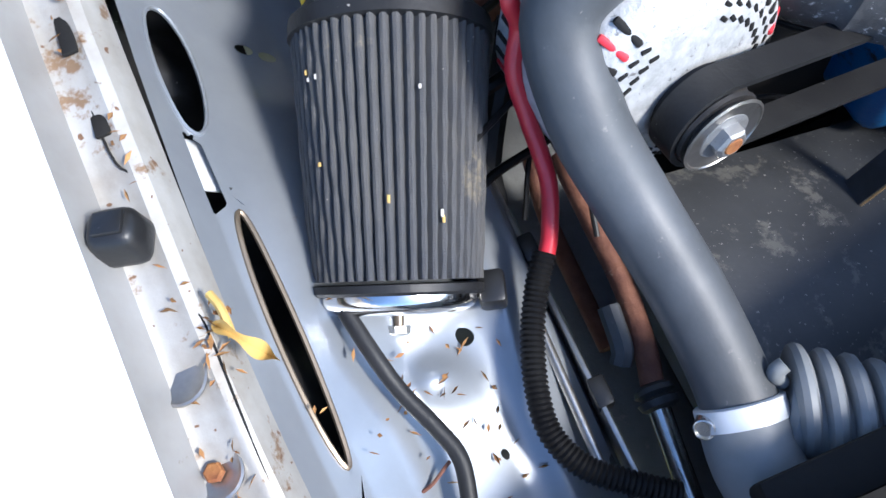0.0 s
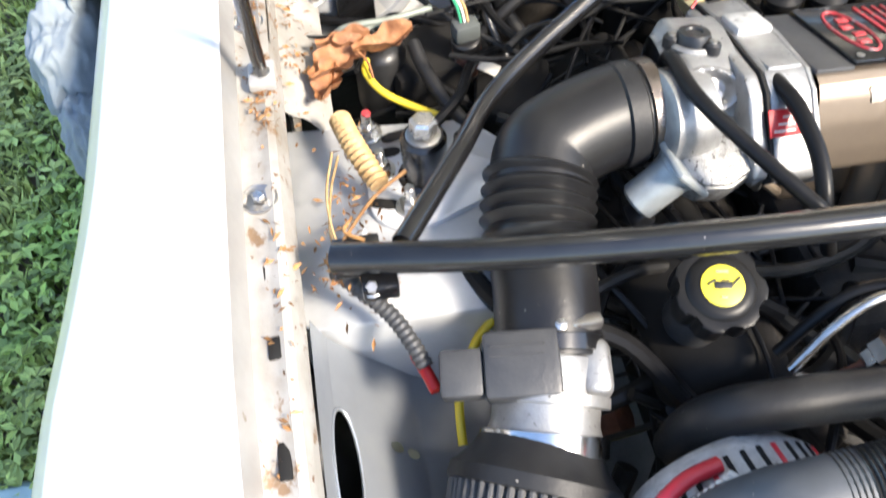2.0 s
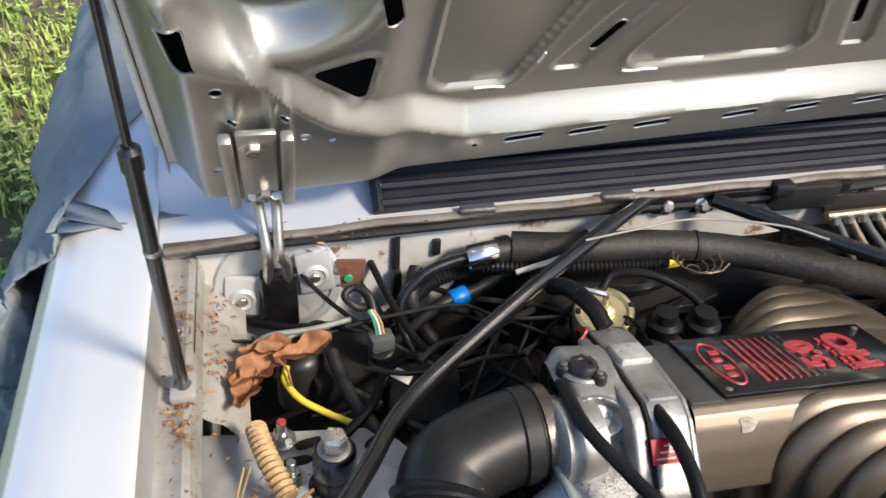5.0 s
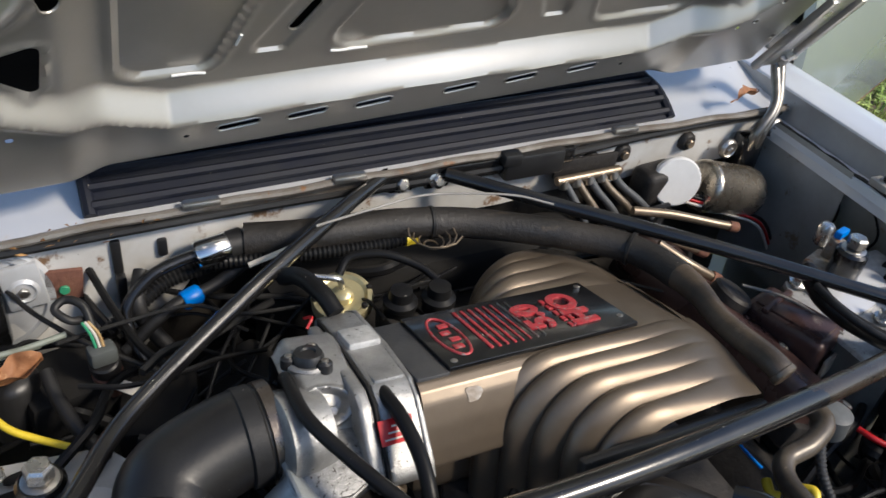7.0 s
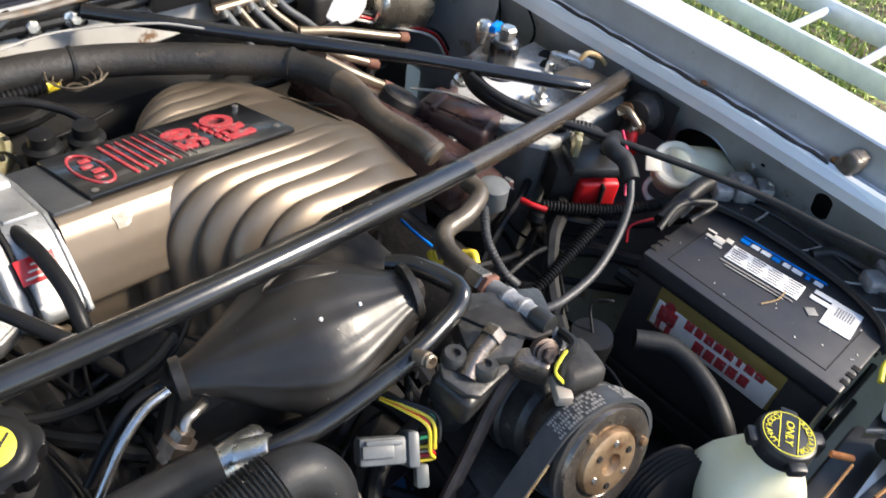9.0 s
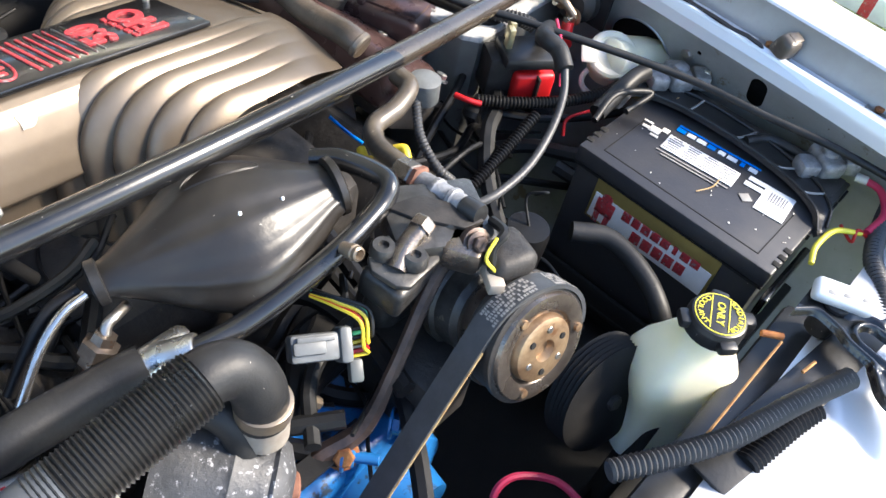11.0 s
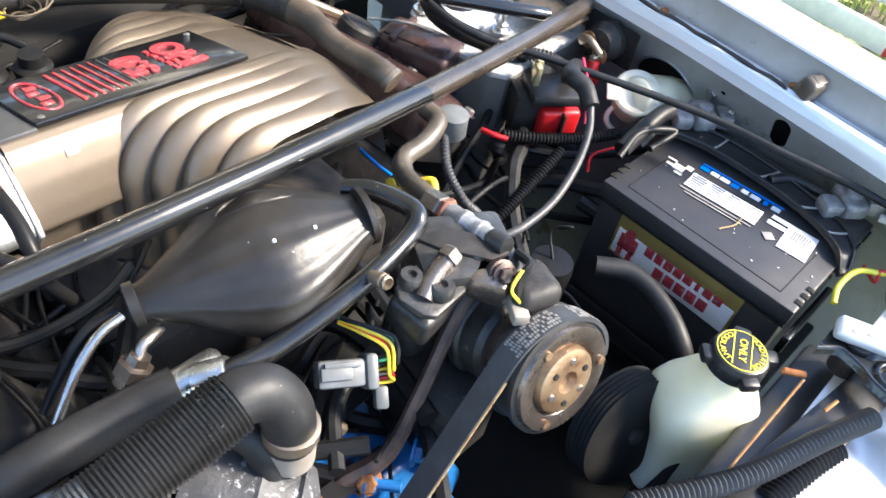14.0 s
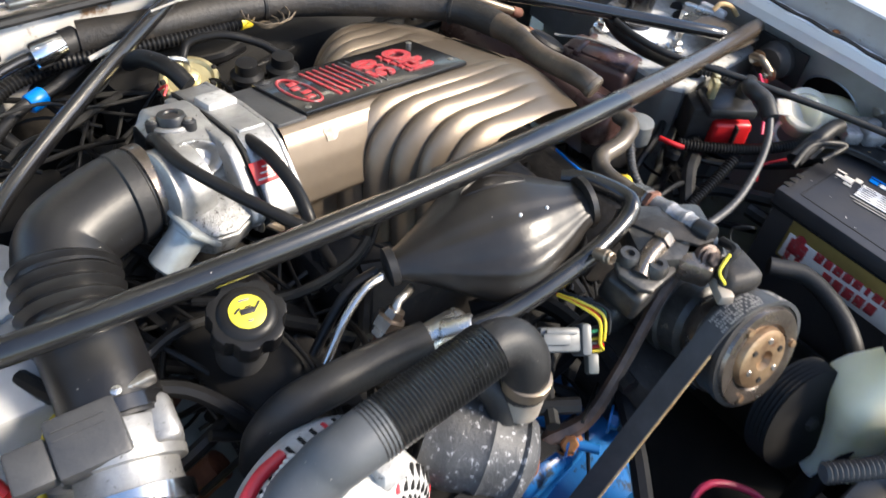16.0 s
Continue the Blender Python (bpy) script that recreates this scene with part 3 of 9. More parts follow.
def fz_right(y):
    """Crown height of the driver's side fender."""
    return interp(y, (-1.0, -0.7, -0.5, -0.3, 0.0, 0.3, 0.62), (0.872, 0.896, 0.899, 0.905, 0.904, 0.908, 0.913))


def fender(side):
    """Outer skin, crown and the inner gutter with its mounting rail."""
    top = fz_right if side > 0 else fz
    deep = 1.0 if side < 0 else 1.5
    label = "sunlit silver-white front fender with rusty bolts along its gutter" if side < 0 else "silver front fender with a clean rolled edge and gutter"
    t = thing("front_fender", label, "fender", "front fenders")
    prof = [(0.855, -0.62), (0.868, -0.35), (0.860, -0.18), (0.842, -0.075), (0.824, -0.03), (0.806, -0.010), (0.785, -0.001), (0.76, 0.003), (0.715, 0.002), (0.702, 0.000), (0.698, -0.003)]

    def skin(a, b):
        y = lerp(-1.0, 0.62, b)
        i = a * (len(prof) - 1)
        k = min(int(i), len(prof) - 2)
        x, z = (lerp(prof[k][j], prof[k + 1][j], i - k) for j in (0, 1))
        x += 0.034 * smoothstep(0.776, 0.800, x) * smoothstep(0.0, -0.45, y) * (side < 0) - 0.03 * smoothstep(-0.45, -1.0, y) * (1.0 if side > 0 else smoothstep(0.72, 0.80, x))
        return V(side * x, y, top(y) + (z if x > 0.7 else z * deep))
    part("skin", sheet(skin, 44, 60), WHITE_PAINT, t)

    def flange(a, b):
        y = lerp(-1.0, 0.62, b)
        x, z = lerp(0.698, 0.689, a ** 1.2), lerp(-0.003, -0.033, a)
        return V(side * (x - 0.03 * smoothstep(-0.45, -1.0, y) * (side > 0)), y, top(y) + (z * deep if a > 0.05 else z))
    # Fender paint in a greyer copy: the flange's shade is in the colour.
    part("inner_flange", sheet(flange, 8, 60), FLANGE, t, "inner flange greyed for its shade, with dirt spots")

    def rail(a, b):
        y = lerp(-1.0, 0.36, b)
        pr = [(0.692, -0.031), (0.684, -0.034), (0.672, -0.034), (0.664, -0.031), (0.657, -0.034), (0.653, -0.045), (0.650, -0.062)]
        i = a * (len(pr) - 1)
        k = min(int(i), len(pr) - 2)
        x, z = (lerp(pr[k][j], pr[k + 1][j], i - k) for j in (0, 1))
        x -= 0.03 * smoothstep(-0.45, -1.0, y) * (1.0 if side > 0 else min(1.0, 1.6 * a))
        return V(side * x, y, top(y) + z - 0.033 * (deep - 1) + (0.008 * smoothstep(0.688, 0.66, x) if side > 0 else 0.0))
    part("gutter_rail", sheet(rail, 18, 80), RUSTY_SILVER if side < 0 else WHITE_PAINT, t, "dusty bolted gutter rail")
    for y in ((-0.07, -0.512, -0.567, 0.16) if side < 0 else (-0.25, -0.62, -0.46)):
        p = V(side * (0.682 if y < -0.4 else 0.676), y, top(y) - 0.034 - 0.0135 * (deep - 1) * 2)
        part("washer", lathe(p, p + V(0, 0, 1), [(0, 0.0165), (0.002, 0.0165), (0.0025, 0.015), (0.001, 0.012), (0.001, 0.0)], 24), STEEL, t)
        if y != -0.512:
            bolt(p + V(0, 0, 0.001), (0, 0, 1), 0.006, 0.006, RUST if y < -0.55 or side > 0 else ZINC, t, washer=False)
    for y, w in (((-0.215, 0.010), (-0.30, 0.016), (-0.36, 0.008)) if side < 0 else ((-0.33, 0.012),)):
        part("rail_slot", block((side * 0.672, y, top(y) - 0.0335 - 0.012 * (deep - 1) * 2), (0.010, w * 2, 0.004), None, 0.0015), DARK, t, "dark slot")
    return t


left_fender = fender(-1)
seam = spline([V(-x, y, fz(y) - 0.0335) for x, y in ((0.676, -0.14), (0.674, -0.36), (0.665, -0.40), (0.664, -0.47), (0.658, -0.49), (0.657, -0.56), (0.655, -0.66), (0.651, -0.74))], 6)
part("rail_seam", sweep(bmesh.new(), seam, 0.0008, 6), DARK, left_fender, "dark overlapping panel seam")
fender(1)


def rubber_stop(p, axis):
    t = thing("rubber_bumper", "black rubber hood stop on the fender gutter", "bumper", "hood stops")
    p, axis = Vector(p), Vector(axis).normalized()
    rot = basis(V(0.96, -0.28, 0), axis.cross(V(0.96, -0.28, 0)))
    part("pad", block(p + axis * 0.010, (0.034, 0.030, 0.030), rot, 0.0075, seg=3, taper=0.82), BLACK_PLASTIC if p.x < 0 else BROWN_PAINT, t)
    part("pad_top", block(p + axis * 0.025, (0.018, 0.015, 0.004), rot, 0.0015), BLACK_PLASTIC if p.x < 0 else BROWN_PAINT, t)
    part("stem", rod(p - axis * 0.012, p, 0.006), STEEL, t)


rubber_stop((-0.6810, -0.4330, 0.7950), (0.05, 0.1, 1))
rubber_stop((0.6720, -0.4782, 0.8610), (0.30, -0.35, 0.88))


# ---- inner aprons, strut towers, firewall ----
AX = (0.650, 0.640, 0.622, 0.600, 0.570, 0.545, 0.524, 0.490, 0.459, 0.452)
AD = (-0.062, -0.085, -0.105, -0.125, -0.150, -0.162, -0.172, -0.190, -0.205, -0.23)


def apron_point(side, a, y, up):
    i = a * (len(AX) - 1)
    k = min(int(i), len(AX) - 2)
    x, d = lerp(AX[k], AX[k + 1], i - k), lerp(AD[k], AD[k + 1], i - k)
    x -= 0.03 * smoothstep(-0.45, -1.0, y) * (1 - a)
    deep = 1 + 0.45 * smoothstep(-0.45, -0.2, y)
    star = 0.014 * math.exp(-(((side * x + 0.553) / 0.020) ** 2 + ((y + 0.541) / 0.016) ** 2)) if side < 0 else 0.0
    ridge = star + 0.016 * math.exp(-((a - 0.78 - (y + 0.55) * 0.25) / 0.06) ** 2) * smoothstep(-0.40, -0.5, y)
    return V(side * x, y, fz(y) + up + d * deep - 0.02 * smoothstep(0.3, 1, a) * smoothstep(-0.5, -0.9, y) + ridge)


def left_apron():
    t = thing("inner_apron", "silver inner fender apron with oval holes and leaf litter", "apron", "", "structure")

    def sdf(s, y):
        d = min(ellipse(s, y, 0.0463, -0.492, 0.0105, 0.088), ellipse(s, y, 0.0350, -0.285, 0.0170, 0.058))
        d = min(d, triangle(s, y, [(0.027, -0.405), (0.0375, -0.398), (0.034, -0.352), (0.024, -0.345)], 0.0015))
        for ca, cy, r in ((0.36, -0.245, 0.005), (0.41, -0.248, 0.005), (0.9, -0.63, 0.006), (0.9, -0.65, 0.006), (0.66, -0.515, 0.007), (0.62, -0.60, 0.004)):
            d = min(d, math.hypot(s - ca * 0.25, y - cy) - r)
        return d
    part("panel", holed(lambda s, y: apron_point(-1, s * 4, y, 0.0), sdf, (0.0, 0.25), (-0.95, -0.16), 100, 260), SILVER, t)
    # rolled rim of the large oval
    rim = []
    for k in range(41):
        a = 2 * math.pi * k / 40
        rim.append(apron_point(-1, 0.1852 + 0.042 * math.cos(a), -0.492 + 0.088 * math.sin(a), 0.001))
    part("hole_rim", sweep(bmesh.new(), rim, 0.0020, 6), COPPER_TAN, t, "bare rolled rim")
    # Added white piece stands for the lit fender skin seen through the slot.
    part("backing", block(apron_point(-1, 0.125, -0.362, -0.014), (0.030, 0.042, 0.003), Euler((0, 0.9, 0)).to_matrix(), 0.001), WHITE_PAINT, t, "white piece standing for lit skin behind the slot")
    rim = []
    for k in range(31):
        a = 2 * math.pi * k / 30
        rim.append(apron_point(-1, 0.140 + 0.068 * math.cos(a), -0.285 + 0.058 * math.sin(a), 0.0005))
    part("hole_rim", sweep(bmesh.new(), rim, 0.0018, 6), SILVER, t)
    part("wheel_liner", sheet(lambda a, b: V(lerp(-0.76, -0.60, a) , lerp(-0.95, -0.12, b), 0.60 + 0.10 * math.sin(a * 3) + 0.008 * math.sin(b * 60 + a * 9)), 16, 60), BLACK_PLASTIC, t, "wrinkled black liner")
    part("edge_flange", block((-0.452, -0.55, 0.575), (0.004, 0.78, 0.05), None, 0.001), STEEL, t)
    for y in (-0.585, -0.46):
        part("clip", block((-0.449, y, 0.592), (0.014, 0.024, 0.02), None, 0.003), BLACK_PLASTIC, t)


left_apron()


def right_apron():
    t = thing("inner_apron", "silver-grey inner fender apron with round hole and slot", "apron", "", "structure")
    H = 0.62

    def pt(a, b):
        y = lerp(-0.95, 0.33, b)
        x = 0.655 + 0.45 * min(a * H, 0.12)
        return V(x, y, fz_right(y) - 0.056 - H * a)

    def sdf(d, y):
        return min(math.hypot(y + 0.283, d - 0.110) - 0.053, capsule(d, y, 0.056, -0.476, 0.013, 0.013), math.hypot(y + 0.380, d - 0.05) - 0.004, math.hypot(y + 0.388, d - 0.085) - 0.004, math.hypot(y + 0.56, d - 0.08) - 0.004)
    part("panel", holed(lambda d, y: pt(d / H, (y + 0.95) / 1.28), sdf, (0.0, H), (-0.95, 0.33), 120, 300), APRON_DIRTY, t)
    rim = [pt((0.110 + 0.053 * math.cos(q)) / H, (-0.283 + 0.053 * math.sin(q) + 0.95) / 1.28) for q in np.linspace(0, 6.283, 41)]
    part("hole_rim", sweep(bmesh.new(), rim, 0.002, 6), SILVER, t)
    part("ledge", sheet(lambda a, b: V(lerp(0.664, 0.650, a), lerp(-0.95, 0.33, b), fz_right(lerp(-0.95, 0.33, b)) - 0.041 - 0.014 * a + 0.004 * math.sin(a * 3.1)), 8, 60), WHITE_PAINT, t, "folded top ledge")
    # Solid near-black block stands for the shade seen through the holes.
    part("well", block((0.785, -0.36, 0.70), (0.10, 0.6, 0.20), None, 0.01), DARK, t, "near-black block standing for shade behind the holes")
    for y, d in ((-0.363, 0.064), (-0.17, 0.05), (-0.14, 0.13)):
        p = pt(d / H, (y + 0.95) / 1.28)
        bolt(p, (-1, 0, 0.1), 0.007, 0.008, STEEL, t)
    seam = [pt(0.004, (y + 0.95) / 1.28) + V(0.006, 0, 0.018 - (0.010 if y < -0.455 else 0.0)) for y in np.linspace(-0.9, 0.3, 60)]
    part("seam_sealer", sweep(bmesh.new(), [p + V(0.0015 * math.sin(i * 1.7), 0, 0.0012 * math.sin(i * 2.3)) for i, p in enumerate(seam)], 0.0034, 6), BLACK_PLASTIC, t, "dark cracked seam")
    for y0, d0, d1 in ((0.155, 0.0, 0.20), (0.075, 0.02, 0.16)):
        weld = [pt((d0 + (d1 - d0) * k / 12) / H, (y0 - 0.012 * math.sin(k * 0.5) + 0.95) / 1.28) - V(0.001, 0, 0) for k in range(13)]
        part("panel_seam", sweep(bmesh.new(), weld, 0.0020, 6), DARK, t, "dark panel lap seam")


right_apron()


def strut_tower(side):
    up = 0.012 * side
    t = thing("strut_tower", "silver strut tower with bolted mount plate and tall black spacer" if side > 0 else "dusty silver strut tower with leaf litter and a tall bolted mount", "strut tower", "strut towers", "structure")
    zt = 0.775 + up
    out = [(0.66, -0.155), (0.45, -0.165), (0.435, -0.145), (0.43, 0.00), (0.45, 0.030), (0.66, 0.045)]
    if side < 0:
        out[-3:] = [(0.43, 0.03), (0.465, 0.075), (0.66, 0.095)]

    def wall(a, b):
        i = a * (len(out) - 1)
        k = min(int(i), len(out) - 2)
        x, y = (lerp(out[k][j], out[k + 1][j], i - k) for j in (0, 1))
        flare = 0.02 * b
        return V(side * (x - flare if x < 0.6 else x), y * (1 + 0.05 * b), zt - 0.010 * (1 - b) - 0.32 * b)
    # Right wall's dark paint holds its shade as well as grime.
    part("side_wall", sheet(wall, 50, 16), TOWER_LIGHT if side < 0 else TOWER_SHADED, t)
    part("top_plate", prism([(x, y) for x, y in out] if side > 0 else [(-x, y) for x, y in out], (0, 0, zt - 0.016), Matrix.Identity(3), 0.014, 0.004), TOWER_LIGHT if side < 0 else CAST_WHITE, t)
    c = V(side * 0.523, 0.0, zt - 0.002)
    part("mount_plate", prism([(0.068 * math.cos(a) * (1 + 0.12 * math.cos(3 * a)), -0.012 + 0.05 * math.sin(a) * (1 + 0.12 * math.cos(3 * a))) for a in np.linspace(0, 6.2832, 37)[:-1]], c, Matrix.Identity(3), 0.006, 0.0015), WHITE_PAINT, t)
    part("spacer", lathe(c, c + V(0, 0, 1), [(0, 0.028), (0.006, 0.028), (0.009, 0.0225), (0.030, 0.0215), (0.032, 0.0225), (0.058, 0.0225), (0.062, 0.019), (0.063, 0.010)], 28), BLACK_PAINT, t, "tall dark bushing")
    part("flange", lathe(c + V(0, 0, 0.061), c + V(0, 0, 1), [(0, 0.017), (0.002, 0.017), (0.003, 0.015)], 24), STEEL, t)
    bolt(c + V(0, 0, 0.063), (0.05, 0.02, 1), 0.0135, 0.020, ZINC, t, "nut", "bright zinc top nut", washer=False)
    for dx, dy in (((-0.050, 0.068), (-0.043, 0.014), (-0.021, -0.038)) if side < 0 else ((-0.062, 0.015), (0.055, -0.05), (0.0, -0.085))):
        p = c + V(dx, dy, 0.004)
        part("stud", rod(p, p + V(0, 0, 0.03), 0.005), ZINC, t)
        bolt(p, (0, 0, 1), 0.010, 0.014, ZINC, t, "nut")
    if side < 0:
        part("cap", rod(c + V(-0.050, 0.068, 0.030), c + V(-0.049, 0.068, 0.036), 0.0048), RED_PAINT, t, "small red-tipped stud cap")
        for dx, dy, turn in ((-0.022, 0.058, 0.2), (-0.036, 0.036, 0.1), (-0.046, -0.030, -0.3), (0.050, 0.050, 0.6)):
            part("slot", prism([(0.010 * math.cos(q) + (0.006 if math.cos(q) > 0 else -0.006), 0.0062 * math.sin(q)) for q in np.linspace(0.01, 6.29, 21)[:-1]], c + V(dx, dy, 0.0058), Euler((0, 0, turn)).to_matrix(), 0.0012), DARK, t, "dark adjusting slot")
        for dx, dy in ((-0.080, -0.066), (-0.064, -0.134)):
            p = c + V(dx, dy, 0.008)
            part("grommet", lathe(p, p + V(0.1, -0.1, 1), [(0, 0.013), (0.010, 0.012), (0.013, 0.009), (0.013, 0.005), (0.009, 0.004), (0.009, 0.0)], 18), WHITE_PLASTIC, t, "white plastic bush")
    return t


strut_tower(-1)
strut_tower(1)


def fw_y(x):
    return 0.312 + 0.03 * x


def firewall():
    t = thing("firewall", "silver painted firewall below the cowl, dusty at the corner", "firewall", "", "structure")
    def face(a, b):
        x = lerp(-0.69, 0.69, a)
        low = lerp(0.655, 0.795, smoothstep(-0.42, -0.30, x))
        z = lerp(low, 0.872, b)
        return V(x, fw_y(x) + 0.004 * math.sin(a * 40) * (1 - b) - 0.002, z)
    part("panel", sheet(face, 80, 24), FIREWALL, t)
    part("corner_gusset", sheet(lambda a, b: V(lerp(-0.660, -0.606, a), lerp(0.085, 0.308, b), lerp(0.826, 0.770, a) - 0.02 * smoothstep(0.3, 0.0, b) + 0.006 * noise.noise((a * 3, b * 7, 4))), 14, 24), RUSTY_SILVER, t, "dirt-caked rusty corner ledge")
    # Lower firewall is near-black, set back behind the painted panel.
    part("lower_panel", sheet(lambda a, b: V(lerp(-0.69, 0.69, a), fw_y(lerp(-0.69, 0.69, a)) + 0.018 + 0.010 * noise.noise((a * 14, b * 6, 2)), lerp(0.40, 0.80, b)), 80, 40), FOAM, t, "rough black lower firewall sheet")
    part("corner_panel", sheet(lambda a, b: V(-0.655, lerp(0.13, 0.31, a), lerp(0.60, 0.855, b)), 6, 8), RUSTY_SILVER, t, "dirt-caked corner")
    part("corner_panel", sheet(lambda a, b: V(0.655, lerp(0.13, 0.33, a), lerp(0.60, 0.87, b)), 6, 8), APRON_DIRTY, t)
    # ribs of spot welds
    for i in range(9):
        x = -0.42 + 0.05 * i
        part("weld", lathe((x, fw_y(x) - 0.002, 0.862), (x, fw_y(x) - 0.1, 0.862), [(0, 0.004), (0.002, 0.003), (0.003, 0.0)], 10), SILVER, t)


firewall()


def cowl():
    t = thing("cowl_panel", "dusty silver cowl panel with rolled lip", "cowl", "", "structure")

    def top(a, b):
        x = lerp(-0.70, 0.70, a)
        y = fw_y(x) + (-0.012 + 0.30 * b)
        return V(x, y, 0.893 + 0.05 * smoothstep(0.1, 0.9, b) - 0.012 * (abs(x) / 0.7) ** 3)
    part("top", sheet(top, 60, 20), WHITE_PAINT, t)
    lip = [V(x, fw_y(x) - 0.016, 0.892 - 0.012 * (abs(x) / 0.7) ** 3 + 0.0015 * math.sin(x * 40)) for x in np.linspace(-0.69, 0.69, 60)]
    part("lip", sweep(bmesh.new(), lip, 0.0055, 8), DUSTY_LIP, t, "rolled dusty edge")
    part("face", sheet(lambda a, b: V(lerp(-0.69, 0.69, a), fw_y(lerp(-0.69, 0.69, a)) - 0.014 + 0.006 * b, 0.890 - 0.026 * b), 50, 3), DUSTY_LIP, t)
    seal = [V(x, fw_y(x) - 0.012 - 0.004 * math.sin(x * 9), 0.872 - 0.004 * math.cos(x * 6)) for x in np.linspace(-0.66, 0.68, 50)]
    part("seal", sweep(bmesh.new(), seal, 0.0065, 8), RUBBER, t, "black rubber seal")
    part("black_strip", block((0.07, fw_y(0.07) - 0.012, 0.872), (0.34, 0.012, 0.026), None, 0.003), BLACK_PAINT, t, "black bracket strip")
    for x in (-0.31, -0.12, 0.33):
        part("clip", block((x, fw_y(x) - 0.018, 0.898), (0.045, 0.014, 0.010), None, 0.003), STEEL, t)


cowl()


def cowl_grille():
    t = thing("cowl_grille", "dark blue-black ribbed plastic cowl vent grille", "grille")
    x0, x1 = -0.432, 0.437

    def bed(a, b):
        x = lerp(x0, x1, a)
        return V(x, fw_y(x) + 0.0 + 0.155 * b, 0.893 + 0.024 * math.sin(min(1, b * 2.6) * 1.5) + 0.012 * b)
    part("bed", sheet(bed, 40, 16, 0.004), LOUVRE, t)
    for i in range(8):
        b = 0.05 + 0.125 * i
        pts = [bed(a, b) + V(0, 0, 0.004) for a in np.linspace(0.004, 0.996, 30)]
        part("rib", sweep(bmesh.new(), pts, 0.0058, 6), LOUVRE, t)
    for a in (0.0, 1.0):
        part("end_cap", sweep(bmesh.new(), [bed(a, b) for b in np.linspace(0, 1, 14)], 0.008, 8), LOUVRE, t)


cowl_grille()

# ---- hood ----
HB, HD, HN = V(0, 0.37, 0.90), V(0, -0.529, 0.849), V(0, -0.849, -0.529)


def hood_point(u, v, w):
    return HB + V(u, 0, 0) + HD * (v - 0.04 * u) + HN * (w - 0.07 * u)


def hood_w(u, v):
    """Height of the stamping: flange, beam nose, sloping beam face, sunken panels, dished corners."""
    au = abs(u)
    pod = smoothstep(0.40, 0.45, au)
    vb = interp(au, (0, 0.34, 0.38, 0.42, 0.445, 0.495, 0.546, 0.58, 0.62), (0.152, 0.145, 0.162, 0.180, 0.190, 0.216, 0.276, 0.340, 0.415))
    th = interp(au, (0, 0.40, 0.46, 0.52, 0.60), (0.022, 0.028, 0.028, 0.026, 0.024))
    lo, hi = lerp(0.0, 0.012, pod), lerp(-0.024, -0.006, pod)
    peak = lo + interp(au, (0, 0.40, 0.46, 0.60), (0.010, 0.010, 0.009, 0.006))
    d = v - vb
    if d < 0:
        w = lo + (peak - lo) * smoothstep(-0.020, 0.003, d)
    else:
        w = peak - (peak - hi) * (lambda q: 0.75 * q + 0.25 * q * q * (3 - 2 * q))(min(1.0, d / th))
    for poly in PANELS:
        e = triangle(u, v, poly, 0.028)
        w -= 0.0065 * smoothstep(0.0015, -0.005, e) - 0.0016 * math.exp(-((e - 0.004) / 0.0035) ** 2)
    if v > 0.22:
        for cu, tn in ((-0.200, 1.12), (0.113, 2.0)):
            w -= 0.004 * smoothstep(0.021, 0.015, capsule(u, v, cu, 0.295, 0.075, 0.0, tn))
    dome = math.hypot(au - 0.545, v - 0.412) / 0.088
    w -= 0.030 * smoothstep(1.0, 0.70, dome)
    w += 0.010 * math.exp(-((dome - 1.1) / 0.14) ** 2) * pod
    t = triangle(-au, v, TRI, 0.007)
    w += 0.003 * math.exp(-((t - 0.004) / 0.004) ** 2)
    w -= 0.05 * smoothstep(0.625, 0.668, au)
    if u < 0:
        for cu in (-0.590, -0.540, -0.5585):
            w += 0.005 * math.exp(-((u - cu - 0.03 * (v - 0.2)) / 0.004) ** 2) * smoothstep(0.30, 0.26, v)
    return w - 0.012 * smoothstep(0.07, 0.05, v)


SLOTS = [(su, 0.113, 0.019, 0.0062, 0.10) for su in (-0.260, -0.176, -0.088, 0.039, 0.136, 0.242)]
SLOTS += [(-0.201, 0.272, 0.020, 0.0062, 1.12), (0.113, 0.282, 0.020, 0.0062, 2.0)]
for su in (-1, 1):
    SLOTS += [(su * 0.628, 0.355, 0.022, 0.0100, 1.57 - su * 0.12), (su * 0.445, 0.370, 0.020, 0.0085, 1.57 - su * 0.2)]
    SLOTS += [(su * hu, hv, 0.0, r, 0.0) for hu, hv, r in ((0.603, 0.288, 0.006), (0.593, 0.237, 0.005), (0.543, 0.235, 0.0045), (0.523, 0.19, 0.0045), (0.494, 0.178, 0.004), (0.613, 0.137, 0.0055), (0.32, 0.105, 0.0035))]
TRI = [(-0.505, 0.276), (-0.466, 0.238), (-0.461, 0.292)]
PANELS = [[(-0.362, 0.224), (-0.313, 0.224), (-0.215, 0.56), (-0.362, 0.56)],
          [(-0.132, 0.234), (0.042, 0.239), (-0.030, 0.40), (-0.060, 0.40)],
          [(0.245, 0.220), (0.362, 0.222), (0.362, 0.56), (0.115, 0.56)]]


def hole_sdf(u, v):
    d = min(capsule(u, v, *s) for s in SLOTS)
    return min(d, triangle(-abs(u), v, TRI, 0.007))


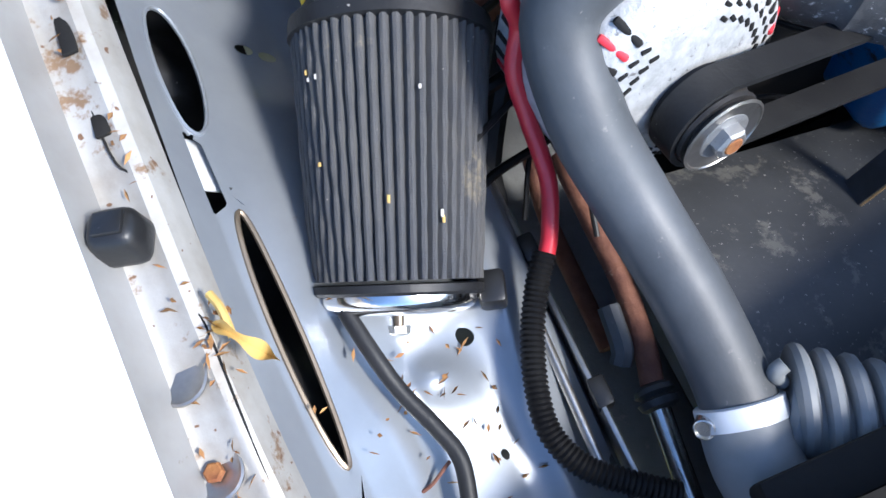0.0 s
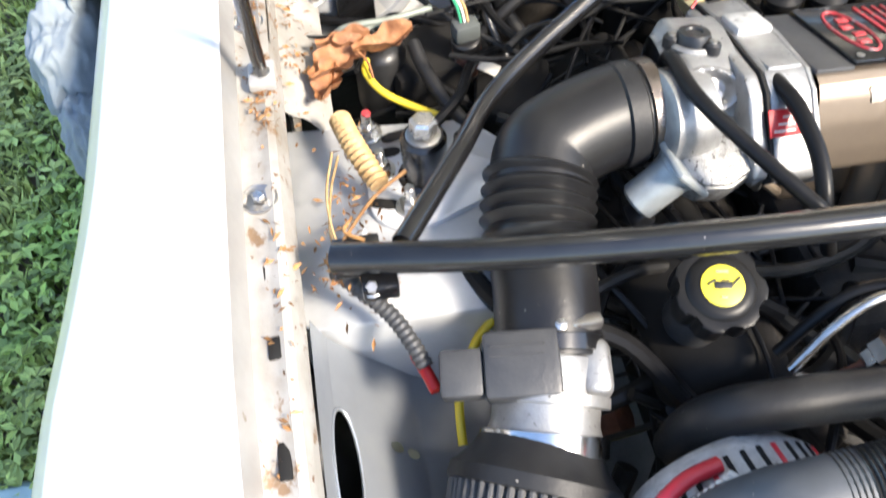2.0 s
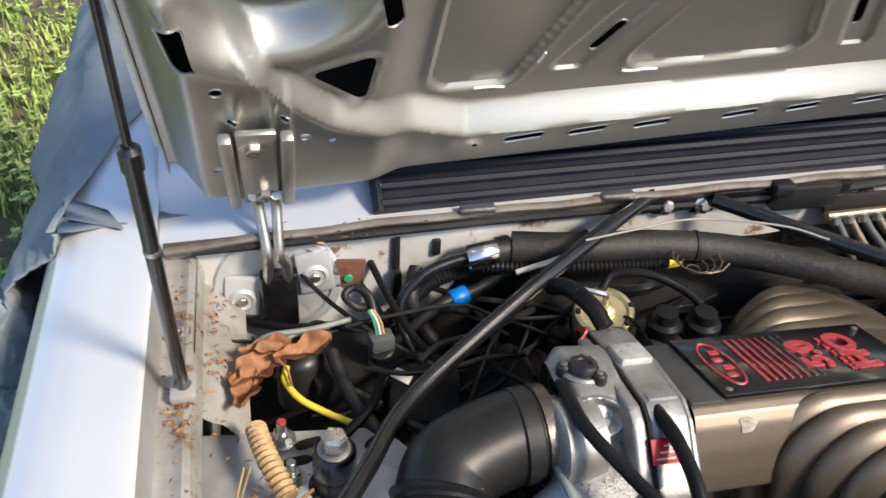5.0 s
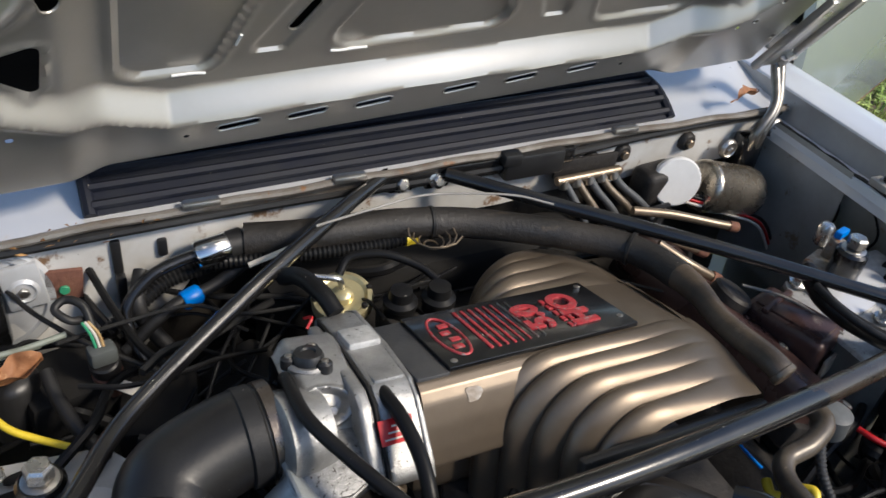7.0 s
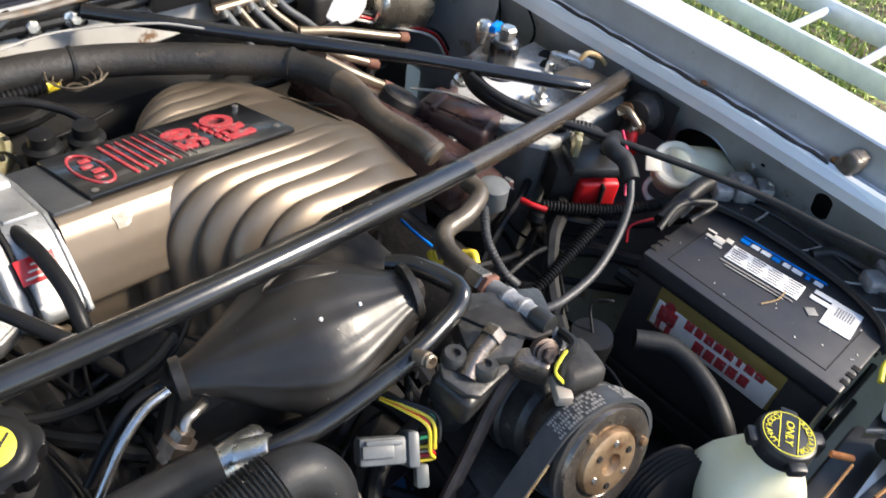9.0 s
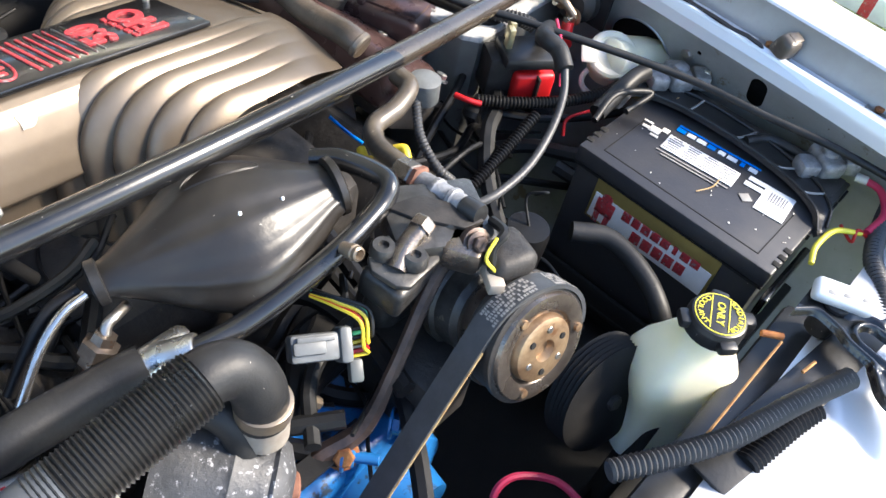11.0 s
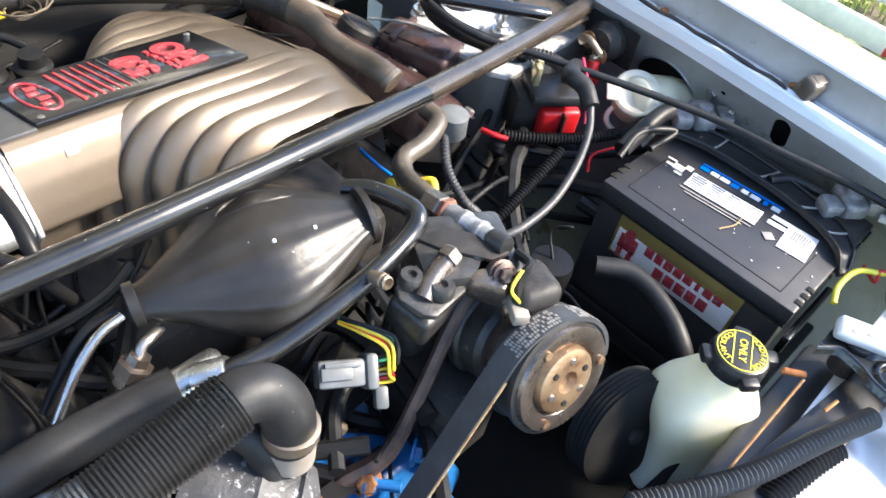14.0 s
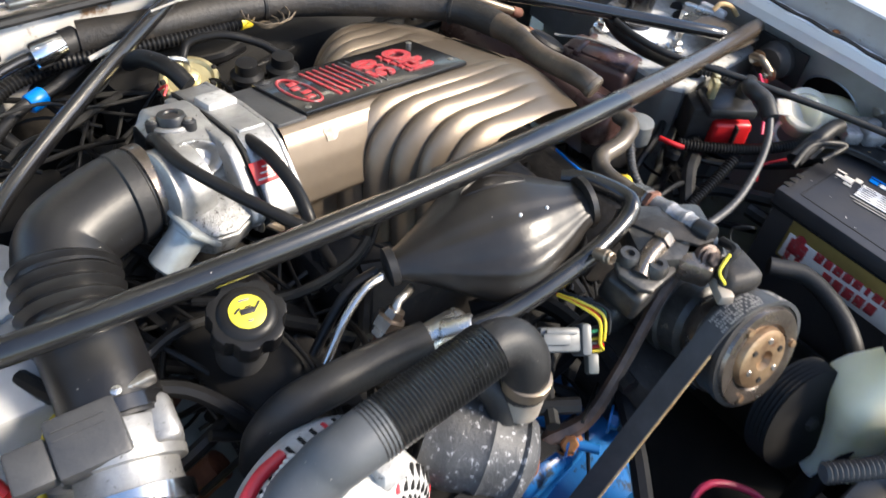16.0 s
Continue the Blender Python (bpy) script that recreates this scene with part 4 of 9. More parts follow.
def hood():
    t = thing("hood", "raised hood, satin grey stamped underside with slots and ribs", "hood")
    U0, V1 = 0.672, 1.12

    def fn(a, b):
        u = lerp(-U0, U0, a)
        v = V1 * (b * 0.55 + 0.45 * b * b)
        low = 0.056
        v = low + v * (V1 - low) / V1
        if v < 0.5:
            d = hole_sdf(u, v)
            if abs(d) < 0.0036:
                e = 0.0004
                gu, gv = (hole_sdf(u + e, v) - d) / e, (hole_sdf(u, v + e) - d) / e
                g2 = gu * gu + gv * gv + 1e-6
                u, v = u - d * gu / g2, v - d * gv / g2
        return u, v

    def centre(a, b):
        u, v = lerp(-U0, U0, a), V1 * (b * 0.55 + 0.45 * b * b)
        low = 0.056
        return u, low + v * (V1 - low) / V1
    part("inner_frame", sheet(lambda a, b: hood_point(*fn(a, b), hood_w(*fn(a, b))), 360, 280, 0.0, lambda a, b: centre(a, b)[1] > 0.5 or hole_sdf(*centre(a, b)) > 0), HOOD_GREY, t, "stamped grey inner frame")
    part("outer_skin", sheet(lambda a, b: hood_point(lerp(-0.69, 0.69, a), lerp(0.045, 1.13, b), -0.075 - 0.02 * (1 - (2 * a - 1) ** 2)), 40, 40), WHITE_PAINT, t)
    # Near-black sheet puts the hood's inner shade into colour behind the slots.
    part("cavity", sheet(lambda a, b: hood_point(lerp(-0.665, 0.665, a), lerp(0.06, 1.12, b), -0.062), 30, 30), DARK, t, "near-black sheet standing for shade inside the hood")
    for su in (-1, 1):
        part("side_flange", sheet(lambda a, b: hood_point(su * 0.675, lerp(0.05, 1.12, b), lerp(-0.08, -0.035, a)), 4, 60, 0.002), RUSTY_SILVER if su < 0 else HOOD_GREY, t)
    for sl in SLOTS:
        if sl[2] > 0 or sl[3] > 0.004:
            cu_, cv_, half, r, tn = sl
            rim = []
            for k in range(25):
                a = 2 * math.pi * k / 24
                x, y = (half + 0.0 if math.cos(a) > 0 else -half) + (r + 0.001) * math.cos(a), (r + 0.001) * math.sin(a)
                u, v = cu_ + x * math.cos(tn) - y * math.sin(tn), cv_ + x * math.sin(tn) + y * math.cos(tn)
                rim.append(hood_point(u, v, hood_w(u, v) - 0.0005))
            part("slot_rim", sweep(bmesh.new(), rim, 0.0016, 6), HOOD_GREY, t)
    for u0, v0, u1, v1 in ((-0.160, 0.206, -0.115, 0.205), (-0.335, 0.196, -0.30, 0.196), (-0.272, 0.24, -0.268, 0.257)):
        pts = [hood_point(lerp(u0, u1, k), lerp(v0, v1, k), hood_w(lerp(u0, u1, k), lerp(v0, v1, k)) + 0.001) for k in np.linspace(0, 1, 6)]
        part("sealer_bead", sweep(bmesh.new(), pts, 0.0016, 6), PAPER, t, "pale sealer bead")
    return t


the_hood = hood()


def hood_hinge(side, b1, b2, foot):
    """Channel bolted to the hood, with a forked bright arm going down to the firewall."""
    b1, b2, foot = Vector(b1), Vector(b2), Vector(foot)
    d = (b1 - b2).normalized()
    rot = basis(V(1, 0, 0), d)
    mid = (b1 + b2) / 2 + HN * 0.006
    t = part("hinge", block(mid, (0.040, (b1 - b2).length + 0.055, 0.008), rot, 0.003), HOOD_GREY, the_hood, "worn bright steel hinge with forked arm")
    for s in (-1, 1):
        part("channel_edge", block(mid + V(s * 0.030, 0, 0) + HN * 0.004, (0.014, (b1 - b2).length + 0.05, 0.014), rot, 0.004), HOOD_GREY, t)
    for b in (b1, b2):
        bolt(b + HN * 0.008, HN, 0.0095, 0.010, ZINC, t)
    lo = b2 - d * 0.035 + HN * 0.004
    lift = 0.028 if side < 0 else 0.0
    for s in (-1, 1):
        pts = [b2 + V(s * 0.012, 0, 0) + HN * 0.012, lo + V(s * 0.011, 0, 0), lo.lerp(foot, 0.45) + V(s * 0.007, -0.024, 0.0), foot + V(s * 0.010, -0.012, 0.025 + lift), foot + V(s * 0.013, -0.004, lift - 0.012)]
        if side > 0:
            pts = [q - V(s * 0.004, 0, 0) for q in pts]
        part("arm", tube(pts, 0.0066 if side < 0 else 0.0082, 12, 8), STEEL if side < 0 else HINGE_STEEL, t, "bright forked arm" if side < 0 else "worn grey grooved arm")
    part("bracket", block(foot + V(0, 0.004, -0.03 + 0.6 * lift), (0.046, 0.03, 0.08), None, 0.004), BLACK_PAINT, t, "black foot bracket")
    if side < 0:
        part("plate", lathe(foot + V(0.0, 0.012, 0.0), foot + V(0, -0.1, 0.0), [(0, 0.082), (0.004, 0.081), (0.007, 0.078), (0.007, 0.068), (0.003, 0.066), (0.003, 0.0)], 44), TOWER_LIGHT, t, "round silver backing plate")
        for s in (-1, 1):
            part("ear", block(foot + V(s * 0.046, 0.004, 0.006 + 0.014 * s), (0.044, 0.008, 0.062), Euler((0, -0.10 * s, 0)).to_matrix(), 0.003), TOWER_LIGHT, t, "pressed steel ear")
    for s in (-1, 1):
        p = foot + V(s * 0.046, 0.002, 0.002 + 0.014 * s)
        part("dimple", lathe(p, p + V(0, -1, 0), [(0, 0.018), (0.004, 0.0165), (0.006, 0.0135), (0.0035, 0.0115), (0.0035, 0.0)], 24), TOWER_LIGHT if side < 0 else STEEL, t)
        bolt(p + V(0, -0.003, 0), (0, -1, 0), 0.0065, 0.006, STEEL, t, washer=False)


hood_hinge(-1, (-0.575, 0.203, 1.063), (-0.569, 0.274, 0.962), (-0.562, 0.283, 0.80))
hood_hinge(1, (0.610, 0.267, 1.089), (0.655, 0.335, 0.985), (0.612, 0.302, 0.84))


def gas_strut(base, up, length, thin):
    t = thing("hood_prop_rod", "black telescopic hood prop rod beside the fender", "prop rod", "hood props")
    base, up = Vector(base), Vector(up).normalized()
    part("barrel", lathe(base, base + up, [(0, 0.005), (0.01, 0.0066), (length - 0.02, 0.0066), (length - 0.018, 0.0085), (length, 0.0085), (length + 0.004, 0.005)], 18), BLACK_PAINT, t)
    part("rod", rod(base + up * length, base + up * thin, 0.0034, 12), BLACK_PAINT, t)
    part("band", lathe(base + up * (length * 0.66), base + up * length, [(0, 0.0068), (0.001, 0.0072), (0.005, 0.0072), (0.006, 0.0068)], 18), ZINC, t)
    part("foot", block(base + V(0, 0, 0.004), (0.026, 0.034, 0.012), None, 0.003), RUSTY_SILVER, t)
    part("ball_stud", lathe(base - V(0, 0, 0.004), base + V(0, 0, 1), [(0, 0.004), (0.006, 0.009), (0.012, 0.010), (0.018, 0.006)], 14), STEEL, t)


gas_strut((-0.664, 0.071, 0.856), V(-0.656, -0.01, 1.18) - V(-0.664, 0.071, 0.856), 0.335, 0.82)
gas_strut((0.664, 0.085, 0.872), V(0.66, 0.0, 1.2) - V(0.664, 0.085, 0.872), 0.33, 0.80)


# ---- front support and lower bay ----
def radiator_support():
    t = thing("radiator_support", "silver radiator support crossmember at the front of the bay", "crossmember", "", "structure")
    part("beam", sheet(lambda a, b: V(lerp(-0.66, 0.66, a), -0.72 - 0.14 * b, 0.735 + 0.018 * math.sin(b * 3.14)), 40, 8, 0.02), WHITE_PAINT, t)
    # Unseen panel, added ahead of the left apron to keep sun off it.
    part("unseen_shade_panel", sheet(lambda a, b: V(lerp(-0.69, -0.16, a), -0.745 - 0.10 * b - 0.02 * math.sin(a * 3.1), 0.50 + 0.235 * smoothstep(0.0, 0.25, b) - 0.06 * smoothstep(0.4, 1.0, b)), 30, 24, 0.004), WHITE_PAINT, t, "unseen nose panel added to shade the left apron")
    part("radiator_top", block((0.085, -0.70, 0.70), (0.69, 0.045, 0.06), None, 0.008), BLACK_PLASTIC, t)
    part("radiator_core", block((0.0, -0.70, 0.48), (0.80, 0.03, 0.40), None, 0.004), DARK, t)


radiator_support()


def bay_floor():
    t = thing("crossmember", "dark crossmember and splash shield below the engine", "crossmember", "", "structure")
    part("splash_shield", sheet(lambda a, b: V(lerp(-0.50, -0.24, a), lerp(-0.95, 0.34, b), 0.27 + 0.02 * math.sin(a * 9) * math.sin(b * 7)), 24, 24, 0.004), UNDER, t, "grey dusty splash shield")
    # Same shield under the engine, painted near-black in place of shade.
    part("undertray", sheet(lambda a, b: V(lerp(-0.24, 0.74, a), lerp(-0.95, 0.34, b), 0.265 + 0.02 * math.sin(a * 9) * math.sin(b * 7)), 24, 24, 0.004), DARK, t, "engine half of the shield, blackened for shade")
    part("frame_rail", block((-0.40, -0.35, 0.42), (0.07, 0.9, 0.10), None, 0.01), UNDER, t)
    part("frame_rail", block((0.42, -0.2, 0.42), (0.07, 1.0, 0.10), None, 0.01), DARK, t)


bay_floor()



# ---- strut brace ----
def strut_brace():
    t = thing("strut_brace", "glossy black tubular strut tower brace with two diagonals", "brace")
    bar = [(-0.618, -0.149, 0.852), (-0.5, -0.187, 0.878), (-0.35, -0.217, 0.898), (-0.2, -0.231, 0.904), (-0.05, -0.233, 0.902), (0.1, -0.223, 0.890), (0.25, -0.205, 0.871), (0.4, -0.182, 0.850), (0.52, -0.163, 0.835), (0.64, -0.144, 0.823)]
    part("cross_bar", tube(bar, 0.0130, 20, 8), BLACK_PAINT, t)
    part("end_sleeve", tube([(0.20, -0.2105, 0.8775), (0.25, -0.205, 0.871), (0.4, -0.182, 0.850), (0.52, -0.163, 0.835), (0.645, -0.143, 0.8225)], 0.01325, 20, 8), BRONZED, t, "dust-browned end of the bar")
    part("diagonal", tube([(-0.562, -0.145, 0.853), (-0.50, -0.05, 0.842), (-0.43, 0.052, 0.832), (-0.25, 0.177, 0.868), (-0.075, 0.296, 0.884), (-0.05, 0.306, 0.872)], 0.0098, 14, 8), BLACK_PAINT, t)
    part("diagonal", tube([(0.022, 0.290, 0.878), (0.15, 0.18, 0.872), (0.33, 0.03, 0.862), (0.50, -0.115, 0.846), (0.545, -0.142, 0.838)], 0.0098, 14, 8), BLACK_PAINT, t)
    for x, y in ((-0.04, 0.309), (0.013, 0.305)):
        part("lug", block((x, y - 0.004, 0.868), (0.038, 0.010, 0.030), None, 0.004), BLACK_PAINT, t)
        bolt((x, y - 0.009, 0.868), (0, -1, 0.25), 0.009, 0.009, ZINC, t)
    part("foot_plate", block((-0.600, -0.140, 0.838), (0.04, 0.04, 0.006), None, 0.002), BLACK_PAINT, t)
    part("foot_plate", block((0.60, -0.115, 0.812), (0.07, 0.09, 0.006), None, 0.002), BROWN_PAINT, t)
    part("tab", block((-0.585, -0.172, 0.838), (0.03, 0.02, 0.018), None, 0.003), BLACK_PAINT, t)
    bolt((-0.592, -0.176, 0.842), (0, -0.5, 1), 0.0055, 0.006, STEEL, t)


strut_brace()

# ---- upper intake plenum ----
PX, PY = V(0.242, 0.009, -0.0175).normalized(), V(0.02, 0.105, -0.0265)
PROT = basis(PX, PY)
PO = V(-0.0245, 0.0005, 0.869)


def pl(x, y, z):
    return PO + PROT @ V(x, y, z)


def lobe(sgn, xl, xr, rows, depth, drop, fall):
    """Side by side ridges along the plenum that turn down at their left end."""
    nd, ns = rows * 12, 40

    def fn(a, b):
        d = a * depth
        y = sgn * (0.052 + d)
        z = -0.004 - drop * (a ** 1.6) + 0.004 * math.sin(a * math.pi)
        x0 = xl + 0.75 * d
        r = 0.084 - 0.016 * a
        ridge = 0.0100 * (abs(math.sin(math.pi * a * rows)) ** 0.72) - 0.0062
        flat = xr - 0.012 * a - x0 - r
        L = flat + r * math.pi / 2 + 0.12
        s = b * L
        taper = smoothstep(0.0, 0.17, s)
        ridge *= 0.02 + 0.98 * taper
        if s < flat:
            return pl(xr - 0.012 * a - s, y, z + ridge - fall * (1 - smoothstep(0.0, 0.07, s)) ** 2)
        if s < flat + r * math.pi / 2:
            q = (s - flat) / r
            return pl(x0 + r - (r + ridge) * math.sin(q), y, z - r + (r + ridge) * math.cos(q))
        return pl(x0 - ridge, y, z - r - (s - flat - r * math.pi / 2))
    return sheet(fn, nd, ns * 2)


def plenum():
    t = thing("intake_plenum", "satin pewter upper intake plenum with ribbed lobes and plaque", "intake manifold")
    core = prism([(-0.150, 0.050), (-0.150, -0.040), (-0.02, -0.045), (0.19, -0.06), (0.20, 0.0), (0.19, 0.07), (0.02, 0.09), (-0.06, 0.075)], pl(0, 0, -0.16), PROT, 0.10, 0.01)
    part("lower_body", core, PLENUM, t)

    def deck(a, b):
        pr = [(0.070, -0.16), (0.066, -0.05), (0.060, -0.012), (0.053, -0.004), (-0.050, -0.004), (-0.058, -0.0055), (-0.065, -0.011), (-0.071, -0.022), (-0.078, -0.045), (-0.083, -0.070), (-0.085, -0.088), (-0.079, -0.094), (-0.055, -0.096)]
        i = b * (len(pr) - 1)
        k = min(int(i), len(pr) - 2)
        y, z = (lerp(pr[k][j], pr[k + 1][j], i - k) for j in (0, 1))
        x = lerp(-0.161, 0.2045, a)
        end = 0.007 * (1 - smoothstep(0.0, 0.09, (1 - a) * 0.353)) ** 2
        return pl(x, y, z - end)
    part("deck", sheet(deck, 40, 64), PLENUM, t)
    part("runner_lobe", lobe(-1, -0.092, 0.207, 5, 0.128, 0.026, 0.007), PLENUM, t, "five ribbed runners curving down")
    part("runner_lobe", lobe(1, -0.045, 0.204, 4, 0.135, 0.004, 0.010), PLENUM, t, "four ribbed runners behind the plaque")
    part("end_skirt", sheet(lambda a, b: pl(lerp(0.196, 0.214, a), lerp(-0.180, 0.178, b), -0.006 - 0.075 * a ** 1.5 - 0.028 * abs(2 * b - 1) ** 1.6), 6, 20), PLENUM, t)
    part("front_skirt", block(pl(0.07, -0.186, -0.055), (0.25, 0.012, 0.03), PROT, 0.004), BLACK_PLASTIC, t, "dark lower flange")
    # plaque
    plate = prism([(-0.123, -0.055), (0.123, -0.055), (0.123, 0.055), (-0.123, 0.055)], pl(0, 0, -0.003), PROT, 0.006, 0.0012)
    pq = part("plaque", plate, BLACK_PAINT, t, "black plaque with worn red raised lettering")
    part("plaque_pad", block(pl(-0.1415, 0, -0.004), (0.038, 0.112, 0.006), PROT, 0.002), GREY_PLASTIC, t)
    ring = [pl(-0.094 + 0.0155 * math.cos(a), 0.0 + 0.040 * math.sin(a), 0.0035) for a in np.linspace(0, 6.2832, 33)]
    part("oval_rim", sweep(bmesh.new(), ring, 0.0017, 6), RED_PAINT, pq)
    for i in range(4):
        part("oval_mark", block(pl(-0.094 + 0.004 * (i % 2), -0.022 + 0.0145 * i, 0.0035), (0.012, 0.008, 0.0018), PROT, 0.0006), RED_PAINT, pq)
    for i in range(8):
        part("bar", block(pl(-0.063 + 0.0098 * i, 0.002, 0.0035), (0.0042 - 0.0004 * i, 0.083, 0.0022), PROT, 0.0006), RED_PAINT if i < 6 else STEEL, pq)
    for txt, x, size in (("5.0", 0.0375, 0.044), ("HO", 0.092, 0.046)):
        cu = bpy.data.curves.new("raised_text", "FONT")
        cu.body, cu.size, cu.extrude, cu.bevel_depth, cu.offset = txt, size, 0.0016, 0.0004, 0.0019
        cu.align_x, cu.align_y = "CENTER", "BOTTOM"
        ob = new("raised_text", cu)
        rt = Matrix((PROT.col[1], -PROT.col[0], PROT.col[2])).transposed()
        ob.matrix_world = Matrix.Translation(pl(x, 0.0, 0.004)) @ rt.to_4x4()
        cu.materials.append(RED_PAINT)
        ob.parent = pq
    for k, x in enumerate((0.047, 0.056)):
        for i in range(5):
            part("small_mark", block(pl(x, -0.03 + 0.014 * i, 0.0035), (0.006, 0.010, 0.002), PROT, 0.0006), RED_PAINT, pq)
    for x, y in ((-0.113, -0.045), (0.113, 0.045), (0.113, -0.035)):
        part("screw", lathe(pl(x, y, 0.002), pl(x, y, 1), [(0, 0.004), (0.0015, 0.004), (0.0025, 0.002)], 12), STEEL, pq)
    part("paint_chip", prism([(0.009 * math.cos(a) * (1 + 0.3 * math.sin(3 * a + 1)), 0.010 * math.sin(a) * (1 + 0.25 * math.cos(2 * a))) for a in np.linspace(0, 6.283, 15)[:-1]], pl(-0.104, -0.0712, -0.0225), PROT @ Euler((radians(66), 0, 0)).to_matrix(), 0.0007), CRUSTED, t, "pale paint chip")


plenum()


def throttle_body():
    t = thing("throttle_body", "cast aluminium throttle body and spacer with red tag", "throttle body")
    # spacer: outline seen from the side, thickened along the plenum's axis
    side = Matrix((PROT.col[1], PROT.col[2], PROT.col[0])).transposed()
    outline = [(0.105, -0.030), (0.105, -0.004), (0.085, 0.006), (0.012, 0.004), (-0.045, -0.002), (-0.062, -0.014), (-0.096, -0.066), (-0.103, -0.080), (-0.088, -0.094), (-0.02, -0.104), (0.05, -0.104), (0.062, -0.05)]
    part("spacer", prism(outline, pl(-0.206, 0, 0), side, 0.044, 0.006), CAST, t)
    part("spacer_flange", prism([(y * 1.03, z * 1.02) for y, z in outline], pl(-0.1665, 0, 0.0), side, 0.006, 0.002), CAST, t)
    part("boss", block(pl(-0.184, 0.030, 0.005), (0.036, 0.034, 0.012), PROT, 0.003), CAST_WHITE, t, "machined raised pad")
    part("boss", block(pl(-0.184, -0.022, -0.003), (0.034, 0.044, 0.008), PROT, 0.0035), CAST, t)
    part("rim", prism([(y * 0.94 - 0.002, z * 0.96 - 0.002) for y, z in outline if y < 0.09], pl(-0.224, 0, 0), side, 0.0145, 0.004), CAST, t)
    c0, c1 = pl(-0.222, -0.024, -0.052), pl(-0.31, -0.032, -0.048)
    part("bore", lathe(c0, c1, [(0.030, 0.0440), (0.050, 0.0465), (0.074, 0.0465), (0.077, 0.040)], 40), CAST, t)
    ring = [(0.055, 0.815), (0.056, 0.850), (0.048, 0.876), (0.030, 0.884), (0.008, 0.887), (-0.018, 0.886), (-0.036, 0.882), (-0.050, 0.872), (-0.060, 0.856), (-0.066, 0.838), (-0.060, 0.822), (-0.030, 0.806), (0.03, 0.800)]
    dense = spline([V(0, y, z) for y, z in ring], 6)

    def casing(a, b):
        i = b * (len(dense) - 1)
        k = min(int(i), len(dense) - 2)
        p = dense[k].lerp(dense[k + 1], i - k)
        x = lerp(-0.2325, -0.300, a)
        edge = 0.004 * (1 - smoothstep(0.0, 0.07, a)) + 0.016 * smoothstep(0.70, 1.0, a) ** 1.5
        mid = V(0, -0.005, 0.842)
        out = (p - mid).normalized()
        q = math.hypot((x + 0.2715) / 0.0255, (b - 0.575) / 0.080)
        dent = 0.0105 * (1 - smoothstep(0.72, 1.02, q)) - 0.0022 * math.exp(-((q - 1.12) / 0.10) ** 2)
        return V(x, p.y, p.z + 0.007 * a) - out * (edge + dent)
    part("housing", sheet(casing, 60, 130), CAST, t, "cast housing with an oval recess")
    sc = V(-0.262, -0.0480, 0.8665)
    bolt(sc, (-0.25, -0.62, 0.75), 0.0052, 0.0075, STEEL, t, "stop_screw", washer=False)
    up = PROT @ V(0, 0, 1)
    part("sensor_seat", lathe(tps_at - up * 0.022, tps_at + up, [(0, 0.022), (0.010, 0.0215), (0.0125, 0.019)], 28), CAST, t)
    tps = part("sensor", lathe(tps_at - up * 0.016, tps_at + up, [(0, 0.0165), (0.012, 0.0160), (0.016, 0.0140), (0.0165, 0.008), (0.0145, 0.007), (0.0145, 0.0)], 28), BLACK_PLASTIC, t, "black throttle sensor")
    for dx, dy in ((-0.0180, 0.006), (0.010, 0.0165), (0.011, -0.0160)):
        e = tps_at + PROT @ V(dx, dy, -0.005)
        part("sensor_ear", lathe(e - up * 0.011, e + up, [(0, 0.0080), (0.010, 0.0080), (0.012, 0.006), (0.012, 0.0)], 18), BLACK_PLASTIC, tps)
        part("screw", lathe(e, e + up, [(0, 0.0042), (0.0022, 0.0040), (0.0032, 0.002), (0.0032, 0.0)], 12), STEEL, tps)
    part("sensor_wire", tube([tps_at + V(0.010, 0.034, -0.002), tps_at + V(0.018, 0.042, 0.004), tps_at + V(0.016, 0.060, -0.012)], 0.0016, 6), RED, tps)
    slope = PROT @ Euler((radians(57), 0, 0)).to_matrix()
    tp = pl(-0.193, -0.0765, -0.0365)
    tg = part("tag", block(tp + slope.col[2] * 0.0035, (0.036, 0.024, 0.0016), slope, 0.0004), RED, t, "bright red tag")
    for k in range(3):
        part("tag_print", block(tp + slope.col[2] * 0.0046 + slope @ V(-0.004 + 0.003 * k, -0.007 + 0.006 * k, 0), (0.020 - 0.003 * k, 0.0018, 0.0006), slope, 0), WIRE_WHITE, tg)
    d = V(-0.72, -0.07, -0.68).normalized()
    p = V(-0.304, -0.098, 0.838)
    rot = basis(d, V(0, 1, 0))
    fn = V(0.05, -0.32, 0.95).normalized()
    fr = basis(V(1, 0, 0) - fn * fn.x, fn.cross(V(1, 0, 0)))
    vo = V(-0.2715, -0.0915, 0.8445)
    outer = [(-0.024, 0.036), (-0.037, 0.011), (-0.041, -0.018), (-0.020, -0.034), (0.004, -0.036), (0.034, -0.022), (0.044, 0.004), (0.040, 0.030), (0.004, 0.036)]
    part("valve_housing", prism(outer, vo - fn * 0.036, fr, 0.031, 0.004), CAST_PITTED, t, "rough cast valve housing")
    part("housing_cover", prism([(x * 0.93 - 0.001, y * 0.93) for x, y in outer], vo - fn * 0.0048, fr, 0.0052, 0.002), CAST_PITTED, t, "pitted cover plate")
    part("lug", lathe(V(-0.2235, -0.079, 0.846), V(-0.2235, -0.079, 0.846) + V(-0.2, -0.62, 0.75), [(-0.016, 0.015), (0.001, 0.015), (0.003, 0.013), (0.003, 0.0)], 24), CAST, t, "rounded cast lug")
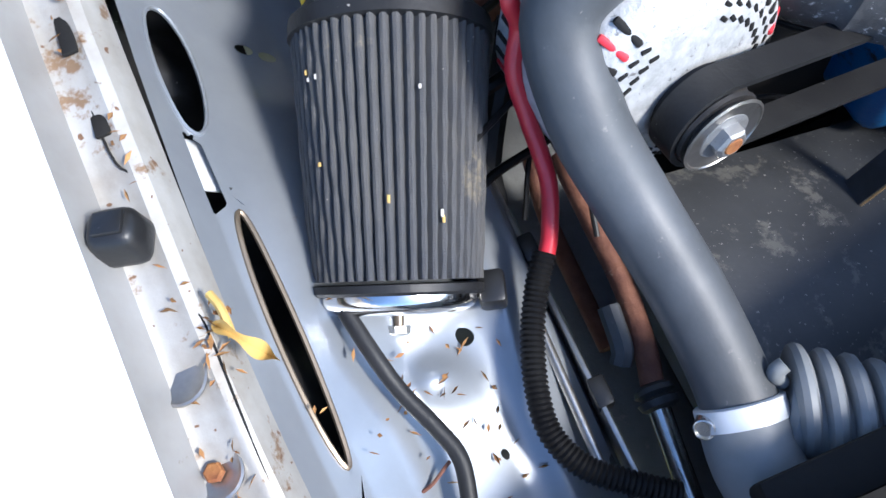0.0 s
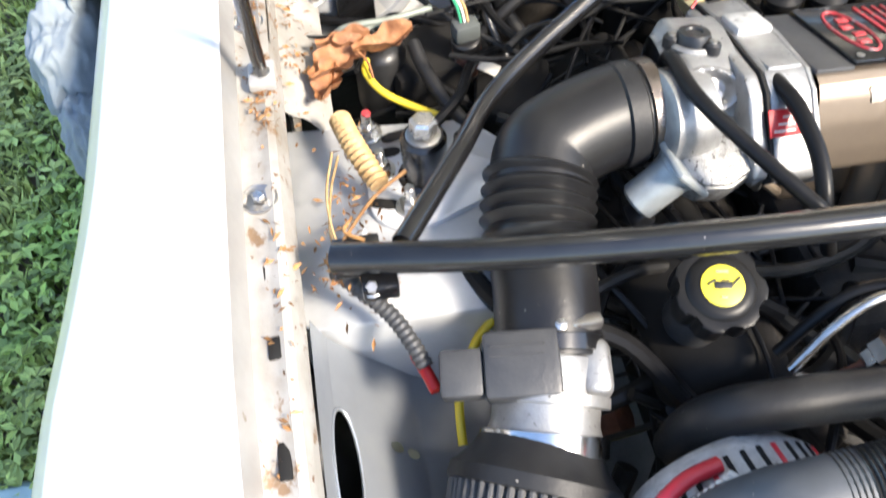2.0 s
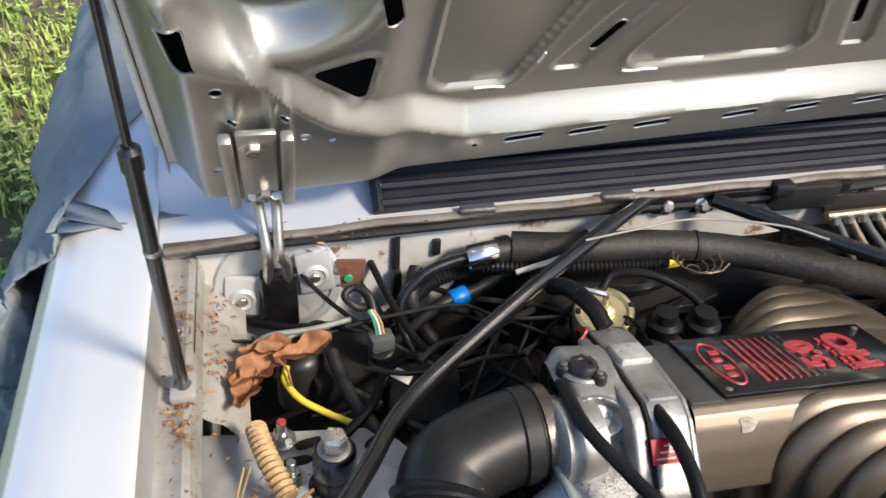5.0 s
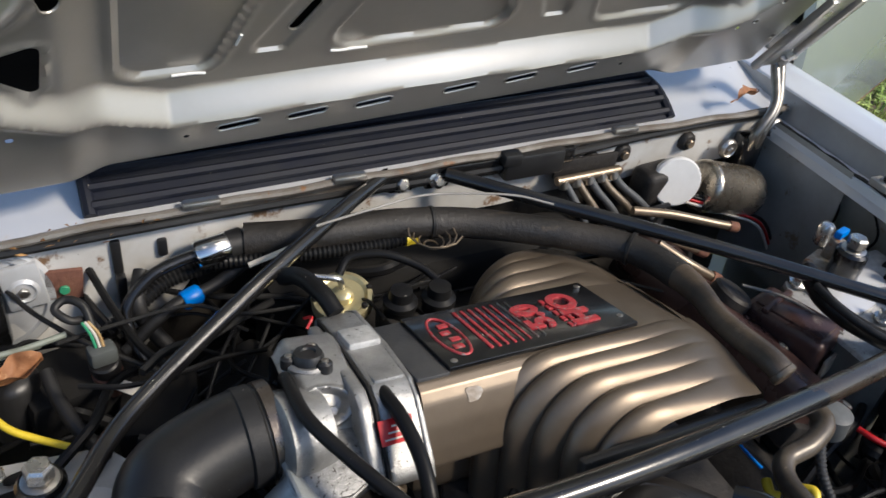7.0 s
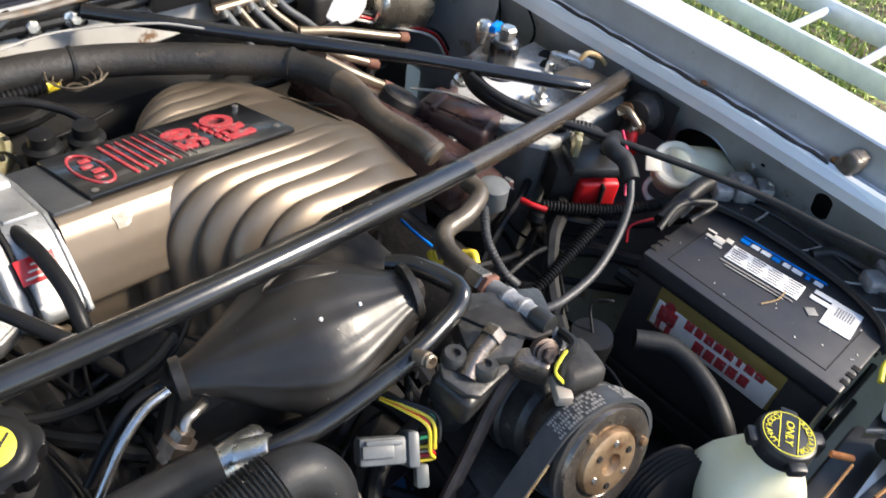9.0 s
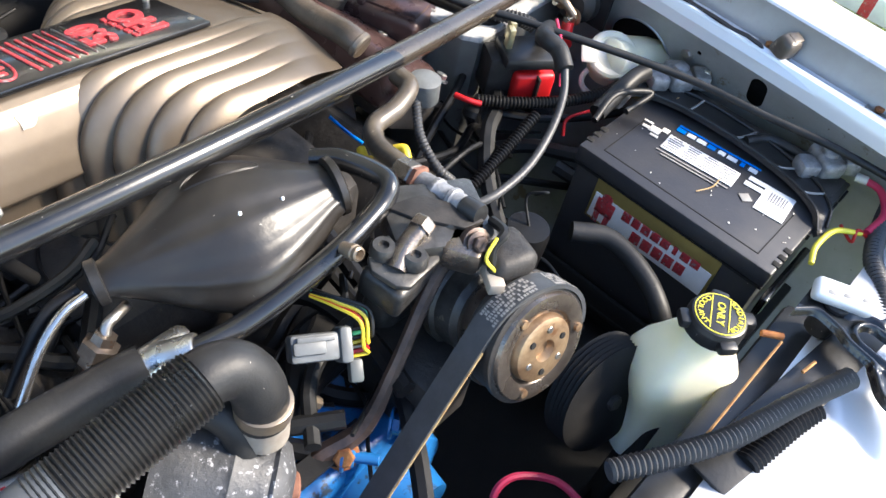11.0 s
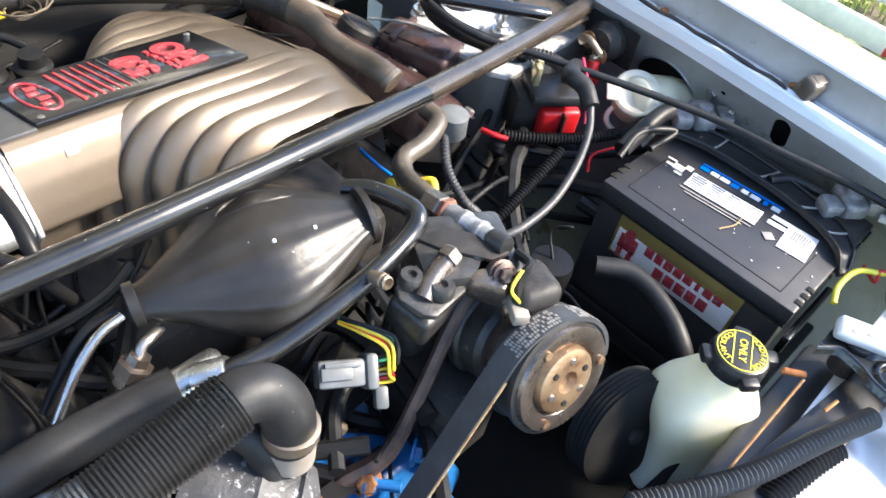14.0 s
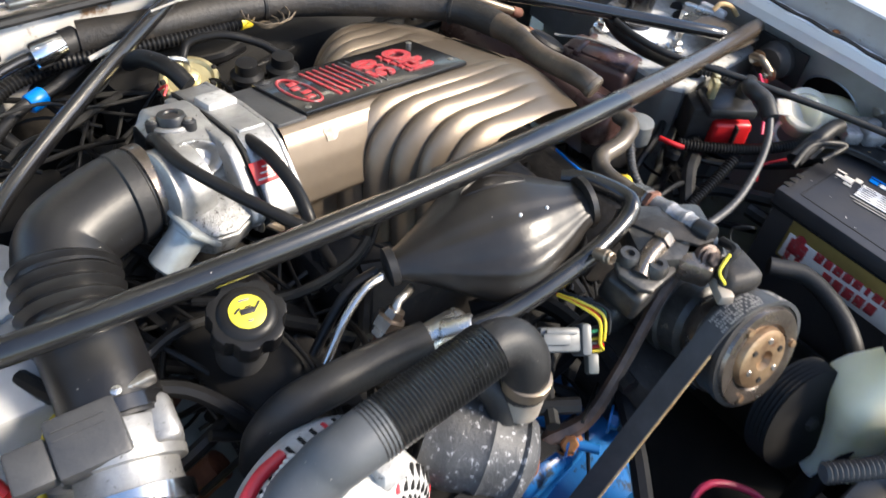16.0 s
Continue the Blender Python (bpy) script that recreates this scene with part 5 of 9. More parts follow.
    part("valve_flange", block(p + d * 0.002, (0.007, 0.052, 0.046), rot, 0.003), PALE_ZINC, t)
    part("idle_valve", lathe(p, p + d, [(0.005, 0.0205), (0.009, 0.0205), (0.010, 0.0190), (0.052, 0.0190), (0.055, 0.016), (0.055, 0.0)], 28), PALE_ZINC, t, "matt zinc idle air valve")
    part("valve_plug", block(p + d * 0.066 + V(0.012, -0.004, -0.004), (0.02, 0.026, 0.018), rot, 0.004), BLACK_PLASTIC, t)
    q = V(-0.2895, -0.0745, 0.853)
    part("housing_screw", lathe(q - V(0, 0, 0.010), q + V(-0.1, -0.2, 1), [(0, 0.010), (0.006, 0.009), (0.0065, 0.005), (0.003, 0.004), (0.003, 0)], 16), RUST, t)
    part("gasket", prism([(y * 1.0, z * 1.0) for y, z in outline if y < 0.09], pl(-0.2095, 0, 0.0), side, 0.0035, 0.001), DARK, t, "thin dark gasket")
    part("linkage", tube([V(-0.235, -0.10, 0.815), V(-0.215, -0.112, 0.800), V(-0.205, -0.10, 0.785)], 0.005, 8), COPPER_TAN, t)
    part("nipple", rod(Vector((-0.2125, -0.030, 0.872)), Vector((-0.2150, -0.046, 0.880)), 0.0075), STEEL, t)
    part("hose_clip", lathe(Vector((-0.2140, -0.044, 0.8795)), Vector((-0.2155, -0.062, 0.8850)), [(0, 0.0078), (0.001, 0.0090), (0.006, 0.0090), (0.007, 0.0078)], 20), ZINC, t)
    for x, y, z in ((-0.210, 0.070, -0.03), (-0.210, -0.080, -0.09)):
        bolt(pl(x, y, z), -PX, 0.008, 0.008, STEEL, t)


tps_at = Vector((-0.2705, 0.0050, 0.8985))
throttle_body()


def egr_valve():
    t = thing("egr_valve", "gold zinc domed valve behind the throttle body", "valve")
    c = Vector((-0.1760, 0.1577, 0.8243))
    ax = V(-0.15, -0.22, 1).normalized()
    part("body", lathe(c - ax * 0.05, c, [(0, 0.02), (0.024, 0.02), (0.028, 0.034), (0.032, 0.038), (0.042, 0.038), (0.046, 0.036), (0.047, 0.031), (0.043, 0.027), (0.043, 0.014), (0.052, 0.012), (0.055, 0.008), (0.055, 0.0)], 36), GOLD, t)
    part("base", rod(c - ax * 0.085, c - ax * 0.045, 0.016), CAST, t)
    part("nipple", tube([c + ax * 0.012, c + ax * 0.03 + V(-0.004, 0, 0), c + ax * 0.034 + V(-0.03, 0.01, 0)], 0.004), ZINC, t)
    for k in range(6):
        a = k * 1.047
        part("slot", block(c + V(0.0345 * math.cos(a), 0.0345 * math.sin(a), 0.001), (0.006, 0.006, 0.006), None, 0.001), DARK, t)


egr_valve()


# ---- intake duct, meter and filter ----
DUCT = [Vector(p) for p in ((-0.316, -0.031, 0.844), (-0.358, -0.033, 0.843), (-0.412, -0.05, 0.835), (-0.427, -0.072, 0.826), (-0.440, -0.118, 0.808), (-0.446, -0.180, 0.782), (-0.453, -0.222, 0.762), (-0.472, -0.288, 0.732), (-0.553, -0.472, 0.664))]


def intake_duct():
    t = thing("intake_duct", "black rubber intake elbow with bellows and clamps", "duct")
    part("elbow", tube(DUCT[:4] + [DUCT[3].lerp(DUCT[4], 0.3)], 0.047, 28, 8), DUCT_RUBBER, t)
    b0, b1 = DUCT[3], DUCT[4].lerp(DUCT[5], 0.32)
    path = resample(spline([DUCT[2], b0, DUCT[4], b1, DUCT[5]], 40), 0.0022)
    i0 = min(range(len(path)), key=lambda i: (path[i] - b0).length)
    i1 = min(range(len(path)), key=lambda i: (path[i] - b1).length)
    part("bellows", sweep(bmesh.new(), path[i0:i1], lambda i: 0.0450 + 0.0075 * (0.5 - 0.5 * math.cos(i * 0.0022 / 0.0132 * 2 * math.pi)), 32), DUCT_RUBBER, t, "ribbed bellows")
    part("pipe", tube([b1, DUCT[5], DUCT[6]], 0.046, 28, 6), DUCT_RUBBER, t)
    ax = (DUCT[0] - DUCT[1]).normalized()
    part("clamp", lathe(DUCT[0] - ax * 0.012, DUCT[0] + ax * 0.2, [(0, 0.048), (0.001, 0.0495), (0.013, 0.0495), (0.014, 0.048)], 32), CLUTCH_RING, t, "brown-black band clamp")
    part("cuff", lathe(DUCT[0] - ax * 0.034, DUCT[0] + ax, [(0, 0.047), (0.002, 0.0495), (0.018, 0.0495), (0.02, 0.047)], 32), RUBBER, t)
    ax = (DUCT[6] - DUCT[5]).normalized()
    part("clamp", lathe(DUCT[6] - ax * 0.018, DUCT[6] + ax, [(0, 0.046), (0.001, 0.048), (0.014, 0.048), (0.015, 0.046)], 32), BLACK_PAINT, t, "black worm-drive clamp")
    part("clamp_screw", block(DUCT[6] + V(0.028, 0.004, 0.042), (0.03, 0.012, 0.012), PROT, 0.003), STEEL, t)


intake_duct()


def air_meter():
    t = thing("air_flow_meter", "cast aluminium air flow meter with grey electronics box", "sensor")
    p0, p1 = DUCT[6], DUCT[7]
    L = (p1 - p0).length
    part("tube", lathe(p0, p1, [(0, 0.043), (0.002, 0.044), (0.03, 0.044), (0.031, 0.054), (0.040, 0.054), (0.041, 0.046), (L - 0.02, 0.046), (L, 0.052)], 36), CAST, t)
    ax = (p1 - p0).normalized()
    rot = basis(V(0.98, -0.15, 0.08), V(0.15, 0.95, 0.27))
    n = V(0, -0.27, 1)
    box = part("electronics_box", block(p0 + ax * 0.022 + V(-0.024, 0, 0.040), (0.062, 0.056, 0.026), rot, 0.005), GREY_PLASTIC, t, "grey electronics box")
    for k in (-1, 1):
        q = p0 + ax * (0.022 + 0.024 * k) + V(0.006, 0, 0.048)
        part("screw", lathe(q, q + n, [(0, 0.0055), (0.003, 0.005), (0.004, 0.002)], 12), ZINC, t)
    part("plug", block(p0 + ax * 0.024 + V(-0.072, 0.006, 0.034), (0.036, 0.040, 0.022), rot, 0.004), GREY_PLASTIC, t, "grey wiring plug")
    for k in range(4):
        part("fin", block(p0 + ax * (0.01 + 0.008 * k) + V(-0.03, 0, 0.0522), (0.044, 0.0012, 0.0016), rot, 0), GREY_PLASTIC, box)
    part("band", lathe(p1 - ax * 0.012, p1 + ax, [(0, 0.053), (0.001, 0.0545), (0.017, 0.0545), (0.018, 0.053)], 36), BRIGHT, t, "bright steel band")
    part("boss", block(p0 + ax * 0.026 + V(0.038, 0, 0.018), (0.03, 0.05, 0.04), rot, 0.01, seg=3), CAST, t)


air_meter()


def air_filter():
    t = thing("air_filter", "dusty dark grey pleated cone air filter with chrome end", "air filter")
    p0, p1 = DUCT[7] + V(-0.006, -0.008, -0.002), DUCT[8]
    ax = (p1 - p0).normalized()
    L = (p1 - p0).length
    u = ax.cross(V(0, 0, 1)).normalized()
    w = u.cross(ax)
    r0, r1 = 0.071, 0.0605
    bm = bmesh.new()
    np_, ny = 52, 14
    rings = []
    for j in range(ny + 1):
        s = 0.026 + (L - 0.030) * j / ny
        R = lerp(r0, r1, j / ny)
        ring = []
        for k in range(np_ * 4):
            a = 2 * math.pi * k / (np_ * 4)
            dr = (0.0, -0.0008, -0.0052, -0.0008)[k % 4] + 0.0006 * math.sin(j * 2.1 + k)
            wob = 0.0016 * math.sin(j * 0.35 + (k // 4) * 1.7)
            a += wob
            ring.append(bm.verts.new(p0 + ax * s + (u * math.cos(a) + w * math.sin(a)) * (R + dr)))
        rings.append(ring)
    n = np_ * 4
    for a, b in zip(rings, rings[1:]):
        for k in range(n):
            bm.faces.new((a[k], a[(k + 1) % n], b[(k + 1) % n], b[k]))
    part("pleats", bm, GAUZE, t, "dusty vertical pleats", 25)
    part("collar", lathe(p0, p1, [(-0.012, 0.052), (0.0, 0.058), (0.010, 0.066), (0.016, 0.0725), (0.028, 0.073), (0.030, 0.068)], 44), RUBBER, t, "rubber base collar")
    part("end_ring", lathe(p1, p1 + ax, [(-0.002, 0.058), (-0.001, 0.0612), (0.004, 0.0612), (0.006, 0.059), (0.006, 0.050)], 44), RUBBER, t, "black end ring")
    part("end_cap", lathe(p1, p1 + ax, [(0.004, 0.056), (0.010, 0.0565), (0.015, 0.053), (0.019, 0.044), (0.020, 0.0)], 40), BRIGHT, t, "chrome end cap")
    part("stud", rod(p1 + ax * 0.008, p1 + ax * 0.032, 0.0035, 12), COPPER_TAN, t)
    bolt(p1 + ax * 0.026, ax, 0.008, 0.008, ZINC, t, "nut", washer=False)
    part("badge", block(p1 + ax * 0.0105 + w * 0.038 - u * 0.02, (0.022, 0.012, 0.003), basis(u, w), 0.001), YELLOW, t, "faded yellow badge mark")
    rnd = random.Random(4)
    for i in range(8):
        a, s = rnd.uniform(0.5, 2.4), rnd.uniform(0.05, L - 0.02)
        R = lerp(r0, r1, s / L) + 0.001
        q = p0 + ax * s + (u * math.cos(a) + w * math.sin(a)) * R
        part("crumb", block(q, (0.002, rnd.uniform(0.002, 0.006), 0.0014), basis(u, ax), 0.0005), LEAF_YELLOW if i % 2 else WIRE_WHITE, t)


air_filter()

# ---- heater hose along the firewall ----
def heater_hose():
    t = thing("insulated_hose", "thick foam-wrapped black hose arching behind the plenum", "hose")
    pts = [(-0.262, 0.276, 0.838), (-0.188, 0.258, 0.842), (-0.06, 0.242, 0.845), (0.05, 0.210, 0.843), (0.1972, 0.1127, 0.8460), (0.2298, 0.0164, 0.8530), (0.2088, -0.0747, 0.8660), (0.2018, -0.1504, 0.8804), (0.2045, -0.176, 0.876)]
    path = spline(pts, 10)
    cut = int(len(path) * 0.61)
    part("wrap", sweep(bmesh.new(), path[:cut + 1], lambda i: lerp(0.0225, 0.0195, i / cut), 20), FOAM, t)
    part("bare_hose", sweep(bmesh.new(), path[cut - 1:], lambda i: lerp(0.0188, 0.0145, smoothstep(0, 9, i)), 20), HOSE_BROWN, t, "dust-browned bare hose")
    for f in (0.30, 0.52):
        i = int(f * (len(path) - 2))
        part("tie", lathe(path[i], path[i + 1], [(0, 0.0205), (0.001, 0.0228), (0.005, 0.0228), (0.006, 0.0205)], 20), WIRE_BLACK, t)
    a, b = V(-0.262, 0.276, 0.838), V(-0.345, 0.266, 0.832)
    part("sleeve", rod(a.lerp(b, 0.02), a.lerp(b, 0.3), 0.0185), RUBBER, t)
    part("ferrule", lathe(a.lerp(b, 0.25), b, [(0, 0.017), (0.002, 0.0185), (0.040, 0.0185), (0.043, 0.016)], 22), BRIGHT, t, "bright crimped ferrule")
    part("pipe", tube([a.lerp(b, 0.6), b, (-0.385, 0.255, 0.822), (-0.415, 0.235, 0.79), (-0.405, 0.20, 0.745), (-0.38, 0.18, 0.715)], 0.0075, 12), BLACK_PAINT, t, "bent dark metal pipe")
    part("end_clamp", rod(path[-5], path[-1], 0.0156, 20), BROWN_PAINT, t)


heater_hose()


# ---- front accessories ----
def resonator():
    t = thing("vacuum_canister", "satin black diamond-shaped moulded canister ahead of the plenum", "canister")
    a, b = Vector((-0.1721, -0.2516, 0.8374)), Vector((0.0400, -0.3178, 0.8768))
    ax = (b - a).normalized()
    L = (b - a).length
    upv = (V(0, -0.15, 1) - ax * V(0, -0.15, 1).dot(ax)).normalized()
    sd = ax.cross(upv)
    prof = [(0.0, 0.0175), (0.06, 0.0215), (0.20, 0.042), (0.38, 0.069), (0.53, 0.081), (0.66, 0.073), (0.80, 0.052), (0.92, 0.032), (1.0, 0.0255)]
    dense = spline([V(p[0], p[1], 0) for p in prof], 8)
    xs, rs = [p.x for p in dense], [p.y for p in dense]

    def fn(p, q):
        s = p
        r = interp(s, xs, rs)
        an = 2 * math.pi * q
        c, sn = math.cos(an), math.sin(an)
        k = 1.0 / (abs(c) ** 1.75 + abs(sn) ** 1.75) ** (1 / 1.75)
        fade = smoothstep(0.10, 0.3, s) * smoothstep(1.0, 0.93, s)
        k *= 1 + 0.045 * fade * (math.exp(-((an - 0.62) / 0.10) ** 2) - 0.8 * math.exp(-((an - 0.86) / 0.12) ** 2)) + fade * (0.03 * math.exp(-((an - 1.9) / 0.12) ** 2) + 0.028 * math.exp(-((an - 1.25) / 0.07) ** 2) - 0.022 * math.exp(-((an - 1.42) / 0.08) ** 2))
        return a + ax * (s * L) + sd * (c * k * r * 1.0) + upv * (sn * k * r * 0.66 - 0.010 * (r - 0.02) / 0.06)
    part("shell", sheet(fn, 80, 96), RESON, t, "", 180)
    for grow, thick in ((1.0, 0.0007), (0.86, 0.0004)):
        part("embossed_ring", sweep(bmesh.new(), [fn(0.56 + 0.155 * grow * math.cos(q), 0.335 + 0.030 * grow * math.sin(q)) for q in np.linspace(0, 6.283, 41)], thick, 6), RESON, t, "faint embossed oval")
    part("end_ring", lathe(b - ax * 0.010, b, [(0, 0.0255), (0.001, 0.0285), (0.007, 0.0285), (0.009, 0.024), (0.009, 0.0)], 28), RESON, t)
    part("end_ring", lathe(a, a - ax, [(-0.006, 0.0175), (-0.005, 0.0205), (0.003, 0.0205), (0.005, 0.015), (0.005, 0.0)], 28), RUBBER, t)
    for p in ((-0.0567, -0.2865, 0.8787), (-0.0802, -0.3249, 0.9204), (-0.0272, -0.3150, 0.8963), (-0.0614, -0.3299, 0.8803), (-0.0560, -0.2935, 0.8870), (-0.0520, -0.2950, 0.8880), (-0.0900, -0.2700, 0.8700), (-0.1280, -0.2750, 0.8480)):
        part("paint_fleck", lathe(Vector(p), Vector(p) + V(0, 0, 1), [(0, 0.0018), (0.002, 0.0014), (0.003, 0.0)], 8), PAPER, t, "pale fleck")


resonator()


def radiator_hose():
    t = thing("upper_radiator_hose", "black corrugated radiator hose with rubber elbow ends", "hose")
    j0, j1 = V(-0.301, -0.399, 0.843), V(-0.176, -0.400, 0.866)
    part("corrugated_sleeve", corrugated([j0 - (j1 - j0) * 0.05, j0.lerp(j1, 0.5), j1], 0.0272, 0.0040, 0.0021, 28), GLOSS_RUBBER, t, "ribbed flexible sleeve")
    e = (j1 - j0).normalized()
    el = [j1 - e * 0.01, j1 + e * 0.008 - V(0, 0, 0.001), j1 + e * 0.026 + V(0.001, -0.005, -0.011), j1 + e * 0.036 + V(0.003, -0.015, -0.036), j1 + e * 0.038 + V(0.004, -0.020, -0.078)]
    part("elbow", tube(el, 0.0232, 24, 8), RUBBER, t, "dull rubber elbow")
    q = el[-1]
    part("neck_clamp", lathe(q + V(0, 0, 0.022), q - V(0, 0, 1), [(0, 0.023), (0.001, 0.0246), (0.014, 0.0246), (0.015, 0.023)], 28), COPPER_TAN, t, "tan band clamp")
    part("neck", rod(q + V(0, 0, 0.01), q - V(0, 0, 0.03), 0.0225, 28), OUTLET, t, "chalky outlet neck")
    g = (j0 - j1).normalized()
    low = [j0 - g * 0.012, j0 + g * 0.03, V(-0.350, -0.396, 0.824), V(-0.392, -0.402, 0.790), (-0.3985, -0.4494, 0.7450), (-0.3868, -0.4985, 0.7000), (-0.3762, -0.5603, 0.6680), (-0.3735, -0.6150, 0.6465), (-0.3765, -0.6460, 0.6370)]
    part("steel_pipe", tube(low, 0.0262, 24, 8), PIPE_GREY, t, "dull grey steel cross pipe")
    c0, c1 = Vector((-0.3745, -0.6300, 0.6420)), Vector((-0.3790, -0.6560, 0.6340))
    cd = (c1 - c0).normalized()
    part("hose_clamp", lathe(c0 + cd * 0.004, c1, [(0, 0.0285), (0.001, 0.0302), (0.015, 0.0302), (0.016, 0.0285)], 32), ALU, t, "bright worm-drive clamp")
    q = c0 + cd * 0.012 + V(-0.029, 0, 0.010)
    part("clamp_screw", lathe(q + V(0.006, 0.004, -0.006), q + V(-0.006, -0.006, 0.010), [(0, 0.0075), (0.014, 0.0075), (0.0145, 0.0066), (0.0125, 0.0055), (0.0125, 0.0)], 18), ZINC, t)
    part("shield_plate", sheet(lambda a, b: V(lerp(-0.362, -0.05, a), lerp(-0.66, -0.43, b), 0.565 - 0.10 * a + 0.03 * math.sin(b * 3.1)), 20, 20, 0.004), SHROUD, t, "dusty dark shroud plate")
    part("lower_elbow", tube([c0 + cd * 0.016, c1 + cd * 0.010, (-0.3800, -0.6850, 0.6250), (-0.3700, -0.7200, 0.6150), (-0.3500, -0.7600, 0.6100)], 0.0300, 28, 8), GREY_ELBOW, t, "dusty grey rubber elbow")
    for k in range(5):
        q = Vector((-0.3365, -0.6500, 0.6300)) + V(0.0135 * k, -0.010 * k, 0)
        part("elbow_rib", lathe(q, q + V(0.92, -0.36, 0.1), [(-0.0065, 0.034), (-0.004, 0.0385), (0.0, 0.0400), (0.004, 0.0385), (0.0065, 0.034)], 32), GREY_ELBOW, t)
    part("outlet_lug", tube([(-0.3465, -0.6350, 0.6500), (-0.3520, -0.6300, 0.6640), (-0.3450, -0.6280, 0.6680)], 0.0055, 10), GREY_ELBOW, t)
    part("tank_neck", rod((-0.3500, -0.6480, 0.6260), (-0.2700, -0.7050, 0.6200), 0.0345, 28), GREY_ELBOW, t)


radiator_hose()


def alternator():
    t = thing("alternator", "chalky oxidised aluminium alternator with slotted case and pulley", "alternator")
    nut = Vector((-0.3165, -0.4946, 0.7150))
    ax = V(-0.12, 0.95, -0.10).normalized()
    c = nut + ax * 0.046 + V(-0.004, 0.0, 0.012)
    part("case", lathe(c, c + ax, [(0, 0.030), (0.002, 0.060), (0.010, 0.080), (0.022, 0.0885), (0.045, 0.0895), (0.05, 0.0905), (0.062, 0.0905), (0.066, 0.0885), (0.10, 0.086), (0.116, 0.074), (0.123, 0.048), (0.124, 0.0)], 44), CAST_WHITE, t)
    u = ax.cross(V(0, 0, 1)).normalized()
    w = u.cross(ax)
    for k in range(40):
        a = 2 * math.pi * k / 40
        o = u * math.cos(a) + w * math.sin(a)
        tn = -u * math.sin(a) + w * math.cos(a)
        if abs(math.sin(a) - 1) > 0.09:
            part("slot", block(c + ax * 0.0132 + o * 0.0797, (0.0054, 0.024, 0.005), basis(tn, ax * 0.62 + o * 0.78), 0.0020), RED_CABLE if k % 7 == 0 else DARK, t, "long cooling slot")
            for j in range(2):
                sl = tn * 0.9 + o * 0.45
                part("front_slot", block(c + ax * (0.0042 - 0.0024 * j) + o * (0.0645 - 0.0090 * j), (0.0072, 0.0034, 0.0022), basis(sl, ax.cross(sl)), 0.0008), DARK, t)
        part("rear_slot", block(c + ax * 0.085 + o * 0.0868, (0.0042, 0.026, 0.003), basis(tn, ax + o * -0.06), 0.001), RED_CABLE if k % 4 == 0 else DARK, t)
    part("pulley", lathe(nut + ax * 0.012, nut + ax, [(0, 0.020), (0.001, 0.030), (0.004, 0.031), (0.006, 0.028), (0.012, 0.031), (0.016, 0.028), (0.022, 0.031), (0.028, 0.028), (0.034, 0.031), (0.038, 0.03), (0.044, 0.018)], 36), CAST_DARK, t)
    part("pulley_face", lathe(nut + ax * 0.008, nut + ax, [(0, 0.031), (-0.001, 0.029), (0.003, 0.0265), (0.012, 0.022), (0.012, 0.0)], 32), STEEL, t, "dished steel pulley face")
    bolt(nut + ax * 0.010, -ax, 0.0125, 0.012, CAST, t, "nut", washer=True)
    part("nut_core", rod(nut + ax * 0.002, nut - ax * 0.003, 0.007), RUST, t)
    part("ear", block(c + ax * 0.04 - w * 0.078 + u * 0.02, (0.03, 0.05, 0.03), basis(u, ax), 0.008), CAST_WHITE, t)
    part("ear", block(c + ax * 0.03 + w * 0.083 + u * 0.035, (0.034, 0.045, 0.03), basis(u, ax), 0.008), CAST_WHITE, t)
    # belt from the pulley to the engine's right
    b = nut + ax * 0.028
    far = b + V(0.30, 0.03, -0.10)

    def belt(off, name):
        d = (far - b).normalized()
        n = d.cross(ax).normalized()
        bm = bmesh.new()
        pts = [b + n * off + d * s for s in np.linspace(0, (far - b).length, 8)]
        rows = [[bm.verts.new(p + ax * h + n * g) for h, g in ((-0.0115, 0), (0.0115, 0), (0.0115, 0.004), (-0.0115, 0.004))] for p in pts]
        for r0, r1 in zip(rows, rows[1:]):
            for k in range(4):
                bm.faces.new((r0[k], r0[(k + 1) % 4], r1[(k + 1) % 4], r1[k]))
        return bm
    part("belt", belt(-0.036, "belt"), RUBBER, t, "ribbed black serpentine belt")
    part("belt", belt(0.032, "belt"), RUBBER, t)
    d = (far - b).normalized()
    n = d.cross(ax).normalized()
    for k in range(5):
        part("belt_rib", tube([b - n * 0.0375 + ax * (-0.009 + 0.0045 * k), far - n * 0.0375 + ax * (-0.009 + 0.0045 * k)], 0.0012, 6, 4), RUBBER, t)
    arc = bmesh.new()
    prev = None
    for q in np.linspace(-1.6, 1.6, 15):
        o = (-d * math.cos(q) + n * math.sin(q))
        row = [arc.verts.new(b + o * r + ax * h) for r, h in ((0.032, -0.0115), (0.032, 0.0115), (0.036, 0.0115), (0.036, -0.0115))]
        if prev:
            for k in range(4):
                arc.faces.new((prev[k], prev[(k + 1) % 4], row[(k + 1) % 4], row[k]))
        prev = row
    part("belt_wrap", arc, RUBBER, t)


alternator()


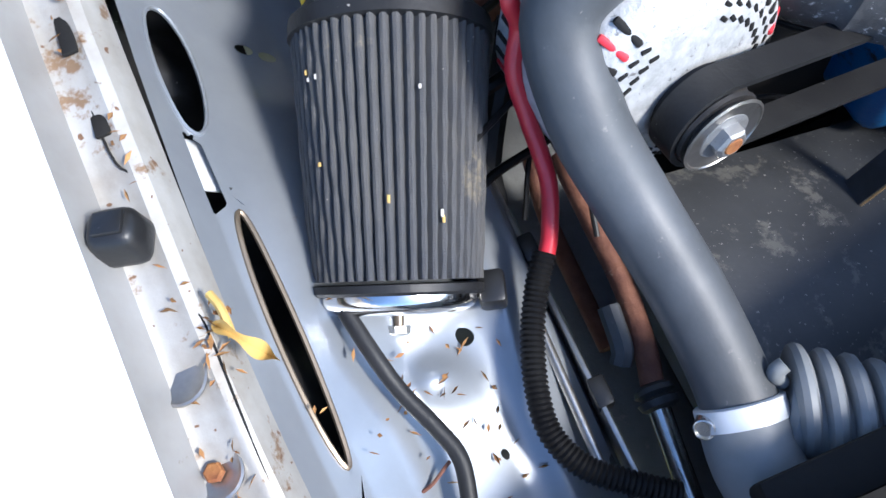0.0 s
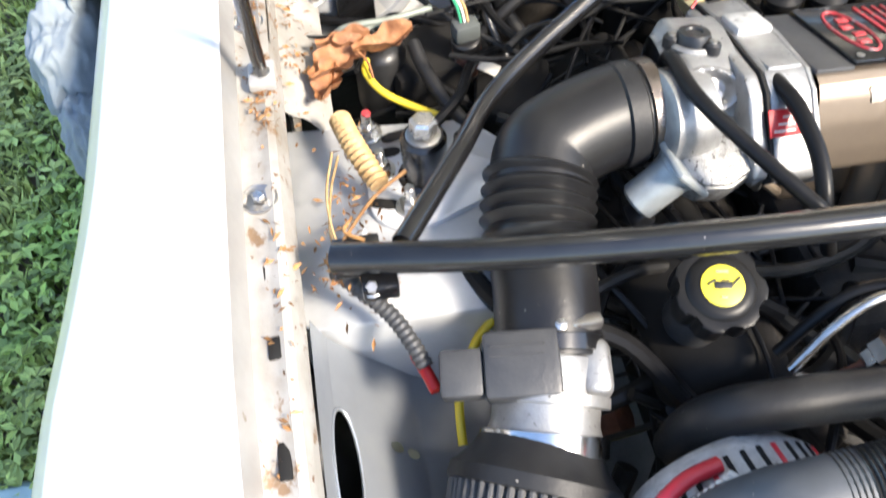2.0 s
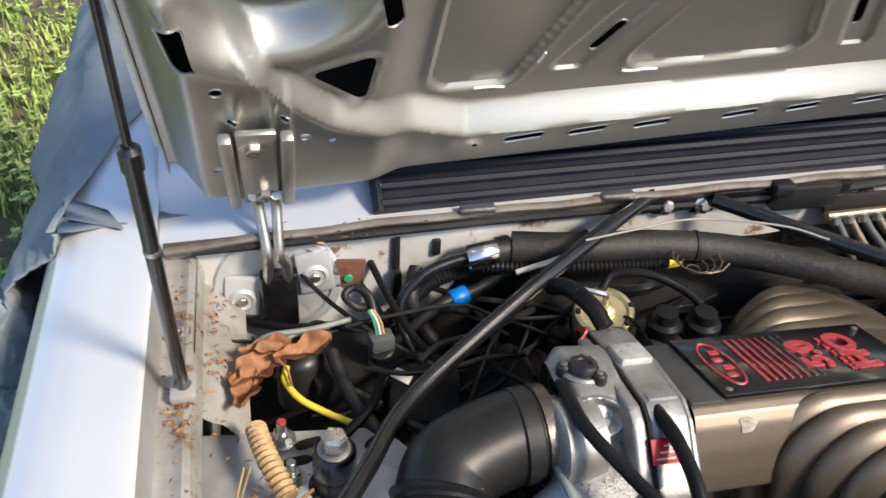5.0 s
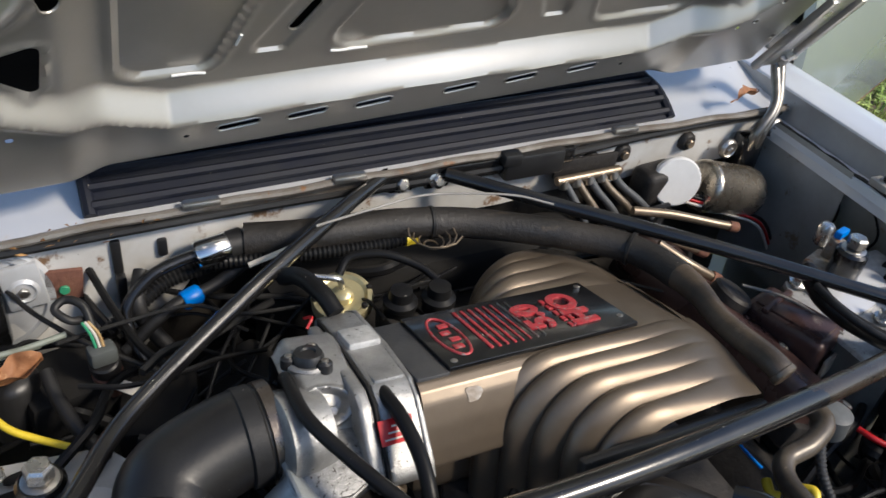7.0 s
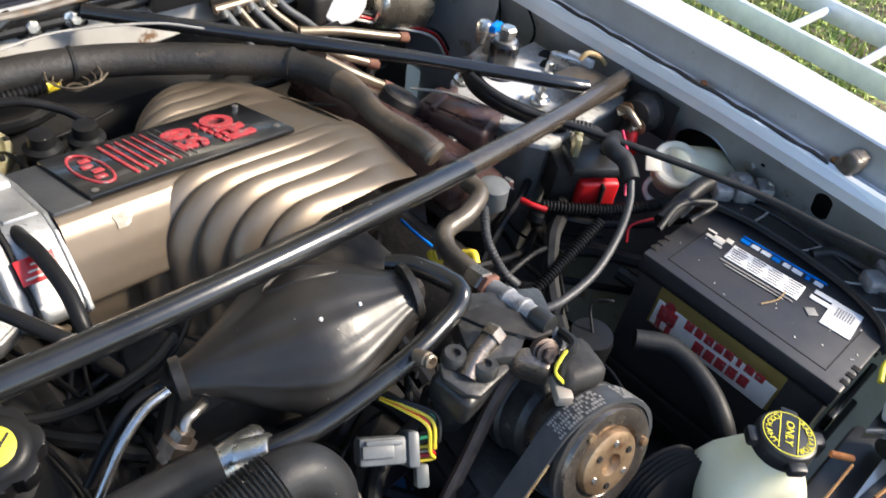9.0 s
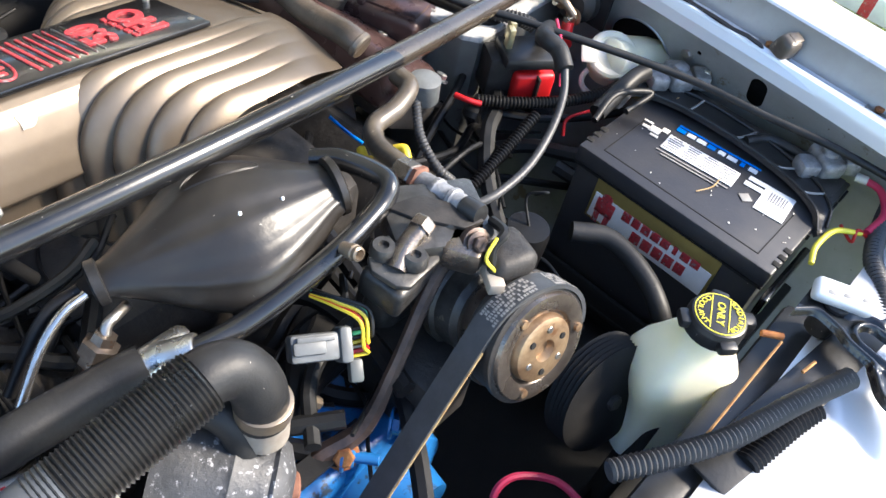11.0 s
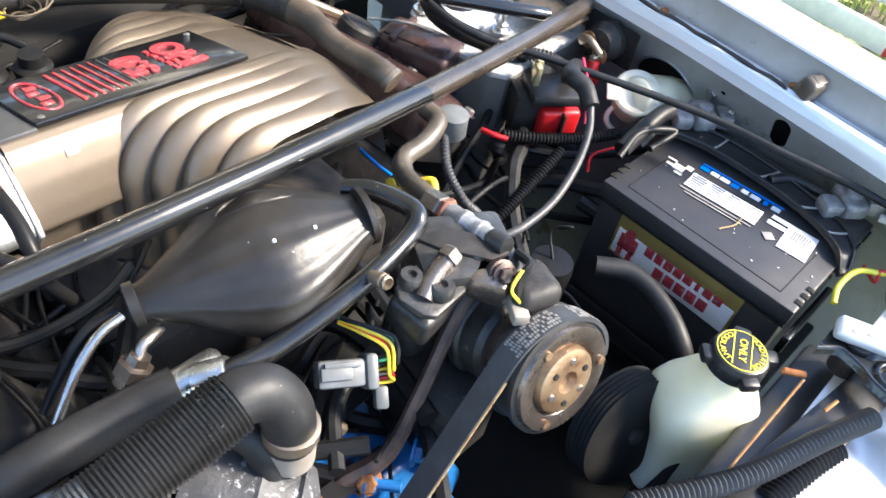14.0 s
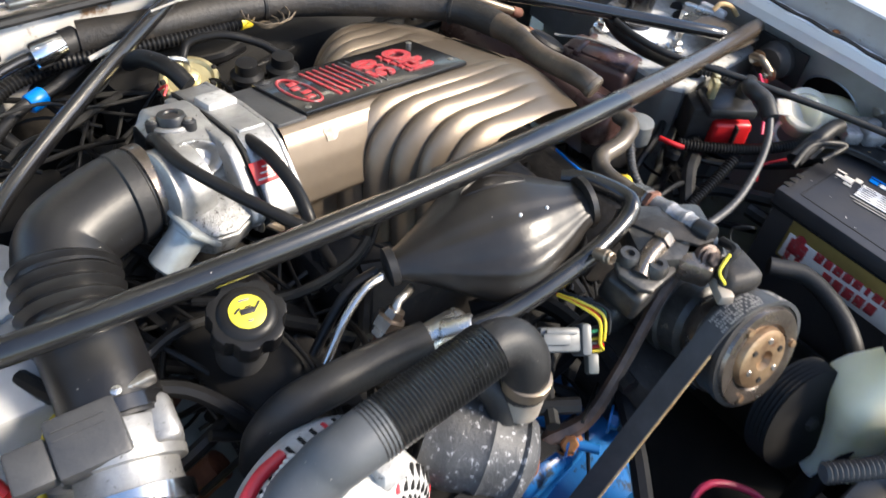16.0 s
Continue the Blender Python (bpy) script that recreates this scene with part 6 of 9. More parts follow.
def oil_filler():
    t = thing("oil_filler_cap", "black ribbed oil filler cap with yellow disc", "cap")
    c = Vector((-0.3183, -0.2255, 0.8389))
    ax = V(-0.05, -0.28, 1).normalized()
    u = ax.cross(V(1, 0, 0)).normalized()
    v = ax.cross(u)
    rc = basis(u, v)
    star = []
    for k in range(7):
        for dq, rr in ((-0.24, 0.0372), (0.0, 0.0382), (0.24, 0.0372), (0.449, 0.0300)):
            q = k * 0.8976 + dq
            star.append((rr * math.cos(q), rr * math.sin(q)))
    part("cap", prism(star, c - ax * 0.034, rc, 0.029, 0.0018), SHINY_RUBBER, t)
    part("crown", lathe(c - ax * 0.006, c, [(0, 0.0290), (0.002, 0.0280), (0.0045, 0.0240), (0.0055, 0.0205), (0.0055, 0.0)], 28), SHINY_RUBBER, t)
    d = part("disc", lathe(c - ax * 0.001, c + ax, [(0, 0.0175), (0.0015, 0.0175), (0.002, 0.0165), (0.002, 0.0)], 36), YELLOW_INK, t, "yellow disc with oil can symbol")
    s = V(0.97, -0.2, 0)
    s = (s - ax * s.dot(ax)).normalized()
    r = basis(s, ax.cross(s))
    part("symbol", block(c + ax * 0.0016, (0.0135, 0.0062, 0.001), r, 0.0003), INK, d)
    part("symbol", block(c + ax * 0.0016 + r @ V(-0.0090, 0.0025, 0), (0.008, 0.0018, 0.001), r @ Euler((0, 0, 0.6)).to_matrix(), 0.0002), INK, d)
    part("symbol", block(c + ax * 0.0016 + r @ V(0.002, 0.0042, 0), (0.006, 0.0013, 0.001), r, 0.0002), INK, d)
    part("symbol", block(c + ax * 0.0016 + r @ V(0.0100, 0.0030, 0), (0.011, 0.0019, 0.001), r @ Euler((0, 0, 0.8)).to_matrix(), 0.0002), INK, d)
    for s_, y in ((0.010, 0.0115), (0.005, -0.010)):
        part("caption", block(c + ax * 0.0016 + r @ V(0, y, 0), (s_, 0.0018, 0.001), r, 0.0002), GREY_INK, d)
    part("neck", rod(c - ax * 0.10, c - ax * 0.03, 0.027, 28), GREY_PLASTIC, t)


oil_filler()



# ---- battery and driver's side ----
def battery():
    t = thing("battery", "black car battery with gold and white front label", "battery")
    x0, x1, y0, y1, zt, h = 0.430, 0.676, -0.646, -0.362, 0.747, 0.185
    cx, cy = (x0 + x1) / 2, (y0 + y1) / 2
    part("case", block((cx, cy, zt - 0.03 - h / 2), (x1 - x0 - 0.008, y1 - y0 - 0.008, h), None, 0.006), BATTERY, t)
    lid = part("lid", block((cx, cy, zt - 0.013), (x1 - x0, y1 - y0, 0.026), None, 0.003), BATTERY, t)
    part("seam", block((cx, cy, zt - 0.029), (x1 - x0 - 0.002, y1 - y0 - 0.002, 0.004), None, 0.001), DARK, lid)
    part("dusty_panel", block((0.646, cy, zt + 0.001), (0.052, y1 - y0 - 0.016, 0.003), None, 0.001), BATTERY_DUST, lid, "dust-browned rear strip")
    for yy in (y0 + 0.028, y1 - 0.028):
        part("groove", block((x0 + 0.070, yy, zt), (0.105, 0.0014, 0.0012), None, 0), DARK, lid)
    part("groove", block((x0 + 0.018, cy, zt), (0.0014, y1 - y0 - 0.056, 0.0012), None, 0), DARK, lid)
    for k in range(3):
        for yy, sg in ((y1, -1), (y0, 1)):
            part("notch", block((x0 + 0.020 + 0.016 * k, yy + sg * 0.004, zt - 0.001), (0.0085, 0.010, 0.005), None, 0.001), DARK, lid)
    for k in range(4):
        part("edge_notch", block((lerp(x0 + 0.12, x1 - 0.02, k / 3), y0, zt - 0.010), (0.022, 0.006, 0.009), None, 0.001), DARK, lid)
    rnd = random.Random(8)
    for k in range(30):
        a, b = rnd.random(), rnd.random()
        s = rnd.uniform(0.0008, 0.0022)
        part("dust_speck", block((lerp(x0 + 0.01, x1 - 0.02, a), lerp(y0 + 0.01, y1 - 0.01, b), zt + 0.0008), (s * 1.4, s, 0.001), Euler((0, 0, k)).to_matrix(), 0.0003), WIRE_WHITE, lid)
    # carrying handle lying flat in a bow over the lid
    inner = spline([(0.545, -0.345, 0), (0.577, -0.357, 0), (0.597, -0.413, 0), (0.600, -0.497, 0), (0.592, -0.572, 0), (0.574, -0.622, 0), (0.545, -0.656, 0)], 8)
    outer = spline([(0.560, -0.338, 0), (0.606, -0.346, 0), (0.636, -0.413, 0), (0.637, -0.511, 0), (0.620, -0.600, 0), (0.594, -0.640, 0), (0.560, -0.660, 0)], 8)
    n = len(inner) - 1

    def bow(a, b):
        i = a * n
        k = min(int(i), n - 1)
        p = inner[k].lerp(inner[k + 1], i - k).lerp(outer[k].lerp(outer[k + 1], i - k), b)
        end = smoothstep(0.10, 0.0, a) + smoothstep(0.90, 1.0, a)
        return V(p.x, p.y, zt + 0.010 + 0.004 * math.sin(math.pi * a) - 0.014 * end - 0.002 * math.sin(math.pi * b))
    hd = part("handle", sheet(bow, 48, 6, 0.006), BLACK_PLASTIC, t, "black flat carrying handle")
    for b in (0.0, 1.0):
        part("handle_edge", sweep(bmesh.new(), [bow(a, b) + V(0, 0, 0.002) for a in np.linspace(0.02, 0.98, 40)], 0.0022, 6), BLACK_PLASTIC, hd)
    for a in (0.20, 0.36, 0.50, 0.64, 0.78):
        part("handle_rib", sweep(bmesh.new(), [bow(a, b) + V(0, 0, 0.002) for b in (0.0, 0.33, 0.66, 1.0)], 0.0017, 6), WIRE_GREY, hd, "worn grey cross rib")
    part("straw", tube([(0.478, -0.512, zt + 0.003), (0.500, -0.522, zt + 0.005), (0.524, -0.521, zt + 0.004)], 0.0009, 5), CATERPILLAR, lid)
    part("straw", tube([(0.612, -0.398, zt + 0.012), (0.640, -0.402, zt + 0.006), (0.652, -0.418, zt + 0.005)], 0.0009, 5), CATERPILLAR, lid)
    # front label on the face towards the engine
    fx = x0 + 0.003
    def q(y, z, d=0.0):
        return V(fx - 0.0012 - d, y, z)
    ya, yb, za, zb = -0.404, -0.592, 0.7185, 0.652
    lab = part("front_label", block(q((ya + yb) / 2, (za + zb) / 2), (0.0016, ya - yb, za - zb), None, 0.0004), GOLD_FOIL, t, "gold label with white panel and red lettering bars")
    part("label_panel", block(q(-0.498, za - 0.044, 0.0012), (0.0012, 0.180, 0.042), Euler((radians(1.5), 0, 0)).to_matrix(), 0.0003), PAPER, lab)
    part("label_figure", lathe(q(-0.427, za - 0.022, 0.0012), q(-0.427, za - 0.022, 1), [(0, 0.008), (0.001, 0.008), (0.0014, 0.0)], 20), RED_PAINT, lab, "red emblem blot")
    part("label_figure", block(q(-0.428, za - 0.037, 0.0022), (0.001, 0.027, 0.024), None, 0.0002), RED_PAINT, lab)
    for s in (-1, 1):
        part("label_figure", block(q(-0.428 + 0.008 * s, za - 0.056, 0.0022), (0.001, 0.008, 0.020), None, 0.0002), RED_PAINT, lab)
    for i, w in enumerate((0.012, 0.011, 0.012, 0.012, 0.012, 0.006, 0.012, 0.012)):
        part("lettering_bar", block(q(-0.460 - 0.0150 * i, za - 0.028 + 0.0002 * i, 0.0022), (0.001, w * 1.05, 0.0150 - 0.0004 * i), None, 0.0002), RED_PAINT, lab)
    for i in range(5):
        part("lettering_bar", block(q(-0.482 - 0.0170 * i, za - 0.050 + 0.0004 * i, 0.0022), (0.001, 0.0140, 0.0175), None, 0.0002), RED_PAINT, lab)
    # labels on top
    r = basis(V(0.10, -1, 0), V(1, 0.10, 0))
    lz = zt + 0.0012
    s1 = part("top_label", block((0.538, -0.484, lz), (0.104, 0.034, 0.0012), r, 0.0003), PAPER, t, "white information sticker with fine grey print")
    o = Vector((0.538, -0.484, lz + 0.0009))
    for i in range(6):
        for k in range(4):
            w = 0.022 - 0.005 * ((i * 3 + k * 2) % 4) / 2
            part("print_bar", block(o + r @ V(-0.039 + 0.026 * k, -0.013 + 0.0052 * i, 0), (w, 0.0020, 0.0004), r, 0.0), GREY_INK, s1)
    for i in range(2):
        part("print_row", block((0.514 - 0.006 * i, -0.484, lz), (0.104 - 0.02 * i, 0.0022, 0.0008), r, 0.0), WIRE_GREY, t, "line of small grey print")
    for i, w in enumerate((0.013, 0.012, 0.014, 0.011, 0.010, 0.014, 0.006, 0.012)):
        part("print_block", block(Vector((0.570, -0.436, lz)) + r @ V(0.0152 * i, 0, 0), (w, 0.0085, 0.0010), r, 0.0), PAPER if i % 3 else BLUE_CLIP, t, "blue and white lettering block")
        part("label_stripe", block(Vector((0.579, -0.436, lz)) + r @ V(0.0152 * i, 0, 0), (0.0152, 0.0035, 0.0008), r, 0.0), BLUE_CLIP, t, "blue stripe")
    s2 = part("top_label", block((0.545, -0.592, lz), (0.040, 0.056, 0.0012), r, 0.0003), PAPER, t, "white barcode sticker")
    o = Vector((0.553, -0.592, lz + 0.0009))
    for k in range(7):
        part("print_bar", block(o + r @ V(-0.0105 + 0.0035 * k, 0, 0), (0.0018, 0.020, 0.0004), r, 0.0), GREY_INK, s2)
    for k in range(2):
        part("top_label", block((0.566 - 0.014 * k, -0.560, lz), (0.030, 0.009, 0.0010), r, 0.0003), PAPER, t)
    part("top_mark", block((0.524, -0.560, lz), (0.014, 0.014, 0.0008), r @ Euler((0, 0, 0.78)).to_matrix(), 0.0003), WIRE_GREY, t, "small grey printed mark")
    for dx, dy, sx, sy in ((0, 0, 0.016, 0.014), (0.012, 0.010, 0.010, 0.010), (-0.012, -0.002, 0.012, 0.006), (-0.014, 0.010, 0.014, 0.004), (0.004, -0.012, 0.012, 0.005)):
        part("top_mark", block(Vector((0.540, -0.411, lz)) + r @ V(dx, dy, 0), (sx, sy, 0.0008), r, 0.0003), WIRE_WHITE, t, "pale printed emblem")
    for p in ((0.6420, -0.3760, 0.7520), (0.6540, -0.6040, 0.7520)):
        p = Vector(p)
        tm = part("terminal", block(p + V(0, 0, 0.018), (0.050, 0.034, 0.026), Euler((0, 0, 0.9)).to_matrix(), 0.007, seg=3), LEAD, t, "crusted lead cable clamp")
        part("post", lathe(p, p + V(0, 0, 1), [(-0.004, 0.0125), (0.036, 0.011), (0.039, 0.007)], 18), LEAD, tm)
        part("clamp_ear", block(p + V(0.028, -0.022, 0.016), (0.034, 0.026, 0.024), Euler((0, 0, 0.7)).to_matrix(), 0.006), LEAD, tm)
        part("clamp_ear", block(p + V(-0.03, 0.014, 0.016), (0.03, 0.028, 0.022), Euler((0, 0, 0.9)).to_matrix(), 0.006), LEAD, tm)
        bolt(p + V(0.032, -0.026, 0.022), (0.3, -0.2, 1), 0.006, 0.008, ZINC, tm)
    part("hold_down", block((cx, y0 - 0.006, zt - 0.10), (0.14, 0.01, 0.03), None, 0.003), BLACK_PAINT, t)


battery()


def battery_tray():
    t = thing("battery_tray", "dark steel battery tray on the apron", "tray")
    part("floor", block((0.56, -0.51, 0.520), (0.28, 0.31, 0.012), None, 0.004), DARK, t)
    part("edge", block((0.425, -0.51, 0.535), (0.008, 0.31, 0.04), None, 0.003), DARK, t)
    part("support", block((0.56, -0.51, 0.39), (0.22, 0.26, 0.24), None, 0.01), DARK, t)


battery_tray()


def overflow_bottle():
    t = thing("coolant_bottle", "milky plastic coolant bottle with black lettered cap", "bottle")
    c = V(0.273, -0.637, 0.799)
    rows = [(-0.24, 0.034, 0.032), (-0.235, 0.040, 0.038), (-0.17, 0.041, 0.040), (-0.145, 0.044, 0.041), (-0.118, 0.053, 0.046), (-0.095, 0.056, 0.047), (-0.075, 0.051, 0.044), (-0.055, 0.040, 0.037), (-0.04, 0.031, 0.031), (-0.030, 0.029, 0.029), (-0.018, 0.027, 0.027)]
    z_, a_, b_ = ([r[k] for r in rows] for k in range(3))

    def fn(a, b):
        z = lerp(-0.24, -0.018, b)
        an = 2 * math.pi * a
        cc, ss = math.cos(an), math.sin(an)
        e = lerp(4.0, 2.0, smoothstep(-0.09, -0.03, z))
        k = 1 / (abs(cc) ** e + abs(ss) ** e) ** (1 / e)
        shift = 0.006 * smoothstep(-0.05, -0.10, z)
        ax_, ay_ = V(0.75, -0.66, 0), V(0.66, 0.75, 0)
        return c + V(0, 0, z) + ax_ * (cc * k * interp(z, z_, a_) - shift) + ay_ * (ss * k * interp(z, z_, b_))
    part("body", sheet(fn, 40, 30), BOTTLE, t, "", 60)
    cap = part("cap", lathe(c - V(0, 0, 0.024), c, [(0, 0.028), (0.002, 0.0315), (0.016, 0.0315), (0.018, 0.0305), (0.0225, 0.029), (0.024, 0.026), (0.0242, 0.0)], 40), BLACK_PLASTIC, t, "black cap with yellow lettering")
    for a in (0.4, 2.3, 4.0):
        part("lug", block(c + V(0.033 * math.cos(a), 0.033 * math.sin(a), -0.012), (0.014, 0.02, 0.013), Euler((0, 0, a)).to_matrix(), 0.004), BLACK_PLASTIC, cap)

    def word(txt, size, at, turn):
        cu = bpy.data.curves.new("lettering", "FONT")
        cu.body, cu.size, cu.extrude, cu.align_x, cu.align_y = txt, size, 0.0005, "CENTER", "CENTER"
        cu.offset = 0.0
        ob = new("lettering", cu)
        cu.materials.append(YELLOW_INK)
        ob.matrix_world = Matrix.Translation(at) @ Matrix.Rotation(turn, 4, "Z")
        ob.parent = cap
    top = c + V(0, 0, 0.0006)
    base = radians(205)
    word("ONLY", 0.0118, top, base)
    for s in (-1, 1):
        n = V(-math.sin(base), math.cos(base), 0) * (0.0095 * s)
        d = V(math.cos(base), math.sin(base), 0)
        part("cap_line", block(top + n, (0.044, 0.0010, 0.0008), basis(d, n), 0), YELLOW_INK, cap)
    part("cap_rim", sweep(bmesh.new(), [top + V(0.0262 * math.cos(q), 0.0262 * math.sin(q), -0.0008) for q in np.linspace(0, 6.283, 49)], 0.0007, 5), YELLOW_INK, cap, "thin yellow printed ring")
    for txt, s in (("RADIATOR", 1), ("COOLANT", -1)):
        for i, ch in enumerate(txt):
            a = (-(i - (len(txt) - 1) / 2) * 0.27 + math.pi / 2) if s > 0 else ((i - (len(txt) - 1) / 2) * 0.29 - math.pi / 2)
            rad = 0.0212
            at = top + Matrix.Rotation(base, 3, "Z") @ V(rad * math.cos(a), rad * math.sin(a), 0)
            word(ch, 0.0082, at, base + a + (-math.pi / 2 if s > 0 else math.pi / 2))
    part("bracket", block(c + V(0.055, -0.012, -0.055), (0.02, 0.045, 0.03), Euler((0, 0, 0.75)).to_matrix(), 0.006), BLACK_PLASTIC, t)
    part("bracket_bolt", rod(c + V(0.060, -0.04, -0.045), c + V(0.075, -0.06, -0.045), 0.004), RUST, t)


overflow_bottle()


def compressor():
    t = thing("ac_compressor", "greasy dark compressor with rusty clutch pulley", "compressor")
    c = V(0.098, -0.538, 0.797)
    ax = V(0.15, 0.93, -0.32).normalized()
    part("pulley", lathe(c, c + ax, [(0.006, 0.045), (0.004, 0.058), (0.006, 0.0625), (0.012, 0.0625), (0.014, 0.060), (0.034, 0.060), (0.036, 0.0625), (0.042, 0.0625), (0.044, 0.055), (0.05, 0.045)], 48), CAST_DARK, t)
    part("clutch_ring", lathe(c, c + ax, [(0.004, 0.0575), (0.0, 0.056), (-0.001, 0.050), (0.001, 0.040), (0.006, 0.036), (0.008, 0.0)], 48), CLUTCH_RING, t, "worn metal clutch ring")
    hub = part("clutch_hub", lathe(c, c + ax, [(0.004, 0.036), (-0.003, 0.034), (-0.005, 0.030), (-0.005, 0.012), (0.002, 0.009), (0.002, 0.0)], 40), CLUTCH, t, "rusty clutch hub")
    u = ax.cross(V(0, 0, 1)).normalized()
    w = u.cross(ax)
    for k in range(6):
        a = k * 1.047 + 0.3
        q = c + (u * math.cos(a) + w * math.sin(a)) * 0.023 - ax * 0.0045
        part("rivet", rod(q, q - ax * 0.002, 0.0035, 10), STEEL if k % 2 else DARK, hub)
    for k in range(3):
        a = k * 2.094
        q = c + (u * math.cos(a) + w * math.sin(a)) * 0.048
        part("rivet", lathe(q, q - ax, [(0, 0.005), (0.003, 0.0045), (0.004, 0.0)], 12), CLUTCH, t)
    part("coil", lathe(c + ax * 0.046, c + ax, [(0, 0.048), (0.012, 0.05), (0.02, 0.046), (0.03, 0.040), (0.032, 0.0)], 36), CLUTCH_RING, t)
    body = c + ax * 0.12
    part("body", lathe(c + ax * 0.07, c + ax, [(0, 0.040), (0.008, 0.048), (0.03, 0.049), (0.033, 0.053), (0.045, 0.053), (0.048, 0.049), (0.085, 0.047), (0.095, 0.035)], 36), GREASY, t)
    part("bracket", block(body + V(-0.06, -0.01, -0.075), (0.08, 0.10, 0.10), None, 0.012), CAST_DARK, t)
    part("manifold_block", block(Vector((0.0266, -0.4152, 0.8450)) + V(0.01, 0.012, -0.02), (0.062, 0.048, 0.036), Euler((0.1, 0, 0.15)).to_matrix(), 0.007, seg=3), GREASY, t)
    for p in ((0.0831, -0.3823, 0.8720), (0.0903, -0.4128, 0.8720), (0.0322, -0.4214, 0.8720), (0.0182, -0.3959, 0.8720)):
        p = Vector(p)
        part("socket_bolt", lathe(p - V(0, 0, 0.008), p + V(0, 0, 1), [(0, 0.0125), (0.008, 0.0125), (0.012, 0.010), (0.012, 0.005), (0.008, 0.004), (0.008, 0)], 16), GREASY, t)
    part("upper_plate", block(Vector((0.0877, -0.3966, 0.8580)), (0.10, 0.085, 0.03), Euler((0, 0, -0.5)).to_matrix(), 0.008), GREASY, t)
    part("port_tube", tube([(0.0150, -0.4158, 0.8620), (0.0346, -0.4081, 0.8720), (0.0612, -0.4048, 0.8820)], 0.0098, 16), CLUTCH_RING, t, "worn bare port tube")
    part("port_nut", lathe(Vector((0.0505, -0.4062, 0.8810)), Vector((0.0699, -0.4027, 0.8860)), [(0, 0.0115), (0.010, 0.0115), (0.012, 0.0100), (0.012, 0.006), (0.006, 0.005)], 6), CLUTCH_RING, t)
    part("manifold_plate", prism([(-0.030, -0.014), (-0.022, -0.024), (0.022, -0.026), (0.032, -0.016), (0.030, 0.016), (0.018, 0.026), (-0.022, 0.024), (-0.032, 0.012)], Vector((0.0300, -0.4100, 0.8560)), Euler((0.1, 0, 0.15)).to_matrix(), 0.008, 0.003), GREASY, t, "thick bolted port plate")
    part("cross_lug", prism([(-0.046, -0.012), (-0.02, -0.017), (0.03, -0.015), (0.046, 0.0), (0.03, 0.015), (-0.02, 0.013)], Vector((0.0860, -0.3960, 0.8700)), Euler((0, 0, -1.0)).to_matrix(), 0.007, 0.002), CAST_DARK, t, "flat bolted lug")
    part("rust_eye", lathe(Vector((0.0900, -0.4400, 0.8660)), Vector((0.0830, -0.4640, 0.8850)), [(0, 0.0150), (0.008, 0.0150), (0.009, 0.0125), (0.009, 0.006), (0.003, 0.005)], 20), RUSTY_ARM, t, "rusty eye of the arm")
    bolt(Vector((0.0870, -0.4480, 0.8735)), (-0.28, -0.75, 0.6), 0.008, 0.008, RUSTY_ARM, t)
    part("rear_head", block(body + V(-0.035, 0.045, -0.03), (0.09, 0.04, 0.08), None, 0.014, seg=3), GREASY, t)
    # wiring pigtail
    p = Vector((0.0849, -0.4733, 0.8500))
    part("pigtail_plug", block(p, (0.016, 0.030, 0.014), Euler((0, 0, -0.6)).to_matrix(), 0.003), OUTLET, t, "dirty white plug")
    part("pigtail", tube([p, (0.0907, -0.4617, 0.8750), (0.1064, -0.4604, 0.8850), (0.1179, -0.4381, 0.8750)], 0.005, 8), WIRE_BLACK, t)
    part("pigtail", tube([p + V(0, 0, 0.01), (0.0770, -0.4651, 0.8760), (0.0933, -0.4609, 0.8880)], 0.0018, 6), YELLOW_INK, t)
    part("mount_lug", block(Vector((0.0886, -0.4330, 0.8580)), (0.05, 0.04, 0.03), Euler((0, 0, 0.5)).to_matrix(), 0.008), CLUTCH_RING, t)
    part("mount_lug", block(Vector((0.1116, -0.4644, 0.8550)), (0.05, 0.05, 0.03), Euler((0, 0, -0.3)).to_matrix(), 0.012, seg=3), CAST_DARK, t)
    # support strap
    a, b, d, e = (Vector(p) for p in ((0.0913, -0.4217, 0.8500), (0.0563, -0.4279, 0.8100), (0.0060, -0.4424, 0.7400), (-0.0649, -0.4316, 0.6700)))
    arm = spline([a, b, d, Vector((-0.030, -0.447, 0.684)), Vector((-0.074, -0.434, 0.662)), Vector((-0.088, -0.428, 0.640))], 8)
    part("support_strap", sweep(bmesh.new(), arm, lambda i: 0.0075 + 0.0052 * smoothstep(14, 36, i), 8), RUSTY_ARM, t, "rusty brown support arm")
    e = Vector((-0.057, -0.448, 0.664))
    bolt(e, (-0.5, -0.6, 0.6), 0.011, 0.012, RUST, t)
    # belt
    bc = c + ax * 0.024
    aim = Vector((-0.0420, -0.5000, 0.6900))
    n = (aim - bc).cross(ax).normalized()
    d = (aim - bc - (n if n.z > 0 else -n) * 0.0612).normalized()
    n = d.cross(ax).normalized()
    if n.z < 0:
        n = -n
    bm = bmesh.new()
    prev = None
    pts = [(bc + (n * math.cos(q) - d * math.sin(q)) * 0.0612, n * math.cos(q) - d * math.sin(q)) for q in np.linspace(2.6, 0.0, 26)]
    s0, o0 = pts[-1]
    pts += [(s0 + d * s, o0) for s in np.linspace(0.02, 0.46, 14)]
